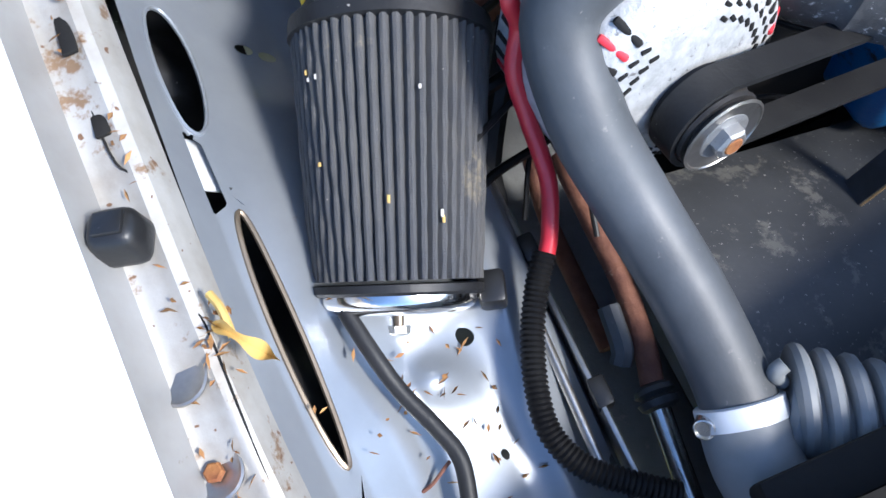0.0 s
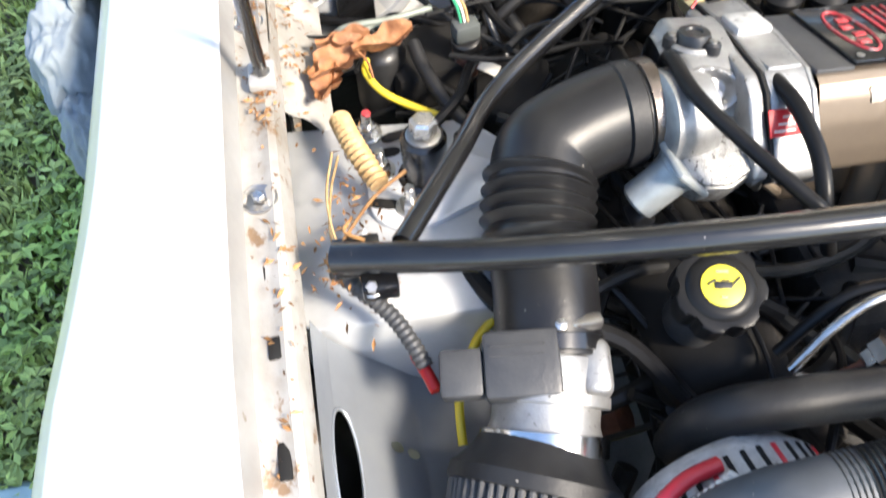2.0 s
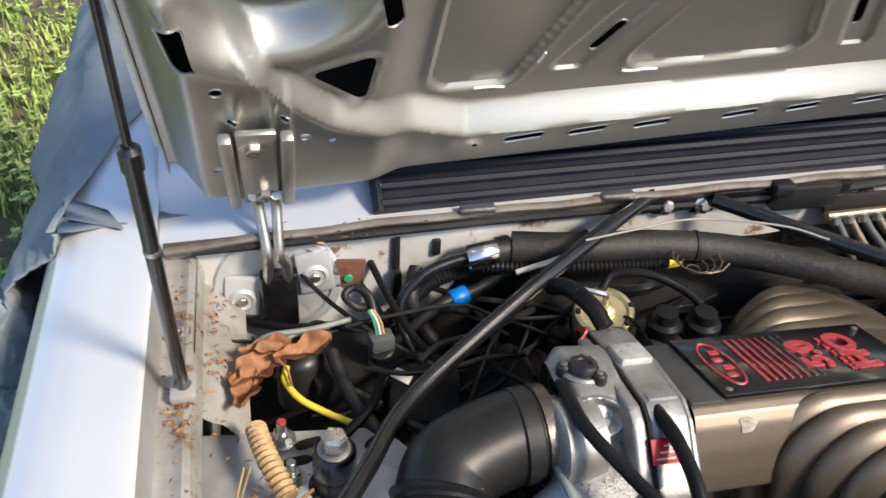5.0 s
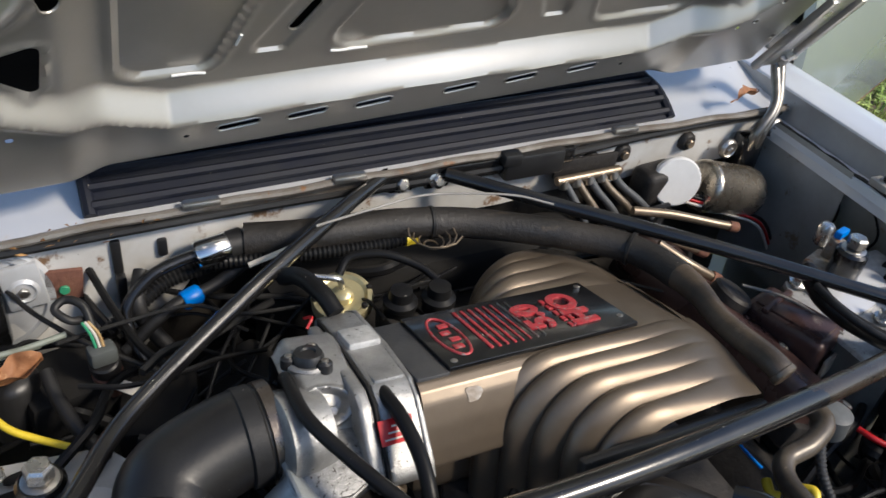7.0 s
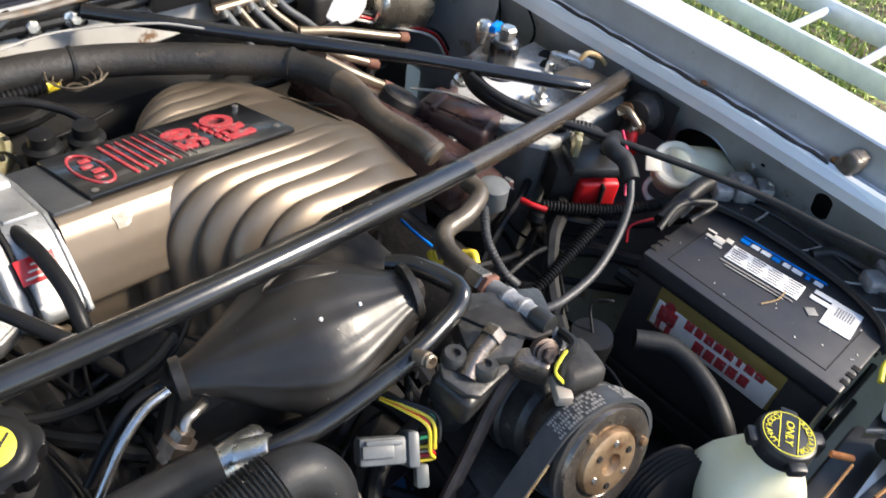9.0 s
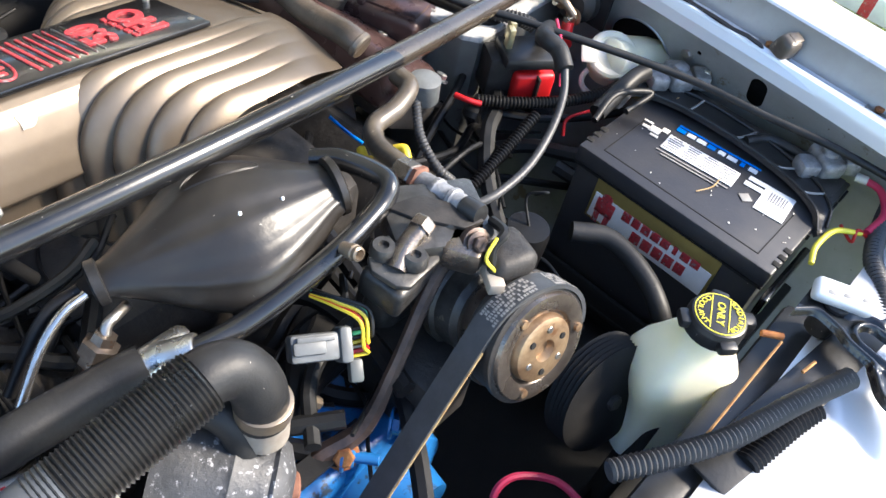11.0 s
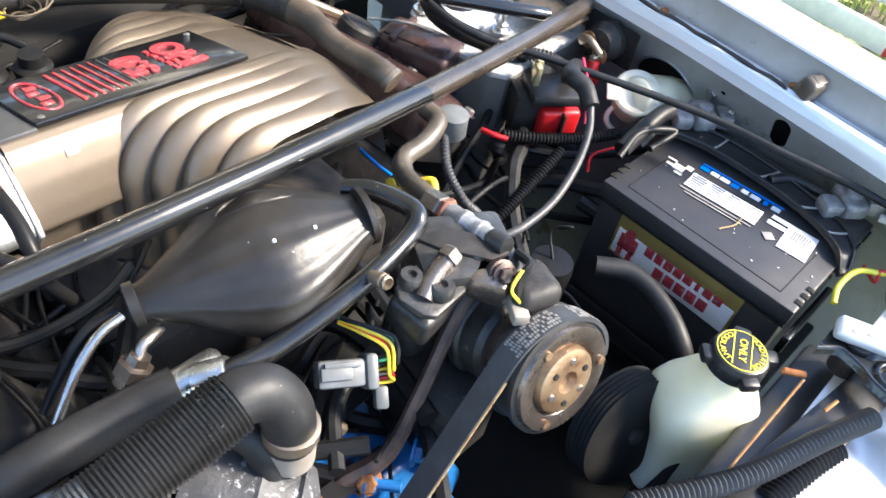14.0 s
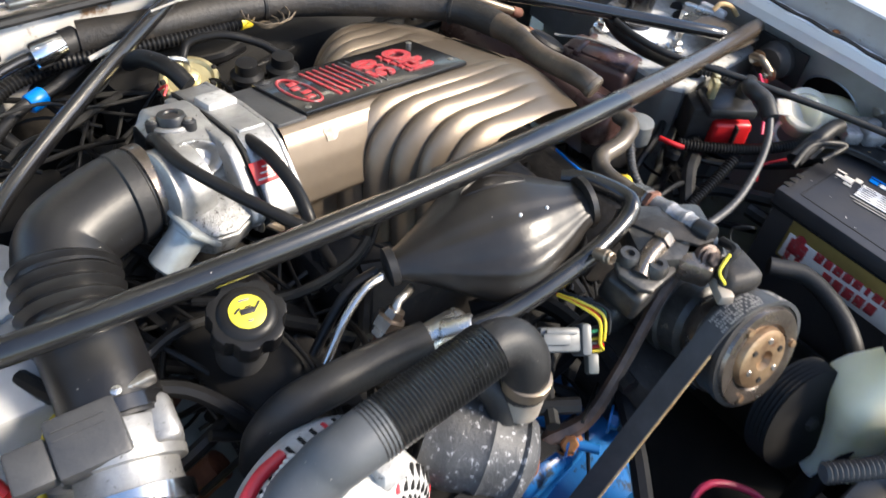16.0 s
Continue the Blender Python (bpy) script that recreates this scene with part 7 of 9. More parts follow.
    for p, o in pts:
        row = [bm.verts.new(p + o * r + ax * h_) for r, h_ in ((0, -0.0135), (0, 0.0135), (0.0045, 0.0135), (0.0045, -0.0135))]
        if prev:
            for k in range(4):
                bm.faces.new((prev[k], prev[(k + 1) % 4], row[(k + 1) % 4], row[k]))
        prev = row
    bl = part("belt", bm, BELT, t, "grey-black belt with printed part bars")
    rnd = random.Random(5)
    for row in range(5):
        s = 4.0
        while s < 24.0:
            j = int(s)
            (p, o), (p2, o2) = pts[j], pts[j + 1]
            f = s - j
            if not 13.0 < s < 15.5:
                pp, oo = p.lerp(p2, f), o.lerp(o2, f).normalized()
                part("print_bar", block(pp + oo * 0.0048 + ax * (-0.0095 + 0.0047 * row), (rnd.uniform(0.0014, 0.0026), 0.0030, 0.0005), basis(oo.cross(ax), ax), 0), WIRE_GREY, bl)
            s += rnd.choice((0.42, 0.42, 0.5, 0.9))
    part("belt_edge", tube([s0 - ax * 0.0138 + o0 * 0.002 + d * s for s in (0.02, 0.2, 0.45)], 0.0012, 6), CATERPILLAR, bl, "frayed tan edge")


compressor()


def lower_pulley():
    t = thing("crank_pulley", "dark ribbed pulley low at the front of the engine", "pulley")
    c = Vector((0.2062, -0.6015, 0.6600))
    ax = V(0.22, 0.92, -0.29).normalized()
    part("rim", lathe(c, c + ax, [(0, 0.055)] + [(0.004 + 0.003 * k, 0.070 - 0.003 * (k % 2)) for k in range(12)] + [(0.042, 0.05)], 40), DARK, t)
    part("hub", lathe(c, c + ax, [(0.012, 0.052), (0.016, 0.03), (0.006, 0.022), (0.004, 0.0)], 32), DARK, t)
    bolt(c + ax * 0.004, -ax, 0.01, 0.01, CAST_DARK, t)
    big = thing("fan_shroud", "black curved fan shroud rim behind the radiator", "shroud")
    part("back_plate", block((0.25, -0.685, 0.5), (0.42, 0.012, 0.40), None, 0.005), DARK, big)
    for k in range(5):
        a = k * 1.2566
        part("blade", block((0.20 + 0.1 * math.cos(a), -0.64, 0.46 + 0.1 * math.sin(a)), (0.2, 0.012, 0.06), Euler((0.4, -a, 0)).to_matrix(), 0.004), DARK, big)


lower_pulley()


def fan_loop():
    t = thing("black_hose", "thick black hose looping in front of the battery", "hose")
    pts = [(0.3413, -0.4299, 0.7000), (0.3697, -0.4687, 0.7000), (0.3659, -0.5248, 0.6900), (0.3498, -0.5705, 0.6700), (0.3473, -0.5995, 0.6200)]
    part("tube", tube(pts, 0.013, 16, 8), RUBBER, t)


fan_loop()


def red_coil():
    t = thing("ignition_coil", "bright red ignition coil with black tower and clips", "coil")
    c = Vector((0.4916, -0.2321, 0.7361))
    part("winding", block(c, (0.060, 0.038, 0.050), Euler((0, 0, -0.6)).to_matrix(), 0.007, seg=3), RED, t)
    part("split", block(c + V(-0.010, -0.019, 0), (0.004, 0.012, 0.046), Euler((0, 0, -0.6)).to_matrix(), 0.001), DARK, t)
    part("core", block(c + V(-0.024, 0.036, 0.010), (0.05, 0.045, 0.062), Euler((0, 0, -0.6)).to_matrix(), 0.004), CAST_DARK, t)
    part("cover", block(c + V(-0.008, 0.012, 0.045), (0.075, 0.060, 0.018), Euler((0, 0, -0.6)).to_matrix(), 0.006), BLACK_PLASTIC, t)
    part("tower", lathe(c + V(0.022, 0.006, 0.03), c + V(0.022, 0.006, 1), [(0, 0.016), (0.03, 0.013), (0.05, 0.011)], 18), BLACK_PLASTIC, t)
    for k in range(2):
        part("clip", block(c + V(-0.03 + 0.014 * k, 0.03 + 0.010 * k, 0.068), (0.009, 0.014, 0.030), Euler((0, 0, -0.6)).to_matrix(), 0.002), GOLD, t, "brass clip")
    part("bracket", block(c + V(0.01, 0.055, -0.02), (0.10, 0.012, 0.11), Euler((0, 0, -0.6)).to_matrix(), 0.003), BLACK_PAINT, t)
    boot = [c + V(0.024, 0.006, 0.075), (0.4377, -0.2638, 0.8500), (0.4320, -0.2907, 0.8500), (0.4212, -0.3129, 0.8380)]
    part("boot", tube(boot, 0.0115, 14), RUBBER, t)
    lead = thing("ignition_lead", "grey-black ignition lead curving from the coil", "wire")
    part("lead", tube([(0.4261, -0.3092, 0.8380), (0.4067, -0.3291, 0.8150), (0.3691, -0.3466, 0.7900), (0.3117, -0.3614, 0.7750), (0.2509, -0.3647, 0.7700), (0.2166, -0.3565, 0.7650)], 0.0052, 12), GREY_PLASTIC, lead)


red_coil()


def washer_bottle():
    t = thing("washer_filler", "cream plastic washer filler neck with looped lid strap", "bottle")
    c = Vector((0.6000, -0.2909, 0.7641))
    d = V(0.86, -0.16, -0.42).normalized()
    part("neck", lathe(c - d * 0.012, c + d, [(0, 0.022), (0.004, 0.028), (0.03, 0.032), (0.05, 0.040), (0.10, 0.046), (0.16, 0.046)], 32), MILKY, t)
    up = V(-0.42, -0.30, 0.86).normalized()
    part("mouth", lathe(c - up * 0.030, c + up, [(0, 0.026), (0.004, 0.029), (0.026, 0.029), (0.028, 0.032), (0.034, 0.032), (0.036, 0.028)], 32), MILKY, t)
    lid = part("lid", lathe(c + up * 0.004 + V(0.004, 0.004, 0), c + up, [(0, 0.034), (0.002, 0.036), (0.007, 0.036), (0.010, 0.033), (0.010, 0.026), (0.008, 0.024), (0.008, 0.0)], 32), MILKY, t, "cream snap lid")
    part("lip_tab", block(c + up * 0.009 + V(-0.024, 0.026, 0.0), (0.022, 0.026, 0.005), basis(V(-0.7, 0.7, 0), up.cross(V(-0.7, 0.7, 0))), 0.002), MILKY, lid)
    o = Vector((0.5850, -0.2926, 0.7354))
    a, b = V(0.72, -0.69, 0.05), V(0.25, 0.3, 0.9)
    ring = [o + a * (0.028 * math.cos(q)) + b * (0.022 * math.sin(q)) for q in np.linspace(2.4, 6.5, 22)]
    part("strap", sweep(bmesh.new(), ring, 0.0042, 8), MILKY, t)


washer_bottle()


def relay():
    t = thing("starter_relay", "dark starter relay with studs and red boot on the apron", "relay")
    c = Vector((0.6400, -0.1954, 0.7910))
    d = V(-1, 0, 0.1).normalized()
    part("body", lathe(c + V(0.016, 0, 0), c + d, [(0, 0.030), (0.022, 0.030), (0.026, 0.026), (0.04, 0.022), (0.042, 0.0)], 28), CAST_DARK, t)
    part("plate", block(c + V(0.012, 0, 0), (0.008, 0.09, 0.06), None, 0.003), DARK, t)
    for dy, dz in ((0.014, 0.006), (-0.012, -0.008)):
        q = c + V(-0.022, dy, dz)
        part("stud", rod(q, q + d * 0.026, 0.0045), ZINC, t)
        bolt(q + d * 0.006, d, 0.0085, 0.008, CLUTCH, t, "nut")
    part("boot", tube([c + V(-0.04, -0.012, -0.012), c + V(-0.045, -0.018, -0.03), c + V(-0.04, -0.02, -0.045)], 0.009, 12), RED, t, "red terminal boot")
    part("post", tube([c + V(-0.04, 0.02, 0.01), c + V(-0.05, 0.0, 0.02), c + V(-0.046, -0.02, 0.006)], 0.006, 10), COPPER_TAN, t)


relay()


def wiper_motor():
    t = thing("wiper_motor", "brushed steel wiper motor can with white disc", "motor")
    a, b = Vector((0.4880, 0.2700, 0.7900)), Vector((0.6220, 0.2600, 0.7560))
    part("can", lathe(a, b, [(0, 0.037), (0.003, 0.042), (0.008, 0.0445), (0.014, 0.0445), (0.016, 0.0435), (0.108, 0.0435), (0.118, 0.041), (0.124, 0.034), (0.126, 0.0)], 36), BRUSHED, t)
    w = Vector((0.4290, 0.2680, 0.8110))
    part("disc", lathe(w, w + V(-0.30, -0.90, 0.25), [(-0.010, 0.036), (0.004, 0.041), (0.008, 0.041), (0.011, 0.038), (0.012, 0.0)], 32), WHITE_PLASTIC, t, "white plastic disc cover")
    part("gearbox", block(w + V(-0.02, 0.02, -0.012), (0.08, 0.05, 0.06), Euler((0, 0, 0.1)).to_matrix(), 0.014, seg=3), CAST_DARK, t)
    for k, m in enumerate((WIRE_WHITE, RED, WIRE_BLACK)):
        p = [a + V(0.004 * k, -0.02, -0.025), (0.4377, 0.2500, 0.7823), (0.5433, 0.2350, 0.7433), (0.6121, 0.2250, 0.7124), (0.6559, 0.2200, 0.6568)]
        p = [Vector(q) + V(0.004 * k, 0, 0.005 * k) for q in p]
        part("wire", tube(p, 0.0026, 6), m, t)
    for q in ((0.2399, 0.3150, 0.8480), (0.2884, 0.3150, 0.8421), (0.3491, 0.3150, 0.8459), (0.4841, 0.3180, 0.8446)):
        q = Vector(q)
        g = thing("grommet", "brown-black rubber grommet on the firewall", "grommet", "firewall grommets")
        part("ring", lathe(q + V(0, 0.006, 0), q - V(0, 1, 0), [(0, 0.017), (0.006, 0.016), (0.010, 0.012), (0.010, 0.006)], 20), CAST_DARK, g)
        part("core", rod(q - V(0, 0.002, 0), q - V(0, 0.010, 0), 0.007), COPPER_TAN, g)


wiper_motor()


def hydraulic_block():
    t = thing("pipe_manifold", "tan metal manifold with a row of downward pipes", "pipes")
    a, b = Vector((0.2124, 0.2900, 0.8327)), Vector((0.3267, 0.2900, 0.8355))
    part("header", tube([a, a.lerp(b, 0.5), b], 0.007, 12), COPPER_TAN, t)
    part("plate", block(a.lerp(b, 0.5) + V(0, 0.012, 0.012), ((b - a).length, 0.006, 0.03), None, 0.002), CAST_DARK, t)
    for k in range(5):
        p = a.lerp(b, 0.1 + 0.2 * k)
        part("pipe", tube([p, p + V(0.012, -0.012, -0.02), p + V(0.03 + 0.006 * k, -0.03, -0.055), p + V(0.05 + 0.01 * k, -0.035, -0.10)], 0.0062, 10), COPPER_TAN if k % 2 else PIPE_GREY, t)
        part("joint", lathe(p, p + V(0.2, -0.3, -1), [(0, 0.009), (0.012, 0.009), (0.014, 0.007)], 12), STEEL, t)
    lines = thing("brake_lines", "tan metal lines running to the firewall", "pipes")
    for pts, r in ((((0.3113, 0.2200, 0.8074), (0.3738, 0.2000, 0.8011), (0.4448, 0.1800, 0.7843), (0.4840, 0.1700, 0.7754)), 0.010),
                   (((0.2886, 0.1900, 0.8098), (0.3356, 0.1500, 0.7970), (0.3860, 0.1300, 0.7771)), 0.009),
                   (((0.2878, 0.1300, 0.8150), (0.3220, 0.1000, 0.7958), (0.3721, 0.0800, 0.7676)), 0.0105)):
        r *= 0.72
        part("line", tube(pts, r, 12), COPPER_TAN, lines)
        q, p = Vector(pts[-1]), Vector(pts[-2])
        d = (q - p).normalized()
        part("fitting", lathe(q - d * 0.012, q + d, [(0, r * 1.25), (0.016, r * 1.25), (0.019, r * 0.8), (0.019, 0.0)], 10), BROWN_RUST, lines)
    mod = thing("control_module", "small black module box on the firewall", "module")
    part("box", block((0.1657, 0.3000, 0.8709), (0.10, 0.03, 0.04), None, 0.005), BLACK_PLASTIC, mod)
    part("lug", block((0.1234, 0.2900, 0.8883), (0.03, 0.02, 0.02), None, 0.004), BLACK_PLASTIC, mod)


hydraulic_block()


def valve_cover_right():
    t = thing("valve_cover", "dark brown valve cover beside the plenum", "valve cover")
    part("cover", block((0.330, 0.02, 0.745), (0.11, 0.36, 0.07), Euler((0, 0.5, 0)).to_matrix(), 0.02, seg=3), BROWN_COVER, t)
    part("filler", lathe((0.335, 0.03, 0.765), (0.385, 0.02, 0.87), [(0, 0.03), (0.03, 0.03), (0.034, 0.026), (0.036, 0.0)], 24), CAST_DARK, t)
    part("skirt", block((0.345, 0.02, 0.70), (0.13, 0.38, 0.04), Euler((0, 0.5, 0)).to_matrix(), 0.008), CAST_DARK, t)
    for y in (-0.17, -0.06, 0.08, 0.18):
        bolt((0.367, y, 0.756), (0.5, 0, 0.86), 0.008, 0.01, STEEL, t)
    va, vb = Vector((0.3955, 0.0190, 0.7550)), Vector((0.4243, -0.0859, 0.7600))
    vr = basis(vb - va, V(0.7, 0.5, 0))
    vl = (vb - va).length
    part("breather_box", block(va.lerp(vb, 0.5), (vl * 1.10, 0.074, 0.058), vr, 0.011, seg=3), BROWN_COVER, t, "glossy dark brown cover box")
    part("box_ridge", block(va.lerp(vb, 0.5) + V(0, 0, 0.029), (vl * 0.92, 0.050, 0.008), vr, 0.004), BROWN_COVER, t)
    part("box_ridge", block(va.lerp(vb, 0.22) + V(0, 0, 0.031), (0.010, 0.070, 0.009), vr, 0.003), BROWN_COVER, t)
    part("cover_flange", block(va.lerp(vb, 0.5) - V(0, 0, 0.032), (vl * 1.25, 0.092, 0.008), vr, 0.003), BROWN_COVER, t)
    part("end_label", block(vb + (vb - va).normalized() * 0.012 - V(0, 0, 0.012), (0.004, 0.05, 0.03), vr, 0.001), OUTLET, t, "pale smeared end patch")
    part("cover_wire", tube([va + V(-0.02, 0.02, 0.034), va.lerp(vb, 0.4) + V(0.01, 0.01, 0.036), vb + V(0.02, 0.0, 0.025)], 0.0022, 6), WIRE_GREY, t)
    part("clear_cup", lathe(Vector((0.3029, -0.1955, 0.8000)) - V(0, 0, 0.03), Vector((0.3029, -0.1955, 0.8000)) + V(0, 0, 1), [(0, 0.018), (0.004, 0.021), (0.032, 0.020), (0.036, 0.012)], 20), CONNECTOR, t, "pale blue-grey cup")


valve_cover_right()


def radiator_latch():
    t = thing("radiator_bracket", "black stamped hook bracket on the radiator support", "bracket")
    o = Vector((0.3794, -0.7735, 0.7800))
    legs = [(Vector(p) - o, Vector(q) - o, r) for p, q, r in (
        ((0.3600, -0.6746, 0.7800), (0.3938, -0.7012, 0.7800), 0.0175), ((0.3938, -0.7012, 0.7800), (0.3849, -0.7453, 0.7800), 0.0185),
        ((0.3894, -0.7612, 0.7800), (0.3840, -0.7884, 0.7800), 0.0320), ((0.4220, -0.7801, 0.7800), (0.4294, -0.8144, 0.7800), 0.0180),
        ((0.3530, -0.7923, 0.7800), (0.3302, -0.8162, 0.7800), 0.0135), ((0.3456, -0.8165, 0.7800), (0.3394, -0.8532, 0.7800), 0.0280))]
    wa, wb = Vector((0.3881, -0.7658, 0.7800)) - o, Vector((0.3854, -0.7858, 0.7800)) - o

    def gap(u, v, p, q, r):
        w = V(u, v, 0)
        pq = (q - p).to_2d()
        k = max(0, min(1, (w - p).to_2d().dot(pq) / max(1e-9, pq.dot(pq))))
        return ((w - p).to_2d() - pq * k).length - r

    def inside(u, v):
        ds = [gap(u, v, *g) for g in legs]
        near = -math.log(sum(math.exp(-d * 350) for d in ds)) / 350
        return min(-near, gap(u, v, wa, wb, 0.0125))

    def press(u, v):
        d = inside(u, v)
        h = -0.009 * (1 - smoothstep(0.0, 0.004, d)) - 0.0055 * smoothstep(0.006, 0.012, d)
        return o + V(u, v, 0.010 + h)
    part("stamped_plate", holed(press, inside, (-0.115, 0.085), (-0.115, 0.085), 150, 150), BLACK_PAINT, t, "pressed plate with raised rim", 60)
    bolt((0.3513, -0.8213, 0.7800), (0, 0, 1), 0.010, 0.010, CAST_DARK, t)
    cap = thing("metal_filler", "smooth pale aluminium filler bar over the radiator", "cap")
    c = Vector((0.4054, -0.7196, 0.8000))
    rt = basis(Vector((0.4307, -0.7497, 0.7900)) - Vector((0.4054, -0.6901, 0.7900)), V(0.3, 0.9, 0.3))
    part("plate", block(c - V(0, 0, 0.002), (0.066, 0.026, 0.018), rt, 0.006, seg=3), ALU, cap)
    for k, w in enumerate((0.012, 0.014, 0.008)):
        part("recess", block(c + rt @ V(-0.014 + 0.017 * k, -0.004 + 0.002 * k, 0.0068), (w, 0.005, 0.001), rt, 0.0004), WIRE_GREY, cap)
    part("neck", rod(c - V(0, 0, 0.06), c - V(0, 0, 0.01), 0.016), CAST_DARK, cap)
    rad = thing("radiator_strap", "weathered black strap with torn tan edges over the radiator", "strap")
    part("strip", prism([(0, 0), (0.30, 0), (0.30, 0.045), (0, 0.05)], Vector((0.1439, -0.6994, 0.7450)), basis(Vector((0.3774, -0.7311, 0.7600)) - Vector((0.1439, -0.6994, 0.7450)), V(0.4, -0.9, 0)), 0.006, 0.002), BLACK_PLASTIC, rad)
    part("torn_edge", tube([(0.1426, -0.6976, 0.7530), (0.2086, -0.6977, 0.7650), (0.3177, -0.6987, 0.7750)], 0.0014, 6), STRAW, rad, "torn tan edge")
    part("torn_edge", tube([(0.3095, -0.7325, 0.7650), (0.3296, -0.7362, 0.7680)], 0.002, 6), STRAW, rad)
    hs = thing("corrugated_hose", "grey-black corrugated wiring hose along the radiator support", "hose", "corrugated hoses")
    part("sleeve", corrugated([(0.0658, -0.6525, 0.7600), (0.1194, -0.6856, 0.7650), (0.1806, -0.7176, 0.7700), (0.2598, -0.7444, 0.7750), (0.3269, -0.7706, 0.7800)], 0.0118, 0.0056, 0.0028, 16), GREY_PLASTIC, hs)
    hs = thing("corrugated_hose", "black corrugated loom beneath the radiator bracket", "hose", "corrugated hoses")
    part("sleeve", corrugated([(0.1827, -0.7416, 0.7400), (0.2513, -0.7522, 0.7450), (0.2951, -0.7642, 0.7450)], 0.016, 0.006, 0.002, 16), SHINY_RUBBER, hs)
    hs = thing("corrugated_hose", "black corrugated loom beside the battery", "hose", "corrugated hoses")
    part("sleeve", corrugated([(0.4633, -0.7779, 0.7400), (0.5246, -0.7532, 0.7400), (0.5819, -0.7183, 0.7400), (0.6890, -0.6979, 0.7500), (0.7298, -0.6997, 0.7600)], 0.012, 0.006, 0.002, 14), GREY_PLASTIC, hs)


radiator_latch()


def cables_right():
    def cable(name, label, pts, r, m, cat="wire", group="", ribs=0.0):
        t = thing(name, label, cat, group)
        part("jacket", corrugated(pts, r, 0.005, ribs, 12) if ribs else tube(pts, r, 10, 8), m, t)
    cable("battery_cable", "thin black cable draped along the apron", [(0.4000, -0.0459, 0.8500), (0.3941, -0.0892, 0.8500), (0.4090, -0.1440, 0.8450), (0.4525, -0.2087, 0.8400), (0.4922, -0.2774, 0.8350), (0.5340, -0.3460, 0.8280), (0.5748, -0.4257, 0.8200), (0.5982, -0.5131, 0.8150), (0.6246, -0.5967, 0.8100), (0.6476, -0.6829, 0.8000), (0.6515, -0.7288, 0.8000)], 0.0052, WIRE_BLACK, "cable")
    cable("battery_cable", "black cable tail across the battery lid", [(0.6110, -0.5088, 0.7600), (0.6405, -0.5287, 0.7620), (0.6431, -0.5619, 0.7650), (0.6384, -0.5878, 0.7700)], 0.007, BLACK_PLASTIC, "cable")
    cable("wiring_loom", "black corrugated loom crossing below the coil", [(0.3936, -0.2152, 0.7400), (0.4382, -0.2551, 0.7400), (0.4956, -0.2921, 0.7400), (0.5540, -0.3190, 0.7450), (0.6081, -0.3257, 0.7500)], 0.0088, SHINY_RUBBER, "loom", "wiring looms", 0.0018)
    cable("wiring_loom", "black corrugated loom running down beside the compressor", [(0.4380, -0.2861, 0.7400), (0.3782, -0.2916, 0.7200), (0.2958, -0.2996, 0.7000), (0.2704, -0.2886, 0.6800)], 0.0085, SHINY_RUBBER, "loom", "wiring looms", 0.0018)
    cable("wiring_loom", "bundled black wires taped beside the battery terminal", [(0.4801, -0.3485, 0.7650), (0.5158, -0.3481, 0.7750), (0.5601, -0.3476, 0.7850), (0.5867, -0.3495, 0.7850)], 0.012, WIRE_BLACK, "loom", "wiring looms")
    for k, (a, m) in enumerate(((0, WIRE_BLACK), (6, WIRE_BLACK), (12, WIRE_BLACK))):
        cable("wire", "black wire strand near the battery terminal", [(0.4573, -0.3582, 0.7700), (0.5128, -0.3520, 0.7820), (0.5672, -0.3767, 0.7750), (0.5158, -0.3718, 0.7650)], 0.003 + 0.0008 * k, m, "wire", "wire strands")
    cable("wire", "pink-red wire with white end by the battery", [(0.6794, -0.6532, 0.7600), (0.6721, -0.6804, 0.7620), (0.6419, -0.7010, 0.7550), (0.6035, -0.6982, 0.7450)], 0.005, PINK, "wire", "wire strands")
    cable("wire", "white crimp sleeve on a battery wire", [(0.6749, -0.6448, 0.7600), (0.6775, -0.6596, 0.7620)], 0.0062, WIRE_WHITE, "wire", "wire strands")
    cable("wire", "yellow-green wire by the battery corner", [(0.5029, -0.6702, 0.7350), (0.5283, -0.6623, 0.7420), (0.5661, -0.6676, 0.7480), (0.5955, -0.6934, 0.7450)], 0.0038, YELLOW_INK, "wire", "wire strands")
    cable("wire", "thin red wire twisted by the battery", [(0.5947, -0.6679, 0.7400), (0.5836, -0.6905, 0.7350), (0.5909, -0.6882, 0.7500), (0.6060, -0.7073, 0.7350)], 0.0022, RED, "wire", "wire strands")
    cable("wire", "thin red wire along the coil bracket", [(0.4978, -0.2420, 0.8400), (0.4648, -0.2789, 0.8300), (0.4367, -0.3063, 0.8000)], 0.0022, PINK, "wire", "wire strands")
    cable("wire", "thin red wire by the battery case", [(0.4810, -0.3135, 0.7000), (0.4939, -0.3063, 0.7200), (0.5307, -0.3295, 0.7350)], 0.0022, RED, "wire", "wire strands")
    cable("wire", "red wires entering a black loom", [(0.3732, -0.1953, 0.7450), (0.3790, -0.2131, 0.7450), (0.3908, -0.2275, 0.7420)], 0.004, RED, "wire", "wire strands")
    cable("wire", "blue wire near the thermostat", [(0.1793, -0.1607, 0.7800), (0.1816, -0.1870, 0.7750), (0.1867, -0.2100, 0.7700)], 0.002, BLUE_CLIP, "wire", "wire strands")
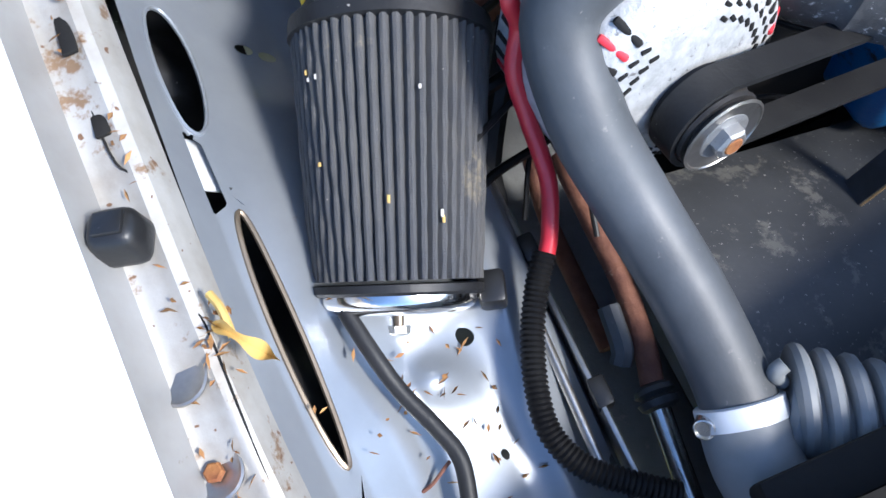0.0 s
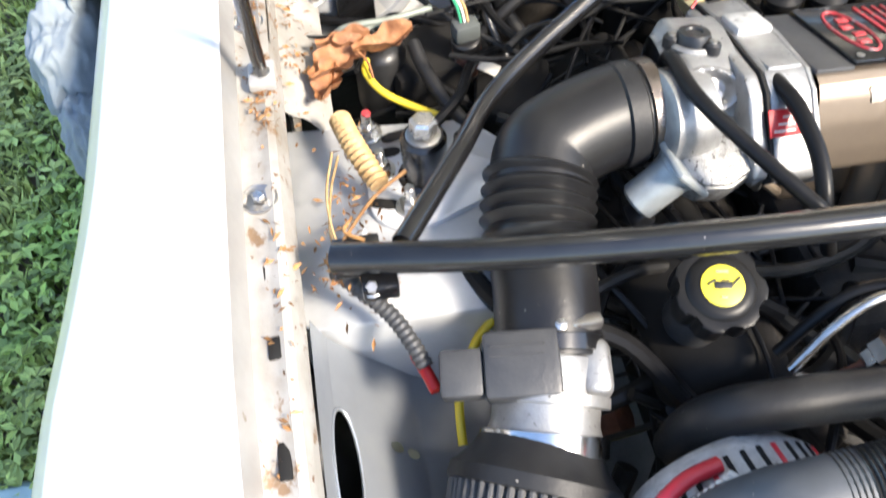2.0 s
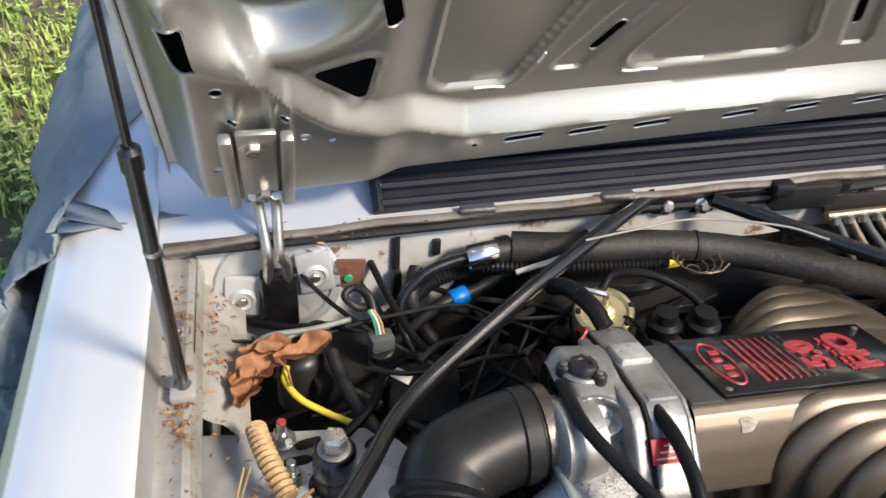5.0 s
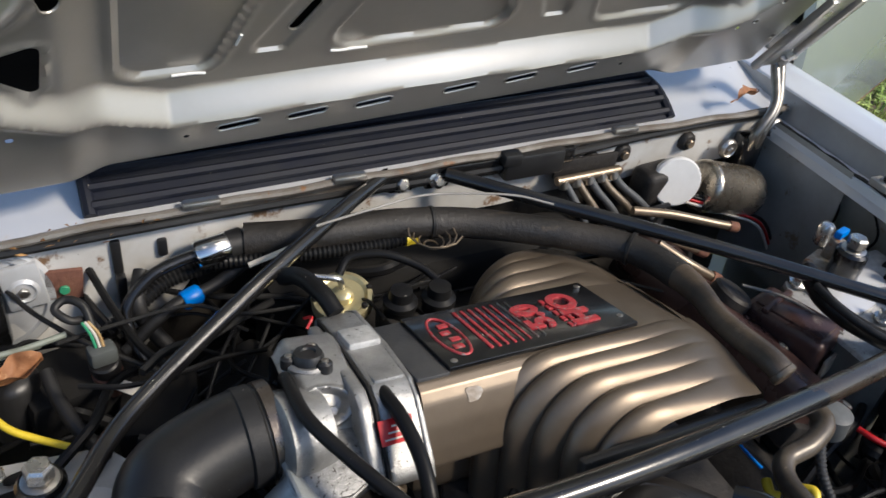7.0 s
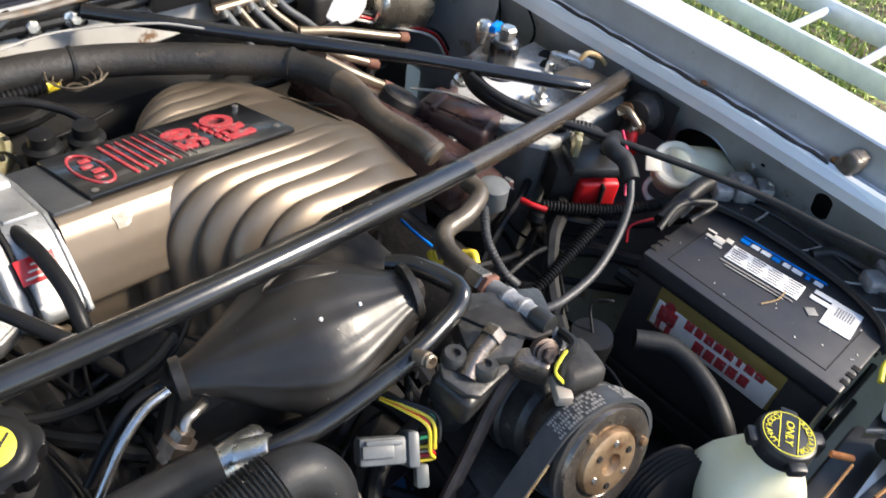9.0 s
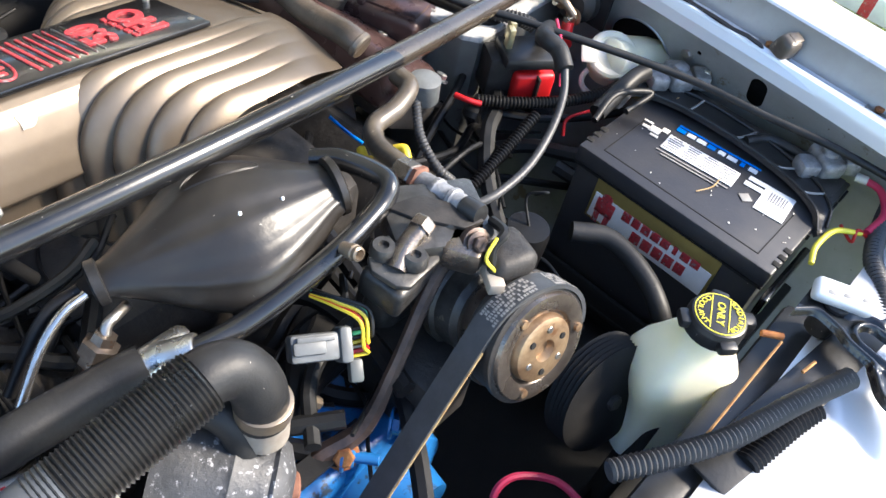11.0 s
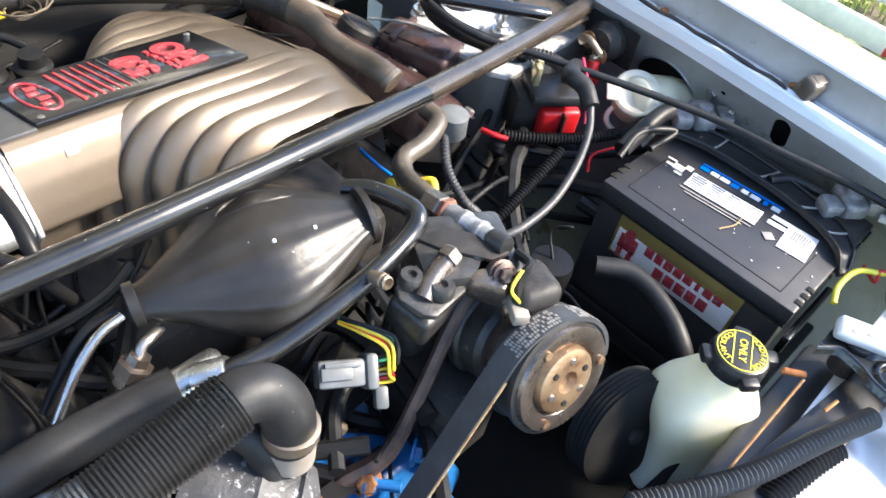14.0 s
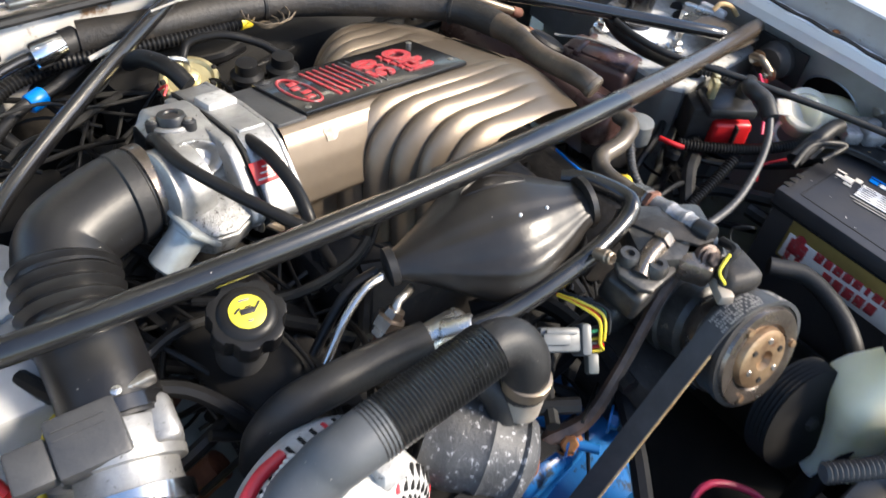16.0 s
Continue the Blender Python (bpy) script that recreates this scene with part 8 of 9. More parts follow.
    cable("yellow_clip", "yellow plastic clip round a hose", [(0.1524, -0.2386, 0.8000), (0.1446, -0.2534, 0.8000), (0.1502, -0.2594, 0.8000)], 0.0055, YELLOW, "clip", "yellow clips")
    cable("yellow_clip", "yellow plastic clip round a hose", [(0.1816, -0.2606, 0.8000), (0.1868, -0.2707, 0.8050), (0.1820, -0.2812, 0.8000)], 0.0055, YELLOW, "clip", "yellow clips")
    cable("fuel_pipe", "bent black metal pipe beside the plenum", [(0.2502, -0.1915, 0.8300), (0.2454, -0.2173, 0.8300), (0.2121, -0.2313, 0.8250), (0.1741, -0.2347, 0.8200), (0.1538, -0.2606, 0.8200), (0.1384, -0.3124, 0.8350)], 0.0115, BROWN_PAINT, "pipe")
    cable("vacuum_hose", "thin black ribbed hose dropping behind the compressor", [(0.2895, -0.1806, 0.8000), (0.2845, -0.2005, 0.7800), (0.2613, -0.2342, 0.7600), (0.2552, -0.2718, 0.7400), (0.2702, -0.2877, 0.7200)], 0.0065, GREY_PLASTIC, "hose", "vacuum hoses", 0.0012)
    cable("ac_line", "black metal line beneath the canister with a valve port", [(0.0425, -0.2754, 0.8750), (0.0576, -0.2978, 0.8820), (0.0686, -0.3328, 0.8850), (0.0667, -0.3518, 0.8850), (0.0478, -0.3606, 0.8750), (-0.0031, -0.3682, 0.8650), (-0.0588, -0.3671, 0.8500), (-0.1132, -0.3614, 0.8350), (-0.1470, -0.3541, 0.8300), (-0.1620, -0.3403, 0.8200)], 0.0105, BLACK_PAINT, "pipe")
    acl = [o for o in bpy.data.objects if o.name == "ac_line"][0]
    part("ferrule", lathe(Vector((-0.1470, -0.3541, 0.8300)), Vector((-0.1680, -0.3372, 0.8180)), [(0, 0.0125), (0.002, 0.014), (0.03, 0.014), (0.032, 0.011)], 18), ZINC, acl, "dull zinc ferrule")
    a, b = Vector((-0.0112, -0.3757, 0.8750)), Vector((-0.0117, -0.3911, 0.8820))
    part("service_port", lathe(a, b, [(0, 0.0060), (0.010, 0.0060), (0.0105, 0.0075), (0.016, 0.0075), (0.017, 0.0065), (0.021, 0.0065), (0.022, 0.0048), (0.016, 0.003), (0.016, 0.0)], 16), COPPER_TAN, acl, "small brass service valve")
    f = thing("hose_fitting", "crusted silver hose fitting with hex nut and black cap", "fitting")
    a, b = Vector((0.1158, -0.3223, 0.8550)), Vector((0.1101, -0.4297, 0.8801))
    L = (b - a).length
    part("hex_nut", lathe(a, b, [(0, 0.0125), (0.002, 0.0145), (0.022, 0.0145), (0.024, 0.0125)], 6), CLUTCH_RING, f)
    part("rust_collar", lathe(a, b, [(0.024, 0.0125), (0.026, 0.0150), (0.031, 0.0150), (0.033, 0.0125)], 6), BROWN_RUST, f)
    part("sleeve", lathe(a, b, [(0.030, 0.0105), (0.036, 0.0115), (0.048, 0.0110), (0.050, 0.0125), (0.056, 0.0125), (0.058, 0.0108), (0.072, 0.0104), (0.074, 0.0122), (0.078, 0.0122), (0.080, 0.0104), (L - 0.022, 0.0100), (L - 0.020, 0.006)], 20), LEAD, f, "corroded aluminium sleeve")
    part("cap", lathe(a, b, [(L - 0.022, 0.0085), (L - 0.020, 0.0112), (L - 0.003, 0.0112), (L, 0.0100), (L + 0.001, 0.0)], 18), BLACK_PLASTIC, f)
    pl_ = thing("wiring_plug", "grey rectangular wiring plug with coloured wires", "connector")
    c = Vector((-0.0554, -0.3852, 0.7763))
    r = basis(V(0.82, -0.5, -0.05), V(0.3, 0.6, 0.5))
    part("shell", block(c + r @ V(0.006, 0, 0), (0.046, 0.026, 0.030), r, 0.004), CONNECTOR, pl_)
    part("key_rib", block(c + r @ V(0.006, 0.008, 0.016), (0.034, 0.005, 0.005), r, 0.001), CONNECTOR, pl_)
    part("latch", block(c + r @ V(0.0, 0, 0.017), (0.03, 0.012, 0.005), r, 0.002), CONNECTOR, pl_)
    part("collar", block(c + r @ V(0.034, 0, 0), (0.012, 0.034, 0.036), r, 0.004), CONNECTOR, pl_)
    for k, m in enumerate((YELLOW, RED, COPPER_TAN, YELLOW, WIRE_BLACK, GREEN, WIRE_BLACK)):
        o = V(0.0016 * (k - 3), 0.0022 * (k % 3), 0.0016 * k)
        part("wire", tube([c + r @ V(0.040, -0.012 + 0.004 * k, 0), c + r @ V(0.056, -0.010 + 0.004 * k, 0.004), Vector((-0.0120, -0.4200, 0.7800)) + o, Vector((-0.0060, -0.4060, 0.8000)) + o, Vector((-0.0200, -0.3820, 0.8100)) + o * 0.6, Vector((-0.0300, -0.3600, 0.8100)) + o * 0.3], 0.0019, 6), m, pl_)
    part("tail_plug", block((-0.0320, -0.4270, 0.7640), (0.013, 0.022, 0.014), r, 0.003), DARK_CONNECTOR, pl_)
    cable("heater_branch", "thick black rubber hose crossing above the tower", [(0.4347, -0.0031, 0.8350), (0.4083, -0.0541, 0.8350), (0.4128, -0.0943, 0.8300), (0.4439, -0.1208, 0.8150), (0.4897, -0.1417, 0.7900), (0.5214, -0.1550, 0.7500)], 0.0125, SHINY_RUBBER, "hose")
    cable("ribbed_hose", "black ribbed hose beneath the tower brace", [(0.4836, -0.1330, 0.8000), (0.4967, -0.1562, 0.8000), (0.5129, -0.1779, 0.8000), (0.5307, -0.1936, 0.7900)], 0.0105, GREY_PLASTIC, "hose", "", 0.0022)
    tc = thing("tower_connector", "small fittings and blue clip beside the strut stud", "connector")
    part("blue_clip", block((0.5407, 0.0372, 0.8450), (0.030, 0.012, 0.012), Euler((0, 0.1, 0.3)).to_matrix(), 0.003), BLUE_CLIP, tc, "bright blue plastic clip")
    part("zinc_cap", lathe(Vector((0.5568, 0.0712, 0.8000)), Vector((0.5568, 0.0712, 0.8000)) + V(0, 0, 1), [(0, 0.012), (0.03, 0.012), (0.034, 0.009), (0.036, 0.0)], 16), ZINC, tc)
    part("fitting", block((0.5403, 0.0359, 0.8150), (0.022, 0.026, 0.040), Euler((0.1, 0, 0.4)).to_matrix(), 0.006), CRUSTED, tc, "crusted pale fitting")
    part("base", block((0.5249, 0.0322, 0.7950), (0.05, 0.045, 0.016), Euler((0, 0, 0.3)).to_matrix(), 0.005), CRUSTED, tc)
    tp = thing("tower_plate", "bright jagged mount plate bolted on the strut tower", "plate")
    for k, (q, sz, tn) in enumerate((((0.6154, -0.0515, 0.8030), (0.016, 0.05, 0.036), 0.5), ((0.6278, -0.0695, 0.8060), (0.014, 0.045, 0.040), 0.2))):
        part("ear", block(q, sz, Euler((0, 0.1, tn)).to_matrix(), 0.004), (ZINC, TOWER_LIGHT)[k], tp)
    part("hole", lathe(Vector((0.6349, -0.0005, 0.7865)), Vector((0.2953, -0.1955, 1.0000)), [(0, 0.011), (0.001, 0.010), (0.001, 0.0)], 16), DARK, tp)
    part("hole", lathe(Vector((0.6120, -0.0247, 0.7865)), Vector((0.2796, -0.2122, 1.0000)), [(0, 0.013), (0.001, 0.012), (0.001, 0.0)], 16), DARK, tp)
    part("wire", tube([(0.6093, -0.0794, 0.8300), (0.6204, -0.0838, 0.8400), (0.6369, -0.0941, 0.8350), (0.6511, -0.1009, 0.8200)], 0.004, 8), CATERPILLAR, tp, "tan wire loop")
    bt = thing("vapour_canister", "small dark canister below the battery lead", "sensor")
    c = Vector((0.2854, -0.3995, 0.7200))
    part("can", lathe(c - V(0, 0, 0.07), c, [(0, 0.02), (0.01, 0.026), (0.06, 0.028), (0.07, 0.026), (0.072, 0.0)], 24), SHINY_RUBBER, bt)
    part("wire", tube([c, c + V(0.01, 0.02, 0.03), c + V(0.02, 0.0, 0.045), c + V(0.03, 0.02, 0.02)], 0.0018, 6), WIRE_BLACK, bt)


cables_right()


def timing_cover():
    t = thing("timing_cover", "blue-painted timing cover and water pump", "engine cover")
    part("cover", block((-0.045, -0.40, 0.57), (0.16, 0.12, 0.14), None, 0.02, seg=3), BLUE, t)
    part("pump", lathe((0.0, -0.45, 0.55), (0.0, -0.6, 0.55), [(0, 0.08), (0.03, 0.075), (0.04, 0.05), (0.07, 0.045), (0.072, 0.0)], 32), BLUE, t)
    part("outlet", rod((-0.0659, -0.3701, 0.6400), (-0.0566, -0.4016, 0.6600), 0.03), BLUE, t)
    for p in ((-0.0557, -0.4478, 0.6600), (-0.0002, -0.4571, 0.6700), (-0.0528, -0.3793, 0.6600)):
        p = Vector(p)
        part("stud", rod(p, p + V(0.02, -0.03, 0.006), 0.006, 12), BLUE, t, "blue-painted stud")
        bolt(p, (0.5, -0.8, 0.1), 0.011, 0.012, BLUE, t, washer=True)
    part("lever", tube([(-0.0747, -0.3823, 0.7100), (-0.0679, -0.3920, 0.7150), (-0.0523, -0.4046, 0.7000)], 0.007, 8), COPPER_TAN, t)


timing_cover()


def engine_mass():
    t = thing("engine_block", "grimy engine block, heads and lower intake, blackened for shade", "engine")
    part("lower_intake", block((0.0, 0.0, 0.665), (0.36, 0.46, 0.13), None, 0.02), CAST_DARK, t)
    # Filler masses; the bay's deep shade is put into their near-black colour.
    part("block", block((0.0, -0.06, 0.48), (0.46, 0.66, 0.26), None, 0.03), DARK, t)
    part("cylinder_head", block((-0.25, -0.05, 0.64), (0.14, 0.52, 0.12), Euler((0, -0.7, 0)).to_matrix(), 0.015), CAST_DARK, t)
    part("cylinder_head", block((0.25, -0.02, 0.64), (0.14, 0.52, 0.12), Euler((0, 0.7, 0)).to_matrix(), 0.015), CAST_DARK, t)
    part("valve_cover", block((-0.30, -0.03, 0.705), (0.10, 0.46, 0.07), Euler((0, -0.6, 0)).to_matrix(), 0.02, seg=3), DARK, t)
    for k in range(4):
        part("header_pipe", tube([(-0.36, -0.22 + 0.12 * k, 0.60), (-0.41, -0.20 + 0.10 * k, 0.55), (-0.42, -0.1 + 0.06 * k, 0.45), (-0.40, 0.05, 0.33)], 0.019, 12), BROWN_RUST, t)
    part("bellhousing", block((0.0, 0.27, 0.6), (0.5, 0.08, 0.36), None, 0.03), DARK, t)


engine_mass()



# ---- passenger side clutter ----
def hose(name, label, pts, r, m, cat="hose", group="", ribs=0.0, pitch=0.006):
    t = thing(name, label, cat, group)
    part("tube", corrugated(pts, r, pitch, ribs, 14) if ribs else tube(pts, r, 12, 8), m, t)
    return t


def left_front_cables():
    c = hose("alternator_cable", "red battery cable running into black corrugated loom", [(-0.3604, -0.3518, 0.8000), (-0.3893, -0.3593, 0.8000), (-0.4143, -0.3742, 0.7900), (-0.4128, -0.3810, 0.7650), (-0.4240, -0.3943, 0.7400), (-0.4247, -0.4161, 0.7100), (-0.4262, -0.4498, 0.6800), (-0.4380, -0.4772, 0.6600), (-0.4480, -0.4920, 0.6500)], 0.0064, RED_CABLE, "cable")
    part("loom", corrugated([(-0.4475, -0.4884, 0.6520), (-0.4624, -0.5072, 0.6450), (-0.4800, -0.5377, 0.6400), (-0.4930, -0.5730, 0.6350), (-0.4965, -0.6034, 0.6300), (-0.4850, -0.6312, 0.6250), (-0.4620, -0.6514, 0.6200), (-0.4334, -0.6724, 0.6150)], 0.0095, 0.0040, 0.0016, 14), SHINY_RUBBER, c, "black corrugated loom")
    for k in range(9):
        p = Vector((-0.4056, -0.3835, 0.8050)).lerp(Vector((-0.3664, -0.3677, 0.8150)), k / 8)
        part("cable_tie_rib", block(p + V(0.008, -0.004, 0.004), (0.005, 0.018, 0.01), Euler((0, 0, 0.8)).to_matrix(), 0.002), WIRE_WHITE, c)
    hose("vent_hose", "black rubber hose lying on the apron below the filter", [(-0.5903, -0.4850, 0.6950), (-0.5843, -0.5171, 0.6850), (-0.5776, -0.5445, 0.6720), (-0.5654, -0.5741, 0.6600), (-0.5589, -0.5984, 0.6520), (-0.5656, -0.6293, 0.6450)], 0.0060, RUBBER)
    r = hose("rusty_pipe", "rusted brown steel pipe low beside the frame", [(-0.3997, -0.3441, 0.5200), (-0.4094, -0.4040, 0.5000), (-0.4125, -0.4786, 0.5000), (-0.4137, -0.5379, 0.5000)], 0.0085, BROWN_RUST, "pipe", "rusty pipes")
    r = hose("rusty_pipe", "rusted brown steering shaft with grey boot", [(-0.3848, -0.3794, 0.5600), (-0.3871, -0.4466, 0.5600), (-0.3893, -0.5091, 0.5600), (-0.3974, -0.5603, 0.5600), (-0.4059, -0.5901, 0.5600)], 0.0095, BROWN_RUST, "pipe", "rusty pipes")
    q = Vector((-0.4067, -0.5898, 0.5600))
    part("collar", lathe(q, Vector((-0.4081, -0.6053, 0.5600)), [(0, 0.011), (0.003, 0.0155), (0.007, 0.0165), (0.010, 0.0115), (0.013, 0.0165), (0.018, 0.0145), (0.02, 0.010)], 20), GREY_PLASTIC, r)
    part("tie_rod", tube([q, (-0.4111, -0.6235, 0.5550), (-0.4170, -0.6722, 0.5500), (-0.4200, -0.7100, 0.5450)], 0.0090, 14), SATIN_TUBE, r, "cadmium-grey rod end")
    part("shield", tube([(-0.4100, -0.5222, 0.5700), (-0.4144, -0.5554, 0.5650), (-0.4208, -0.5660, 0.5600)], 0.009, 8), PIPE_GREY, r)
    hose("brake_pipe", "thin grey brake pipe along the apron flange", [(-0.4665, -0.3961, 0.6200), (-0.4679, -0.4678, 0.6100), (-0.4697, -0.5535, 0.6000), (-0.4712, -0.6330, 0.5900)], 0.004, STEEL, "pipe")
    b = thing("filter_bracket", "black square rubber stop beside the filter", "bracket")
    part("block", block((-0.4925, -0.4975, 0.6500), (0.02, 0.026, 0.022), Euler((0, 0, -0.3)).to_matrix(), 0.004), BLACK_PLASTIC, b)
    w = hose("sensor_wire", "grey corrugated wire with red sleeve running to the meter", [(-0.6211, -0.1446, 0.8300), (-0.6009, -0.1561, 0.8100), (-0.5806, -0.1739, 0.7950), (-0.5678, -0.1956, 0.7850), (-0.5580, -0.2188, 0.7750)], 0.0078, GREY_PLASTIC, "wire", "", 0.0014)
    part("red_sleeve", tube([(-0.5651, -0.2047, 0.7750), (-0.5578, -0.2240, 0.7720), (-0.5532, -0.2387, 0.7700)], 0.0055, 10), RED, w, "red sleeve")
    hose("yellow_dipstick", "yellow plastic tube beside the meter", [(-0.4877, -0.1622, 0.7400), (-0.5047, -0.1736, 0.7300), (-0.5198, -0.1939, 0.7200)], 0.0045, YELLOW, "tube", "yellow tubes")
    hose("yellow_dipstick", "yellow plastic tube behind the filter", [(-0.5297, -0.2087, 0.7000), (-0.5325, -0.2289, 0.6900), (-0.5342, -0.2522, 0.6800)], 0.0045, YELLOW, "tube", "yellow tubes")
    fp = thing("fan_motor", "black rubber-lined blade shape low at the front", "fan")
    part("blade", prism([(0, 0), (0.16, 0.05), (0.22, 0.16), (0.10, 0.20), (0.02, 0.09)], Vector((-0.2369, -0.5565, 0.4500)), basis(V(1, -0.3, 0), V(0.3, 1, 0)), 0.012, 0.004), RUBBER, fp)
    part("blade", prism([(0, 0), (0.2, -0.02), (0.26, 0.06), (0.07, 0.10)], Vector((-0.2551, -0.4319, 0.4000)), basis(V(1, 0.1, 0), V(0, 1, 0)), 0.012, 0.004), RUBBER, fp)


left_front_cables()


def left_rear():
    l = thing("dead_leaf", "large curled dry brown leaf wedged behind the strut tower", "leaf")
    c = Vector((-0.5804, 0.1513, 0.8000))

    def leafy(cx, ang, L, Wd):
        d, s = V(math.cos(ang), math.sin(ang), 0), V(-math.sin(ang), math.cos(ang), 0)

        def f(a, b):
            w = math.sin(math.pi * min(1, a * 0.93 + 0.05)) ** 0.8 * Wd * (1 + 0.30 * math.sin(a * 16 + cx.x * 40) * (0.4 + 0.6 * a))
            x, y = (a - 0.5) * L, (b - 0.5) * w
            return cx + d * x + s * y + V(0, 0, 0.009 * abs(2 * b - 1) ** 1.5 + 0.006 * math.sin(a * 6 + b * 3) + 0.0010 * math.sin(a * 25 + b * 5) * math.sin(b * 13) - 0.004 * math.exp(-((b - 0.5) / 0.06) ** 2) + 0.004 * noise.noise(V(a * 5, b * 3, cx.x * 30)))
        return sheet(f, 40, 22)
    part("blade", leafy(Vector((-0.592, 0.146, 0.800)), 0.75, 0.080, 0.046), LEAF, l)
    part("lobe", leafy(Vector((-0.541, 0.160, 0.806)), 0.35, 0.072, 0.030), LEAF, l)
    part("lobe", leafy(Vector((-0.606, 0.118, 0.795)), 1.25, 0.060, 0.030), LEAF, l)
    part("lobe", leafy(Vector((-0.583, 0.172, 0.803)), 0.15, 0.060, 0.026), LEAF, l)
    part("stalk", tube([(-0.570, 0.152, 0.806), (-0.561, 0.137, 0.802), (-0.558, 0.120, 0.794)], 0.0016, 6), LEAF, l)
    hose("grey_tube", "pale green-grey tubes running to the firewall corner", [(-0.5928, 0.1905, 0.8000), (-0.5751, 0.1889, 0.8100), (-0.5277, 0.1922, 0.8100), (-0.4813, 0.2022, 0.8100)], 0.0036, TUBE_GREEN, "tube", "grey tubes")
    hose("grey_tube", "pale green-grey tubes running to the firewall corner", [(-0.5731, 0.1842, 0.8000), (-0.5504, 0.1901, 0.8050), (-0.5081, 0.1984, 0.8050)], 0.0030, TUBE_GREEN, "tube", "grey tubes")
    hose("dipstick_tube", "bright yellow tube curving beside the strut tower", [(-0.5616, 0.1535, 0.7900), (-0.5650, 0.1345, 0.7900), (-0.5506, 0.1129, 0.7800), (-0.5250, 0.0979, 0.7700), (-0.4918, 0.0776, 0.7650)], 0.0040, YELLOW, "tube", "yellow tubes")
    hose("vacuum_hose", "black vacuum hose dropping beside the yellow tube", [(-0.5080, 0.1717, 0.7900), (-0.5016, 0.1434, 0.7800), (-0.4876, 0.1017, 0.7700), (-0.4573, 0.0514, 0.7500)], 0.008, RUBBER, "hose", "vacuum hoses")
    hose("wire_loop", "taped black wire looping up to a grey plug", [(-0.4499, 0.1907, 0.7900), (-0.4577, 0.2040, 0.8200), (-0.4744, 0.2003, 0.8300), (-0.4872, 0.2111, 0.8400), (-0.4751, 0.2188, 0.8450), (-0.4587, 0.2085, 0.8400), (-0.4532, 0.1879, 0.8200)], 0.0048, WIRE_BLACK, "wire")
    s = thing("pressure_sensor", "grey connector on a brown sensor base", "sensor")
    a = Vector((-0.4493, 0.1698, 0.8000))
    part("connector", block(a, (0.030, 0.022, 0.022), Euler((0, 0, 0.2)).to_matrix(), 0.005), DARK_CONNECTOR, s)
    part("collar", rod(a - V(-0.002, -0.004, 0.028), a - V(0, 0, 0.01), 0.0165), BLACK_PLASTIC, s)
    part("base", rod(a - V(-0.004, -0.008, 0.062), a - V(-0.002, -0.004, 0.030), 0.017), BROWN_RUST, s, "brown sensor base")
    part("tag", block((-0.4283, 0.1430, 0.7650), (0.024, 0.014, 0.002), Euler((0.3, 0.2, -0.6)).to_matrix(), 0.0004), WIRE_WHITE, s, "small white tag")
    for k, m in enumerate((GREEN, WIRE_WHITE, CATERPILLAR)):
        part("wire", tube([a + V(-0.005 + 0.004 * k, 0, 0.010), a + V(-0.008 + 0.004 * k, 0.006, 0.026), a + V(-0.014 + 0.003 * k, 0.012, 0.040)], 0.0016, 6), m, s)
    b = thing("blue_clip", "bright blue plastic clip on a black hose", "clip")
    c = Vector((-0.3383, 0.2404, 0.7940))
    d = V(0.9, 0.3, 0.1).normalized()
    part("clip", lathe(c - d * 0.012, c + d, [(0, 0.011), (0.002, 0.0125), (0.022, 0.0125), (0.024, 0.011)], 16), BLUE_CLIP, b)
    part("hose", tube([c - d * 0.09 - V(0, 0, 0.03), c - d * 0.03, c + d * 0.03, c + d * 0.10 + V(0, 0, 0.012), c + d * 0.2 + V(0, -0.01, 0.02)], 0.008, 10), RUBBER, b)
    hose("heater_tube", "black bent hose behind the diagonal brace", [(-0.3876, 0.2754, 0.8200), (-0.3999, 0.2449, 0.8000), (-0.3926, 0.2348, 0.7700), (-0.3739, 0.2216, 0.7400)], 0.010, RUBBER, "hose", "vacuum hoses")
    f = thing("firewall_bracket", "black bracket and clips on the firewall", "bracket")
    for p, h in (((-0.4112, 0.3000, 0.8314), 0.05), ((-0.4105, 0.2900, 0.7835), 0.05), ((-0.3577, 0.3000, 0.8344), 0.025)):
        part("clip", block(p, (0.012, 0.014, h), None, 0.003), BLACK_PLASTIC, f)
    rp = thing("rust_plate", "rusty bracket plate with a green screw", "bracket")
    part("plate", block((-0.4736, 0.2910, 0.8095), (0.042, 0.006, 0.042), Euler((0, 0.1, 0)).to_matrix(), 0.001), BROWN_RUST, rp)
    p = Vector((-0.4741, 0.2880, 0.8045))
    part("screw", rod(p, p - V(0, 0.004, 0), 0.006), GREEN, rp)
    lm = thing("ribbed_loom", "sun-bleached tan ribbed loom lying on the strut tower", "loom")
    part("sleeve", corrugated([(-0.5994, 0.0617, 0.8000), (-0.5922, 0.0275, 0.8050), (-0.5821, -0.0050, 0.8050), (-0.5708, -0.0324, 0.8000)], 0.0118, 0.0075, 0.0032, 12), CATERPILLAR, lm)
    # corrugated looms and hoses behind the plenum
    hose("wiring_loom", "black corrugated loom behind the plenum", [(-0.4388, 0.2234, 0.7800), (-0.4025, 0.2462, 0.7900), (-0.3569, 0.2742, 0.8000), (-0.2857, 0.2796, 0.8100)], 0.0105, SHINY_RUBBER, "loom", "wiring looms", 0.0018)
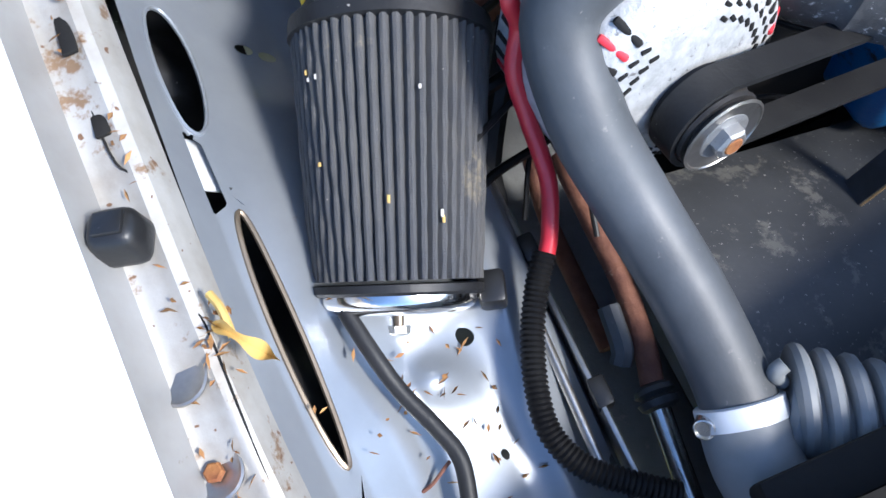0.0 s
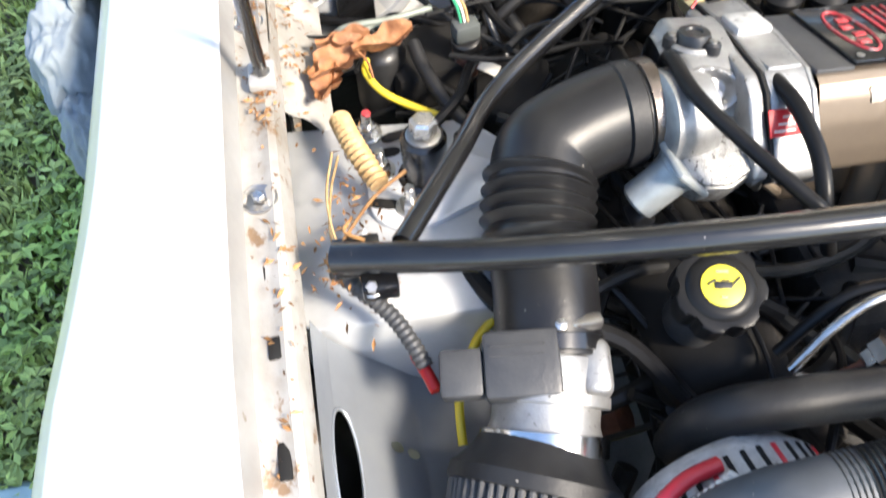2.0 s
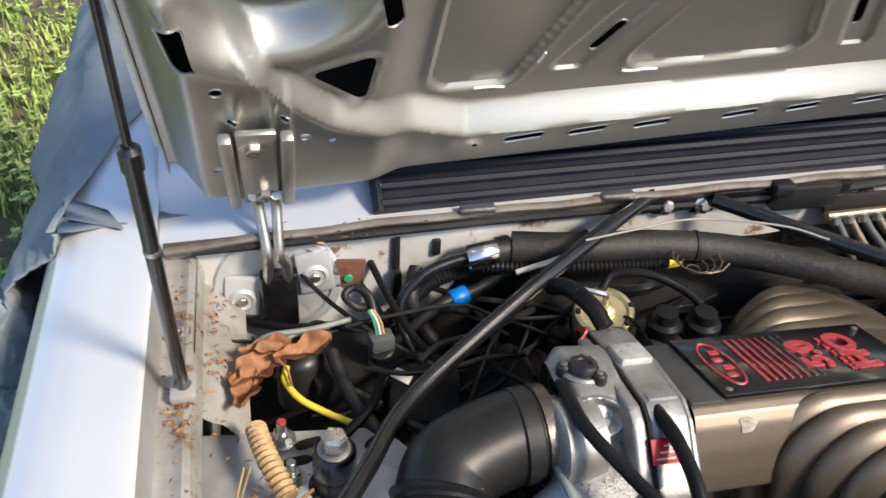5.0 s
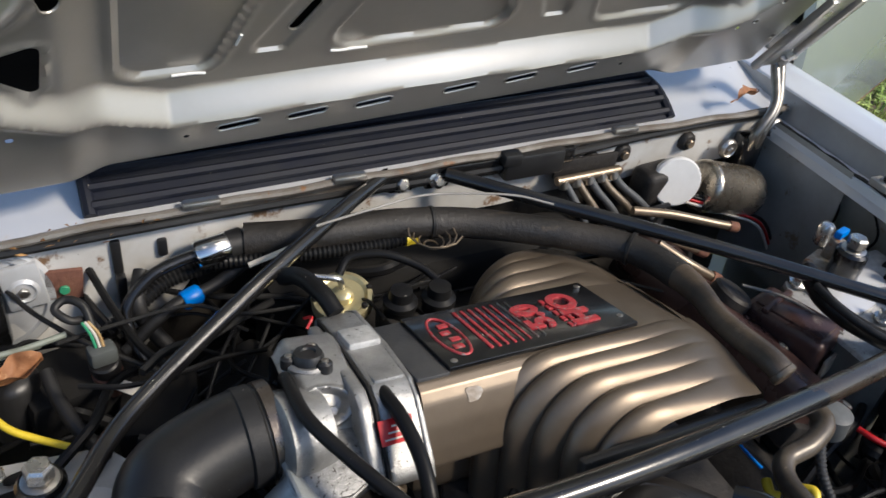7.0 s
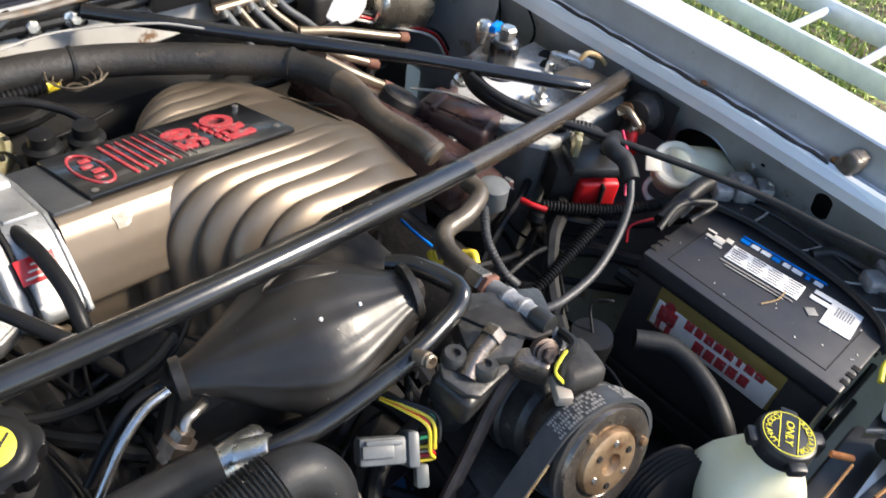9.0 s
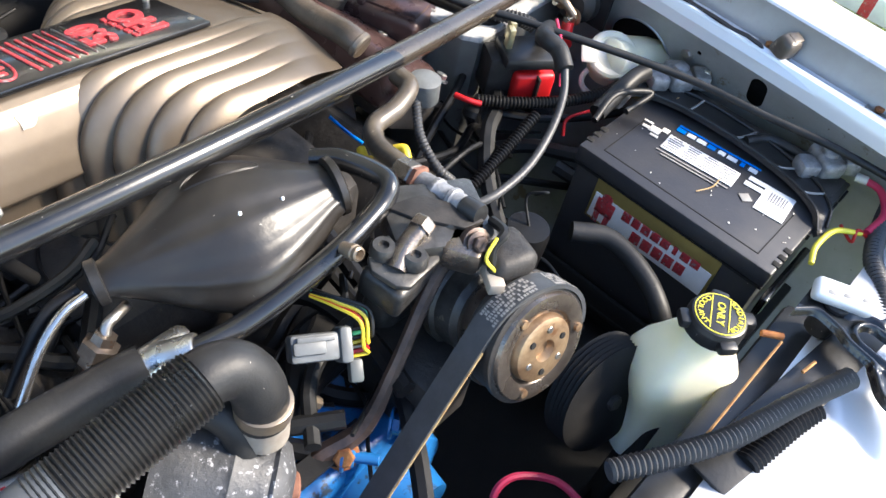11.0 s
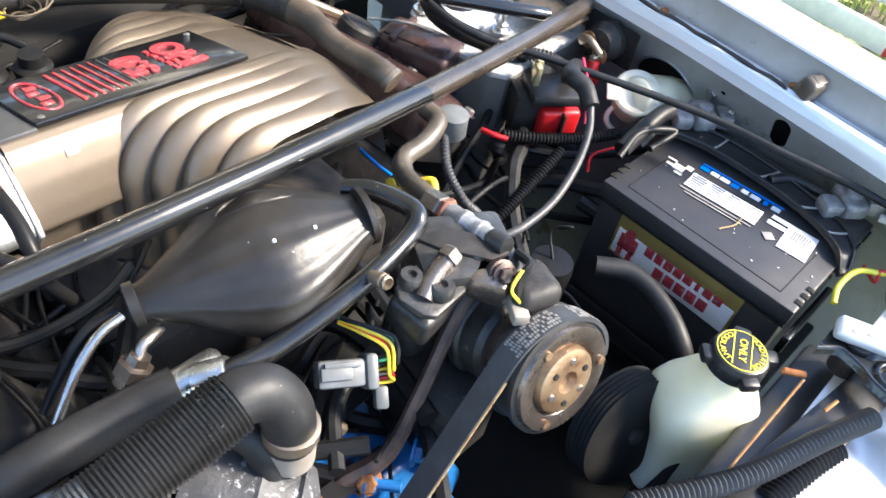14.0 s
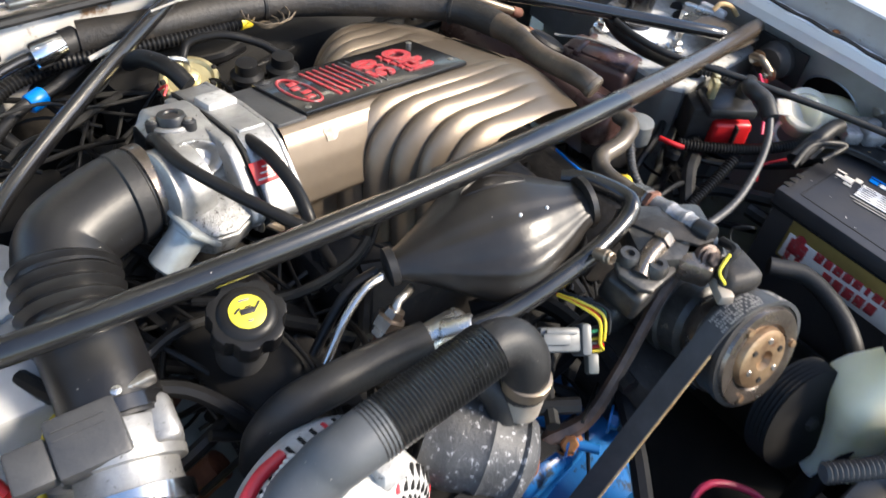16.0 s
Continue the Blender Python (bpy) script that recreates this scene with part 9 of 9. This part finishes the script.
    hose("wiring_loom", "black corrugated loom with yellow tape behind the plenum", [(-0.3155, 0.2699, 0.8200), (-0.2572, 0.2508, 0.8250), (-0.1822, 0.2349, 0.8300), (-0.1083, 0.2280, 0.8300), (-0.0596, 0.2296, 0.8300)], 0.0095, SHINY_RUBBER, "loom", "wiring looms", 0.0018)
    hose("loom_tape", "yellow tape wrap on the loom", [(-0.0637, 0.2296, 0.8300), (-0.0467, 0.2309, 0.8300)], 0.0105, YELLOW, "tape")
    hose("vacuum_hose", "grey-black vacuum hose arching over the fuel rail", [(-0.1694, 0.1871, 0.8300), (-0.1517, 0.1968, 0.8450), (-0.1123, 0.1837, 0.8500), (-0.0750, 0.1615, 0.8400), (-0.0569, 0.1394, 0.8300)], 0.0055, SHINY_RUBBER, "hose", "vacuum hoses")
    hose("vacuum_hose", "black hose bending down to the gold valve", [(-0.2464, 0.1679, 0.8600), (-0.2338, 0.1447, 0.8750), (-0.2215, 0.1036, 0.8800), (-0.2138, 0.0786, 0.8700)], 0.0105, SHINY_RUBBER, "hose", "vacuum hoses")
    hose("cable", "pale tan cable crossing behind the plenum", [(-0.2712, 0.2238, 0.8400), (-0.2287, 0.2260, 0.8500), (-0.1945, 0.2325, 0.8550)], 0.0035, WIRE_WHITE, "wire")
    hose("cable", "thin grey cable along the hose", [(-0.1912, 0.2122, 0.8900), (-0.1160, 0.2194, 0.8950), (-0.0345, 0.2284, 0.8950), (0.0711, 0.2058, 0.8900), (0.1287, 0.1808, 0.8800)], 0.0016, WIRE_GREY, "wire")
    for p in ((-0.1195, 0.1131, 0.8450), (-0.0726, 0.1054, 0.8450)):
        i = thing("injector_plug", "black round connector cap beside the plaque", "connector", "injector plugs")
        p = Vector(p)
        part("cap", lathe(p - V(0, 0, 0.03), p + V(0, 0, 1), [(0, 0.019), (0.012, 0.019), (0.014, 0.021), (0.02, 0.021), (0.024, 0.015), (0.036, 0.0135), (0.038, 0.0)], 24), SHINY_RUBBER, i)
        part("base", block(p - V(0, 0, 0.045), (0.045, 0.045, 0.03), PROT, 0.006), CAST_DARK, i)
    coil = thing("spring_coil", "small tan spiral spring among the wires", "spring")
    c = Vector((-0.0340, 0.2050, 0.8300))
    part("spiral", sweep(bmesh.new(), [c + V((0.008 + 0.0006 * k) * math.cos(k * 0.5), (0.008 + 0.0006 * k) * math.sin(k * 0.5), 0.0005 * k) for k in range(50)], 0.0012, 5), COPPER_TAN, coil)
    # throttle body hoses
    hose("vacuum_hose", "glossy black hose from the throttle body under the brace", [(-0.2985, -0.0060, 0.8780), (-0.2995, -0.0200, 0.8930), (-0.2975, -0.0758, 0.8985), (-0.2726, -0.1296, 0.8900), (-0.2433, -0.1774, 0.8782), (-0.2277, -0.1926, 0.8650), (-0.1967, -0.1855, 0.8000)], 0.0068, SHINY_RUBBER, "hose", "vacuum hoses")
    hose("vacuum_hose", "black hose from the spacer nipple under the brace", [(-0.2145, -0.0450, 0.8795), (-0.2150, -0.0640, 0.8850), (-0.2115, -0.0951, 0.8850), (-0.2100, -0.1382, 0.8741), (-0.2128, -0.1716, 0.8518), (-0.2089, -0.1796, 0.8100)], 0.0074, SHINY_RUBBER, "hose", "vacuum hoses")
    # chrome-like tubes at the canister
    hose("silver_tube", "bright silver tube bending from the canister", [(-0.1845, -0.2553, 0.8350), (-0.2088, -0.2577, 0.8300), (-0.2381, -0.2664, 0.8100), (-0.2668, -0.2801, 0.7800)], 0.0046, SATIN_TUBE, "tube", "silver tubes")
    hose("silver_tube", "black sheathed tube beside the silver one", [(-0.1848, -0.2474, 0.8350), (-0.2112, -0.2435, 0.8250), (-0.2397, -0.2489, 0.8000), (-0.2665, -0.2584, 0.7700)], 0.0056, SHINY_RUBBER, "tube", "silver tubes")
    hose("silver_tube", "thin bright tube with a bend under the fitting", [(-0.2018, -0.2903, 0.8000), (-0.2134, -0.2975, 0.7900), (-0.2349, -0.2968, 0.7850), (-0.2662, -0.2875, 0.7800)], 0.0044, SATIN_TUBE, "tube", "silver tubes")
    fit = thing("check_valve", "corroded metal hex fitting with bent tube", "fitting")
    a, b = Vector((-0.2081, -0.2887, 0.7900)), Vector((-0.1913, -0.2881, 0.8150))
    part("hex", lathe(a, b, [(0, 0.010), (0.002, 0.0125), (0.010, 0.0125), (0.012, 0.0165), (0.024, 0.0165), (0.026, 0.011), (0.034, 0.010)], 6), CLUTCH_RING, fit, "rust-crusted hex body")
    part("lower_tube", tube([a + (b - a) * 0.2, a, (-0.2154, -0.2915, 0.7850), (-0.2312, -0.2939, 0.7820)], 0.0056, 10), BROWN_RUST, fit, "rust-stained tube stub")
    part("stem", tube([b, (-0.1851, -0.2834, 0.8220), (-0.1759, -0.2813, 0.8240), (-0.1610, -0.2745, 0.8200)], 0.0048, 10), STEEL, fit)
    h = hose("bypass_hose", "black sleeve hose beneath the corrugated radiator hose", [(-0.3540, -0.2960, 0.7000), (-0.3480, -0.3000, 0.7500), (-0.3260, -0.3090, 0.7880), (-0.2907, -0.3150, 0.8000), (-0.2515, -0.3170, 0.8000), (-0.2144, -0.3193, 0.8000), (-0.1803, -0.3266, 0.8050)], 0.020, RUBBER)
    part("ferrule", lathe(Vector((-0.1877, -0.3277, 0.8050)), Vector((-0.1533, -0.3309, 0.8100)), [(0, 0.015), (0.003, 0.017), (0.045, 0.017), (0.05, 0.013)], 20), ZINC, h, "zinc ferrule")
    part("outlet", tube([(-0.1701, -0.3782, 0.8000), (-0.1592, -0.3973, 0.7950), (-0.1527, -0.4139, 0.7750), (-0.1541, -0.4223, 0.7400)], 0.0165, 16), RUBBER, h, "dull bypass elbow")
    ps = thing("pump_body", "chalk-stained black rubber-wrapped pump body", "pump")
    p = Vector((-0.1964, -0.3939, 0.7400))
    part("body", lathe(p + V(0.03, -0.03, -0.02), p + V(-0.07, 0.09, 0.0), [(-0.048, 0.02), (-0.040, 0.040), (-0.030, 0.046), (-0.026, 0.043), (0.0, 0.048), (0.006, 0.051), (0.012, 0.048), (0.035, 0.052), (0.05, 0.050), (0.07, 0.045)], 30), CHALKY, ps)
    part("rust_nose", rod(p + V(0.05, -0.04, -0.045), p + V(0.075, -0.06, -0.05), 0.016), BROWN_RUST, ps, "rusted snout")
    pk = thing("pink_strap", "bright pink-red plastic strap loop", "strap")
    part("loop", tube([(x, y - 0.032, z - 0.03) for x, y, z in ((0.0461, -0.5551, 0.6000), (0.0627, -0.5360, 0.6200), (0.0901, -0.5418, 0.6300), (0.1241, -0.5755, 0.6200), (0.1264, -0.6112, 0.6100), (0.1046, -0.5904, 0.6000), (0.0657, -0.5693, 0.6000))], 0.0045, 8), PINK, pk)


left_rear()


def left_dark_clutter():
    """Wires and hoses in the shade between tower, duct and engine."""
    rnd = random.Random(11)

    def tangle(label, n, xs, ys, zs, radii, along):
        t = thing("wiring_harness", label, "wiring")
        for i in range(n):
            p = [V(rnd.uniform(*xs), rnd.uniform(*ys), rnd.uniform(*zs))]
            d = V(rnd.choice((-1, 1)) if along else rnd.uniform(-1, 1), rnd.uniform(-0.5, 0.5) if along else rnd.uniform(-1, 1), rnd.uniform(-0.3, 0.3)).normalized()
            for k in range(4):
                d = (d + V(rnd.uniform(-0.5, 0.5), rnd.uniform(-0.5, 0.5), rnd.uniform(-0.35, 0.3))).normalized()
                q = p[-1] + d * rnd.uniform(0.04, 0.08)
                q.z = min(q.z, zs[1] + 0.02)
                p.append(q)
            part("hose" if i % 3 else "wire", tube(p, rnd.choice(radii) if i % 3 else 0.0024, 8, 5), SHINY_RUBBER if i % 4 else WIRE_BLACK, t)
    tangle("tangle of black hoses and wires in the shaded bay", 40, (-0.40, -0.22), (-0.34, 0.20), (0.60, 0.72), (0.004, 0.006, 0.008, 0.011), False)
    tangle("tangle of thin black hoses beside the oil filler", 46, (-0.37, -0.16), (-0.30, -0.10), (0.66, 0.745), (0.004, 0.006, 0.009), False)
    tangle("tangle of black hoses behind the throttle body", 40, (-0.44, -0.20), (0.06, 0.22), (0.70, 0.80), (0.003, 0.005, 0.008), False)
    tangle("tangle of black hoses and wires behind the compressor", 44, (0.16, 0.48), (-0.36, 0.20), (0.60, 0.70), (0.004, 0.006, 0.008, 0.011), False)
    tangle("tangle of dark hoses in the shade under the canister", 26, (-0.10, 0.14), (-0.36, -0.24), (0.64, 0.71), (0.005, 0.008, 0.011), False)
    tangle("tangle of black hoses and thin wires along the firewall", 44, (-0.46, 0.15), (0.17, 0.26), (0.66, 0.77), (0.003, 0.004, 0.006, 0.008), True)
    # Near-black boxes added as filler for the shaded pit behind the tower.
    b = thing("dark_filler_boxes", "dark boxes added as filler behind the strut tower", "box")
    part("box", block((-0.48, 0.20, 0.72), (0.12, 0.09, 0.08), Euler((0, 0, 0.2)).to_matrix(), 0.01), DARK, b)
    part("box", block((-0.40, 0.14, 0.70), (0.09, 0.10, 0.08), Euler((0, 0, -0.2)).to_matrix(), 0.012), DARK, b)
    part("canister", lathe((-0.545, 0.19, 0.70), (-0.545, 0.19, 0.9), [(0, 0.03), (0.07, 0.03), (0.08, 0.022), (0.085, 0.0)], 24), BLACK_PLASTIC, b)


left_dark_clutter()


def litter():
    """Dry leaves, needles and crumbs caught along the gutter and in the apron."""
    rnd = random.Random(21)

    def flakes(name, label, material, spots, big):
        verts, faces = [], []
        for x, y, z, sx, sy, n in spots:
            for _ in range(n):
                px, py = x + rnd.gauss(0, sx), y + rnd.gauss(0, sy)
                a, L, W_ = rnd.uniform(0, 6.283), rnd.uniform(0.25, 1.0) * big, rnd.uniform(0.08, 0.28) * big
                dx, dy = math.cos(a), math.sin(a)
                pz = z(px, py) if callable(z) else z
                pz += rnd.uniform(0.001, 0.006)
                t1, t2 = rnd.uniform(-0.4, 0.4) * L, rnd.uniform(-0.4, 0.4) * L
                i = len(verts)
                verts += [(px - dx * L, py - dy * L, pz), (px - dy * W_, py + dx * W_, pz + t1 * 0.5), (px + dx * L, py + dy * L, pz + t2 * 0.6), (px + dy * W_, py - dx * W_, pz + 0.002)]
                faces += [(i, i + 1, i + 2), (i, i + 2, i + 3)]
        me = bpy.data.meshes.new(name)
        me.from_pydata(verts, [], faces)
        me.materials.append(material)
        return tagged(new(name, me), label, "leaf litter", "", "stuff")
    rail = lambda x, y: fz(y) - 0.034
    flakes("leaf_litter", "brown leaf crumbs along the fender gutter", STRAW, [(-0.655, -0.50, rail, 0.008, 0.015, 26), (-0.665, -0.72, rail, 0.008, 0.03, 40), (-0.668, -0.35, rail, 0.006, 0.10, 30), (-0.665, 0.04, rail, 0.008, 0.025, 70), (-0.668, 0.16, rail, 0.008, 0.06, 50), (-0.662, -0.15, rail, 0.005, 0.05, 26), (-0.672, -0.6, rail, 0.006, 0.05, 24)], 0.006)
    flakes("leaf_litter", "dry leaf heap in the firewall corner", STRAW, [(-0.634, 0.20, lambda x, y: 0.805 - 1.05 * (x + 0.634), 0.012, 0.06, 70), (-0.60, -0.06, 0.785, 0.018, 0.06, 120), (-0.62, -0.14, 0.83, 0.015, 0.02, 60), (-0.47, 0.28, 0.885, 0.06, 0.012, 40)], 0.007)
    flakes("leaf_litter", "leaf scraps scattered on the apron below the filter", STRAW, [(-0.55, -0.56, lambda x, y: apron_point(-1, min(1, max(0, (0.65 - abs(x)) / 0.19)), y, 0).z, 0.03, 0.04, 60)], 0.006)
    y = thing("yellow_leaf", "torn yellow dead leaf on the gutter edge", "leaf")
    c = Vector((-0.6380, -0.5111, 0.7700))
    def f(a, b):
        w = 0.0045 * math.sin(math.pi * (a * 0.9 + 0.05)) * (1 + 0.5 * math.sin(a * 11))
        d = V(0.62, -0.75, 0)
        return c + d * (a - 0.5) * 0.046 + V(0.75, 0.62, 0) * (b - 0.5) * 2 * w + V(0, 0, 0.008 * math.sin(a * 6) + 0.006 * abs(2 * b - 1) + 0.006)
    part("blade", sheet(f, 20, 8), LEAF_YELLOW, y)
    part("stalk", tube([c + V(-0.006, 0.006, 0.008), c + V(-0.006, 0.022, 0.014), c + V(-0.010, 0.034, 0.014)], 0.0026, 6), LEAF_YELLOW, y)
    for k, pts in enumerate(((( -0.610, -0.018, 0.835), (-0.619, -0.076, 0.842), (-0.614, -0.127, 0.838), (-0.596, -0.142, 0.836)), ((-0.614, -0.127, 0.838), (-0.580, -0.091, 0.850), (-0.548, -0.062, 0.846)), ((-0.606, 0.010, 0.800), (-0.616, -0.050, 0.820), (-0.620, -0.110, 0.832), (-0.612, -0.155, 0.835)), ((-0.60, -0.10, 0.84), (-0.608, -0.118, 0.846), (-0.592, -0.128, 0.842)))):
        st = thing("straw", "dry tan stalk caught beside the brace foot", "straw", "straws")
        part("stem", tube(pts, 0.0013 + 0.0004 * (k % 2), 6), STRAW if k % 2 else CATERPILLAR, st)
    cl = thing("dry_leaf", "small curled orange-brown leaf on the cowl corner", "leaf", "dry leaves")

    def curl(a, b):
        w = 0.011 * math.sin(math.pi * (0.06 + 0.88 * a)) * (1 + 0.25 * math.sin(a * 17))
        return V(0.583, 0.318, 0.918) + V(0.96, 0.26, 0.06) * (a - 0.5) * 0.058 + V(-0.26, 0.96, 0) * (b - 0.5) * 2 * w + V(0, 0, 0.010 * abs(2 * b - 1) + 0.006 * math.sin(a * 5))
    part("blade", sheet(curl, 18, 8), LEAF, cl)
    part("stalk", tube([V(0.555, 0.311, 0.917), V(0.545, 0.306, 0.921), V(0.536, 0.306, 0.917)], 0.0011, 6), LEAF, cl)
    tw = thing("twig", "thin grey twig with leaf stems on the apron", "twig")
    part("stem", tube([(-0.6412, -0.5674, 0.6650), (-0.6194, -0.5771, 0.6520), (-0.5947, -0.5737, 0.6500), (-0.5874, -0.5440, 0.6500)], 0.0016, 6), BROWN_RUST, tw)
    part("stem", tube([(-0.6155, -0.5989, 0.6450), (-0.5899, -0.6059, 0.6450), (-0.5663, -0.5948, 0.6450)], 0.0014, 6), BROWN_RUST, tw)


litter()


def car_cover():
    t = thing("car_cover", "crumpled grey-blue fabric car cover hanging off the fender", "cover")

    def ridged(p):
        """Sharp folds in two sizes."""
        return 0.5 - abs(noise.noise(p)) + 0.45 * (0.5 - abs(noise.noise(p * 2.3 + V(4, 1, 7)))) + 0.15 * noise.noise(p * 6)

    def pouch(c, r, seed, turn):
        def f(a, b):
            an, el = 2 * math.pi * a, math.pi * (b - 0.5)
            n = V(math.cos(an) * math.cos(el), math.sin(an) * math.cos(el), math.sin(el))
            k = 0.86 + 0.42 * ridged(V(n.x * 1.1, n.y * 1.5, n.z * 0.8) + V(seed, seed * 0.7, 0))
            return Vector(c) + Euler((turn, 0, 0)).to_matrix() @ V(n.x * r[0] * k, n.y * r[1] * k, n.z * r[2] * k)
        return sheet(f, 90, 60)
    part("fold", pouch((-0.905, 0.300, 0.730), (0.042, 0.085, 0.075), 3.0, 0.5), CLOTH, t, "", 180)
    part("fold", pouch((-0.890, 0.210, 0.675), (0.030, 0.055, 0.075), 7.3, 0.3), CLOTH, t, "", 180)
    part("fold", pouch((-0.885, 0.065, 0.560), (0.020, 0.050, 0.110), 9.1, 0.2), CLOTH, t, "", 180)

    def drape(a, b):
        """Cloth from a slanted edge on the fender's top, over its crown and down the outside."""
        y = lerp(0.30, 1.5, a)
        inner = interp(y, (0.30, 0.36, 0.55, 0.75, 1.5), (0.812, 0.800, 0.745, 0.66, 0.55))
        drop = interp(y, (0.30, 0.45, 0.8, 1.5), (0.22, 0.42, 0.62, 0.75))
        top = fz(min(y, 0.62)) + 0.007
        L0 = max(0.01, 0.80 - inner)
        s = b * (L0 + drop)
        q = V(y * 4.0 + b * 1.5, b * 2.6, 0)
        fold = 0.050 * ridged(q) * smoothstep(0.0, 0.25, s) + 0.014 * ridged(q * 2.0)
        if s < L0:
            return V(-inner - s, y, top + 0.5 * fold)
        d = s - L0
        return V(-0.80 - 0.065 * smoothstep(0.0, 0.14, d) - 0.03 * d - fold, y + 0.02 * noise.noise(q), top - d + 0.03 * smoothstep(0, 0.1, d) + 0.3 * fold * smoothstep(0.1, 0.0, d))
    part("drape", sheet(drape, 150, 90, 0.003), CLOTH, t, "", 180)


car_cover()
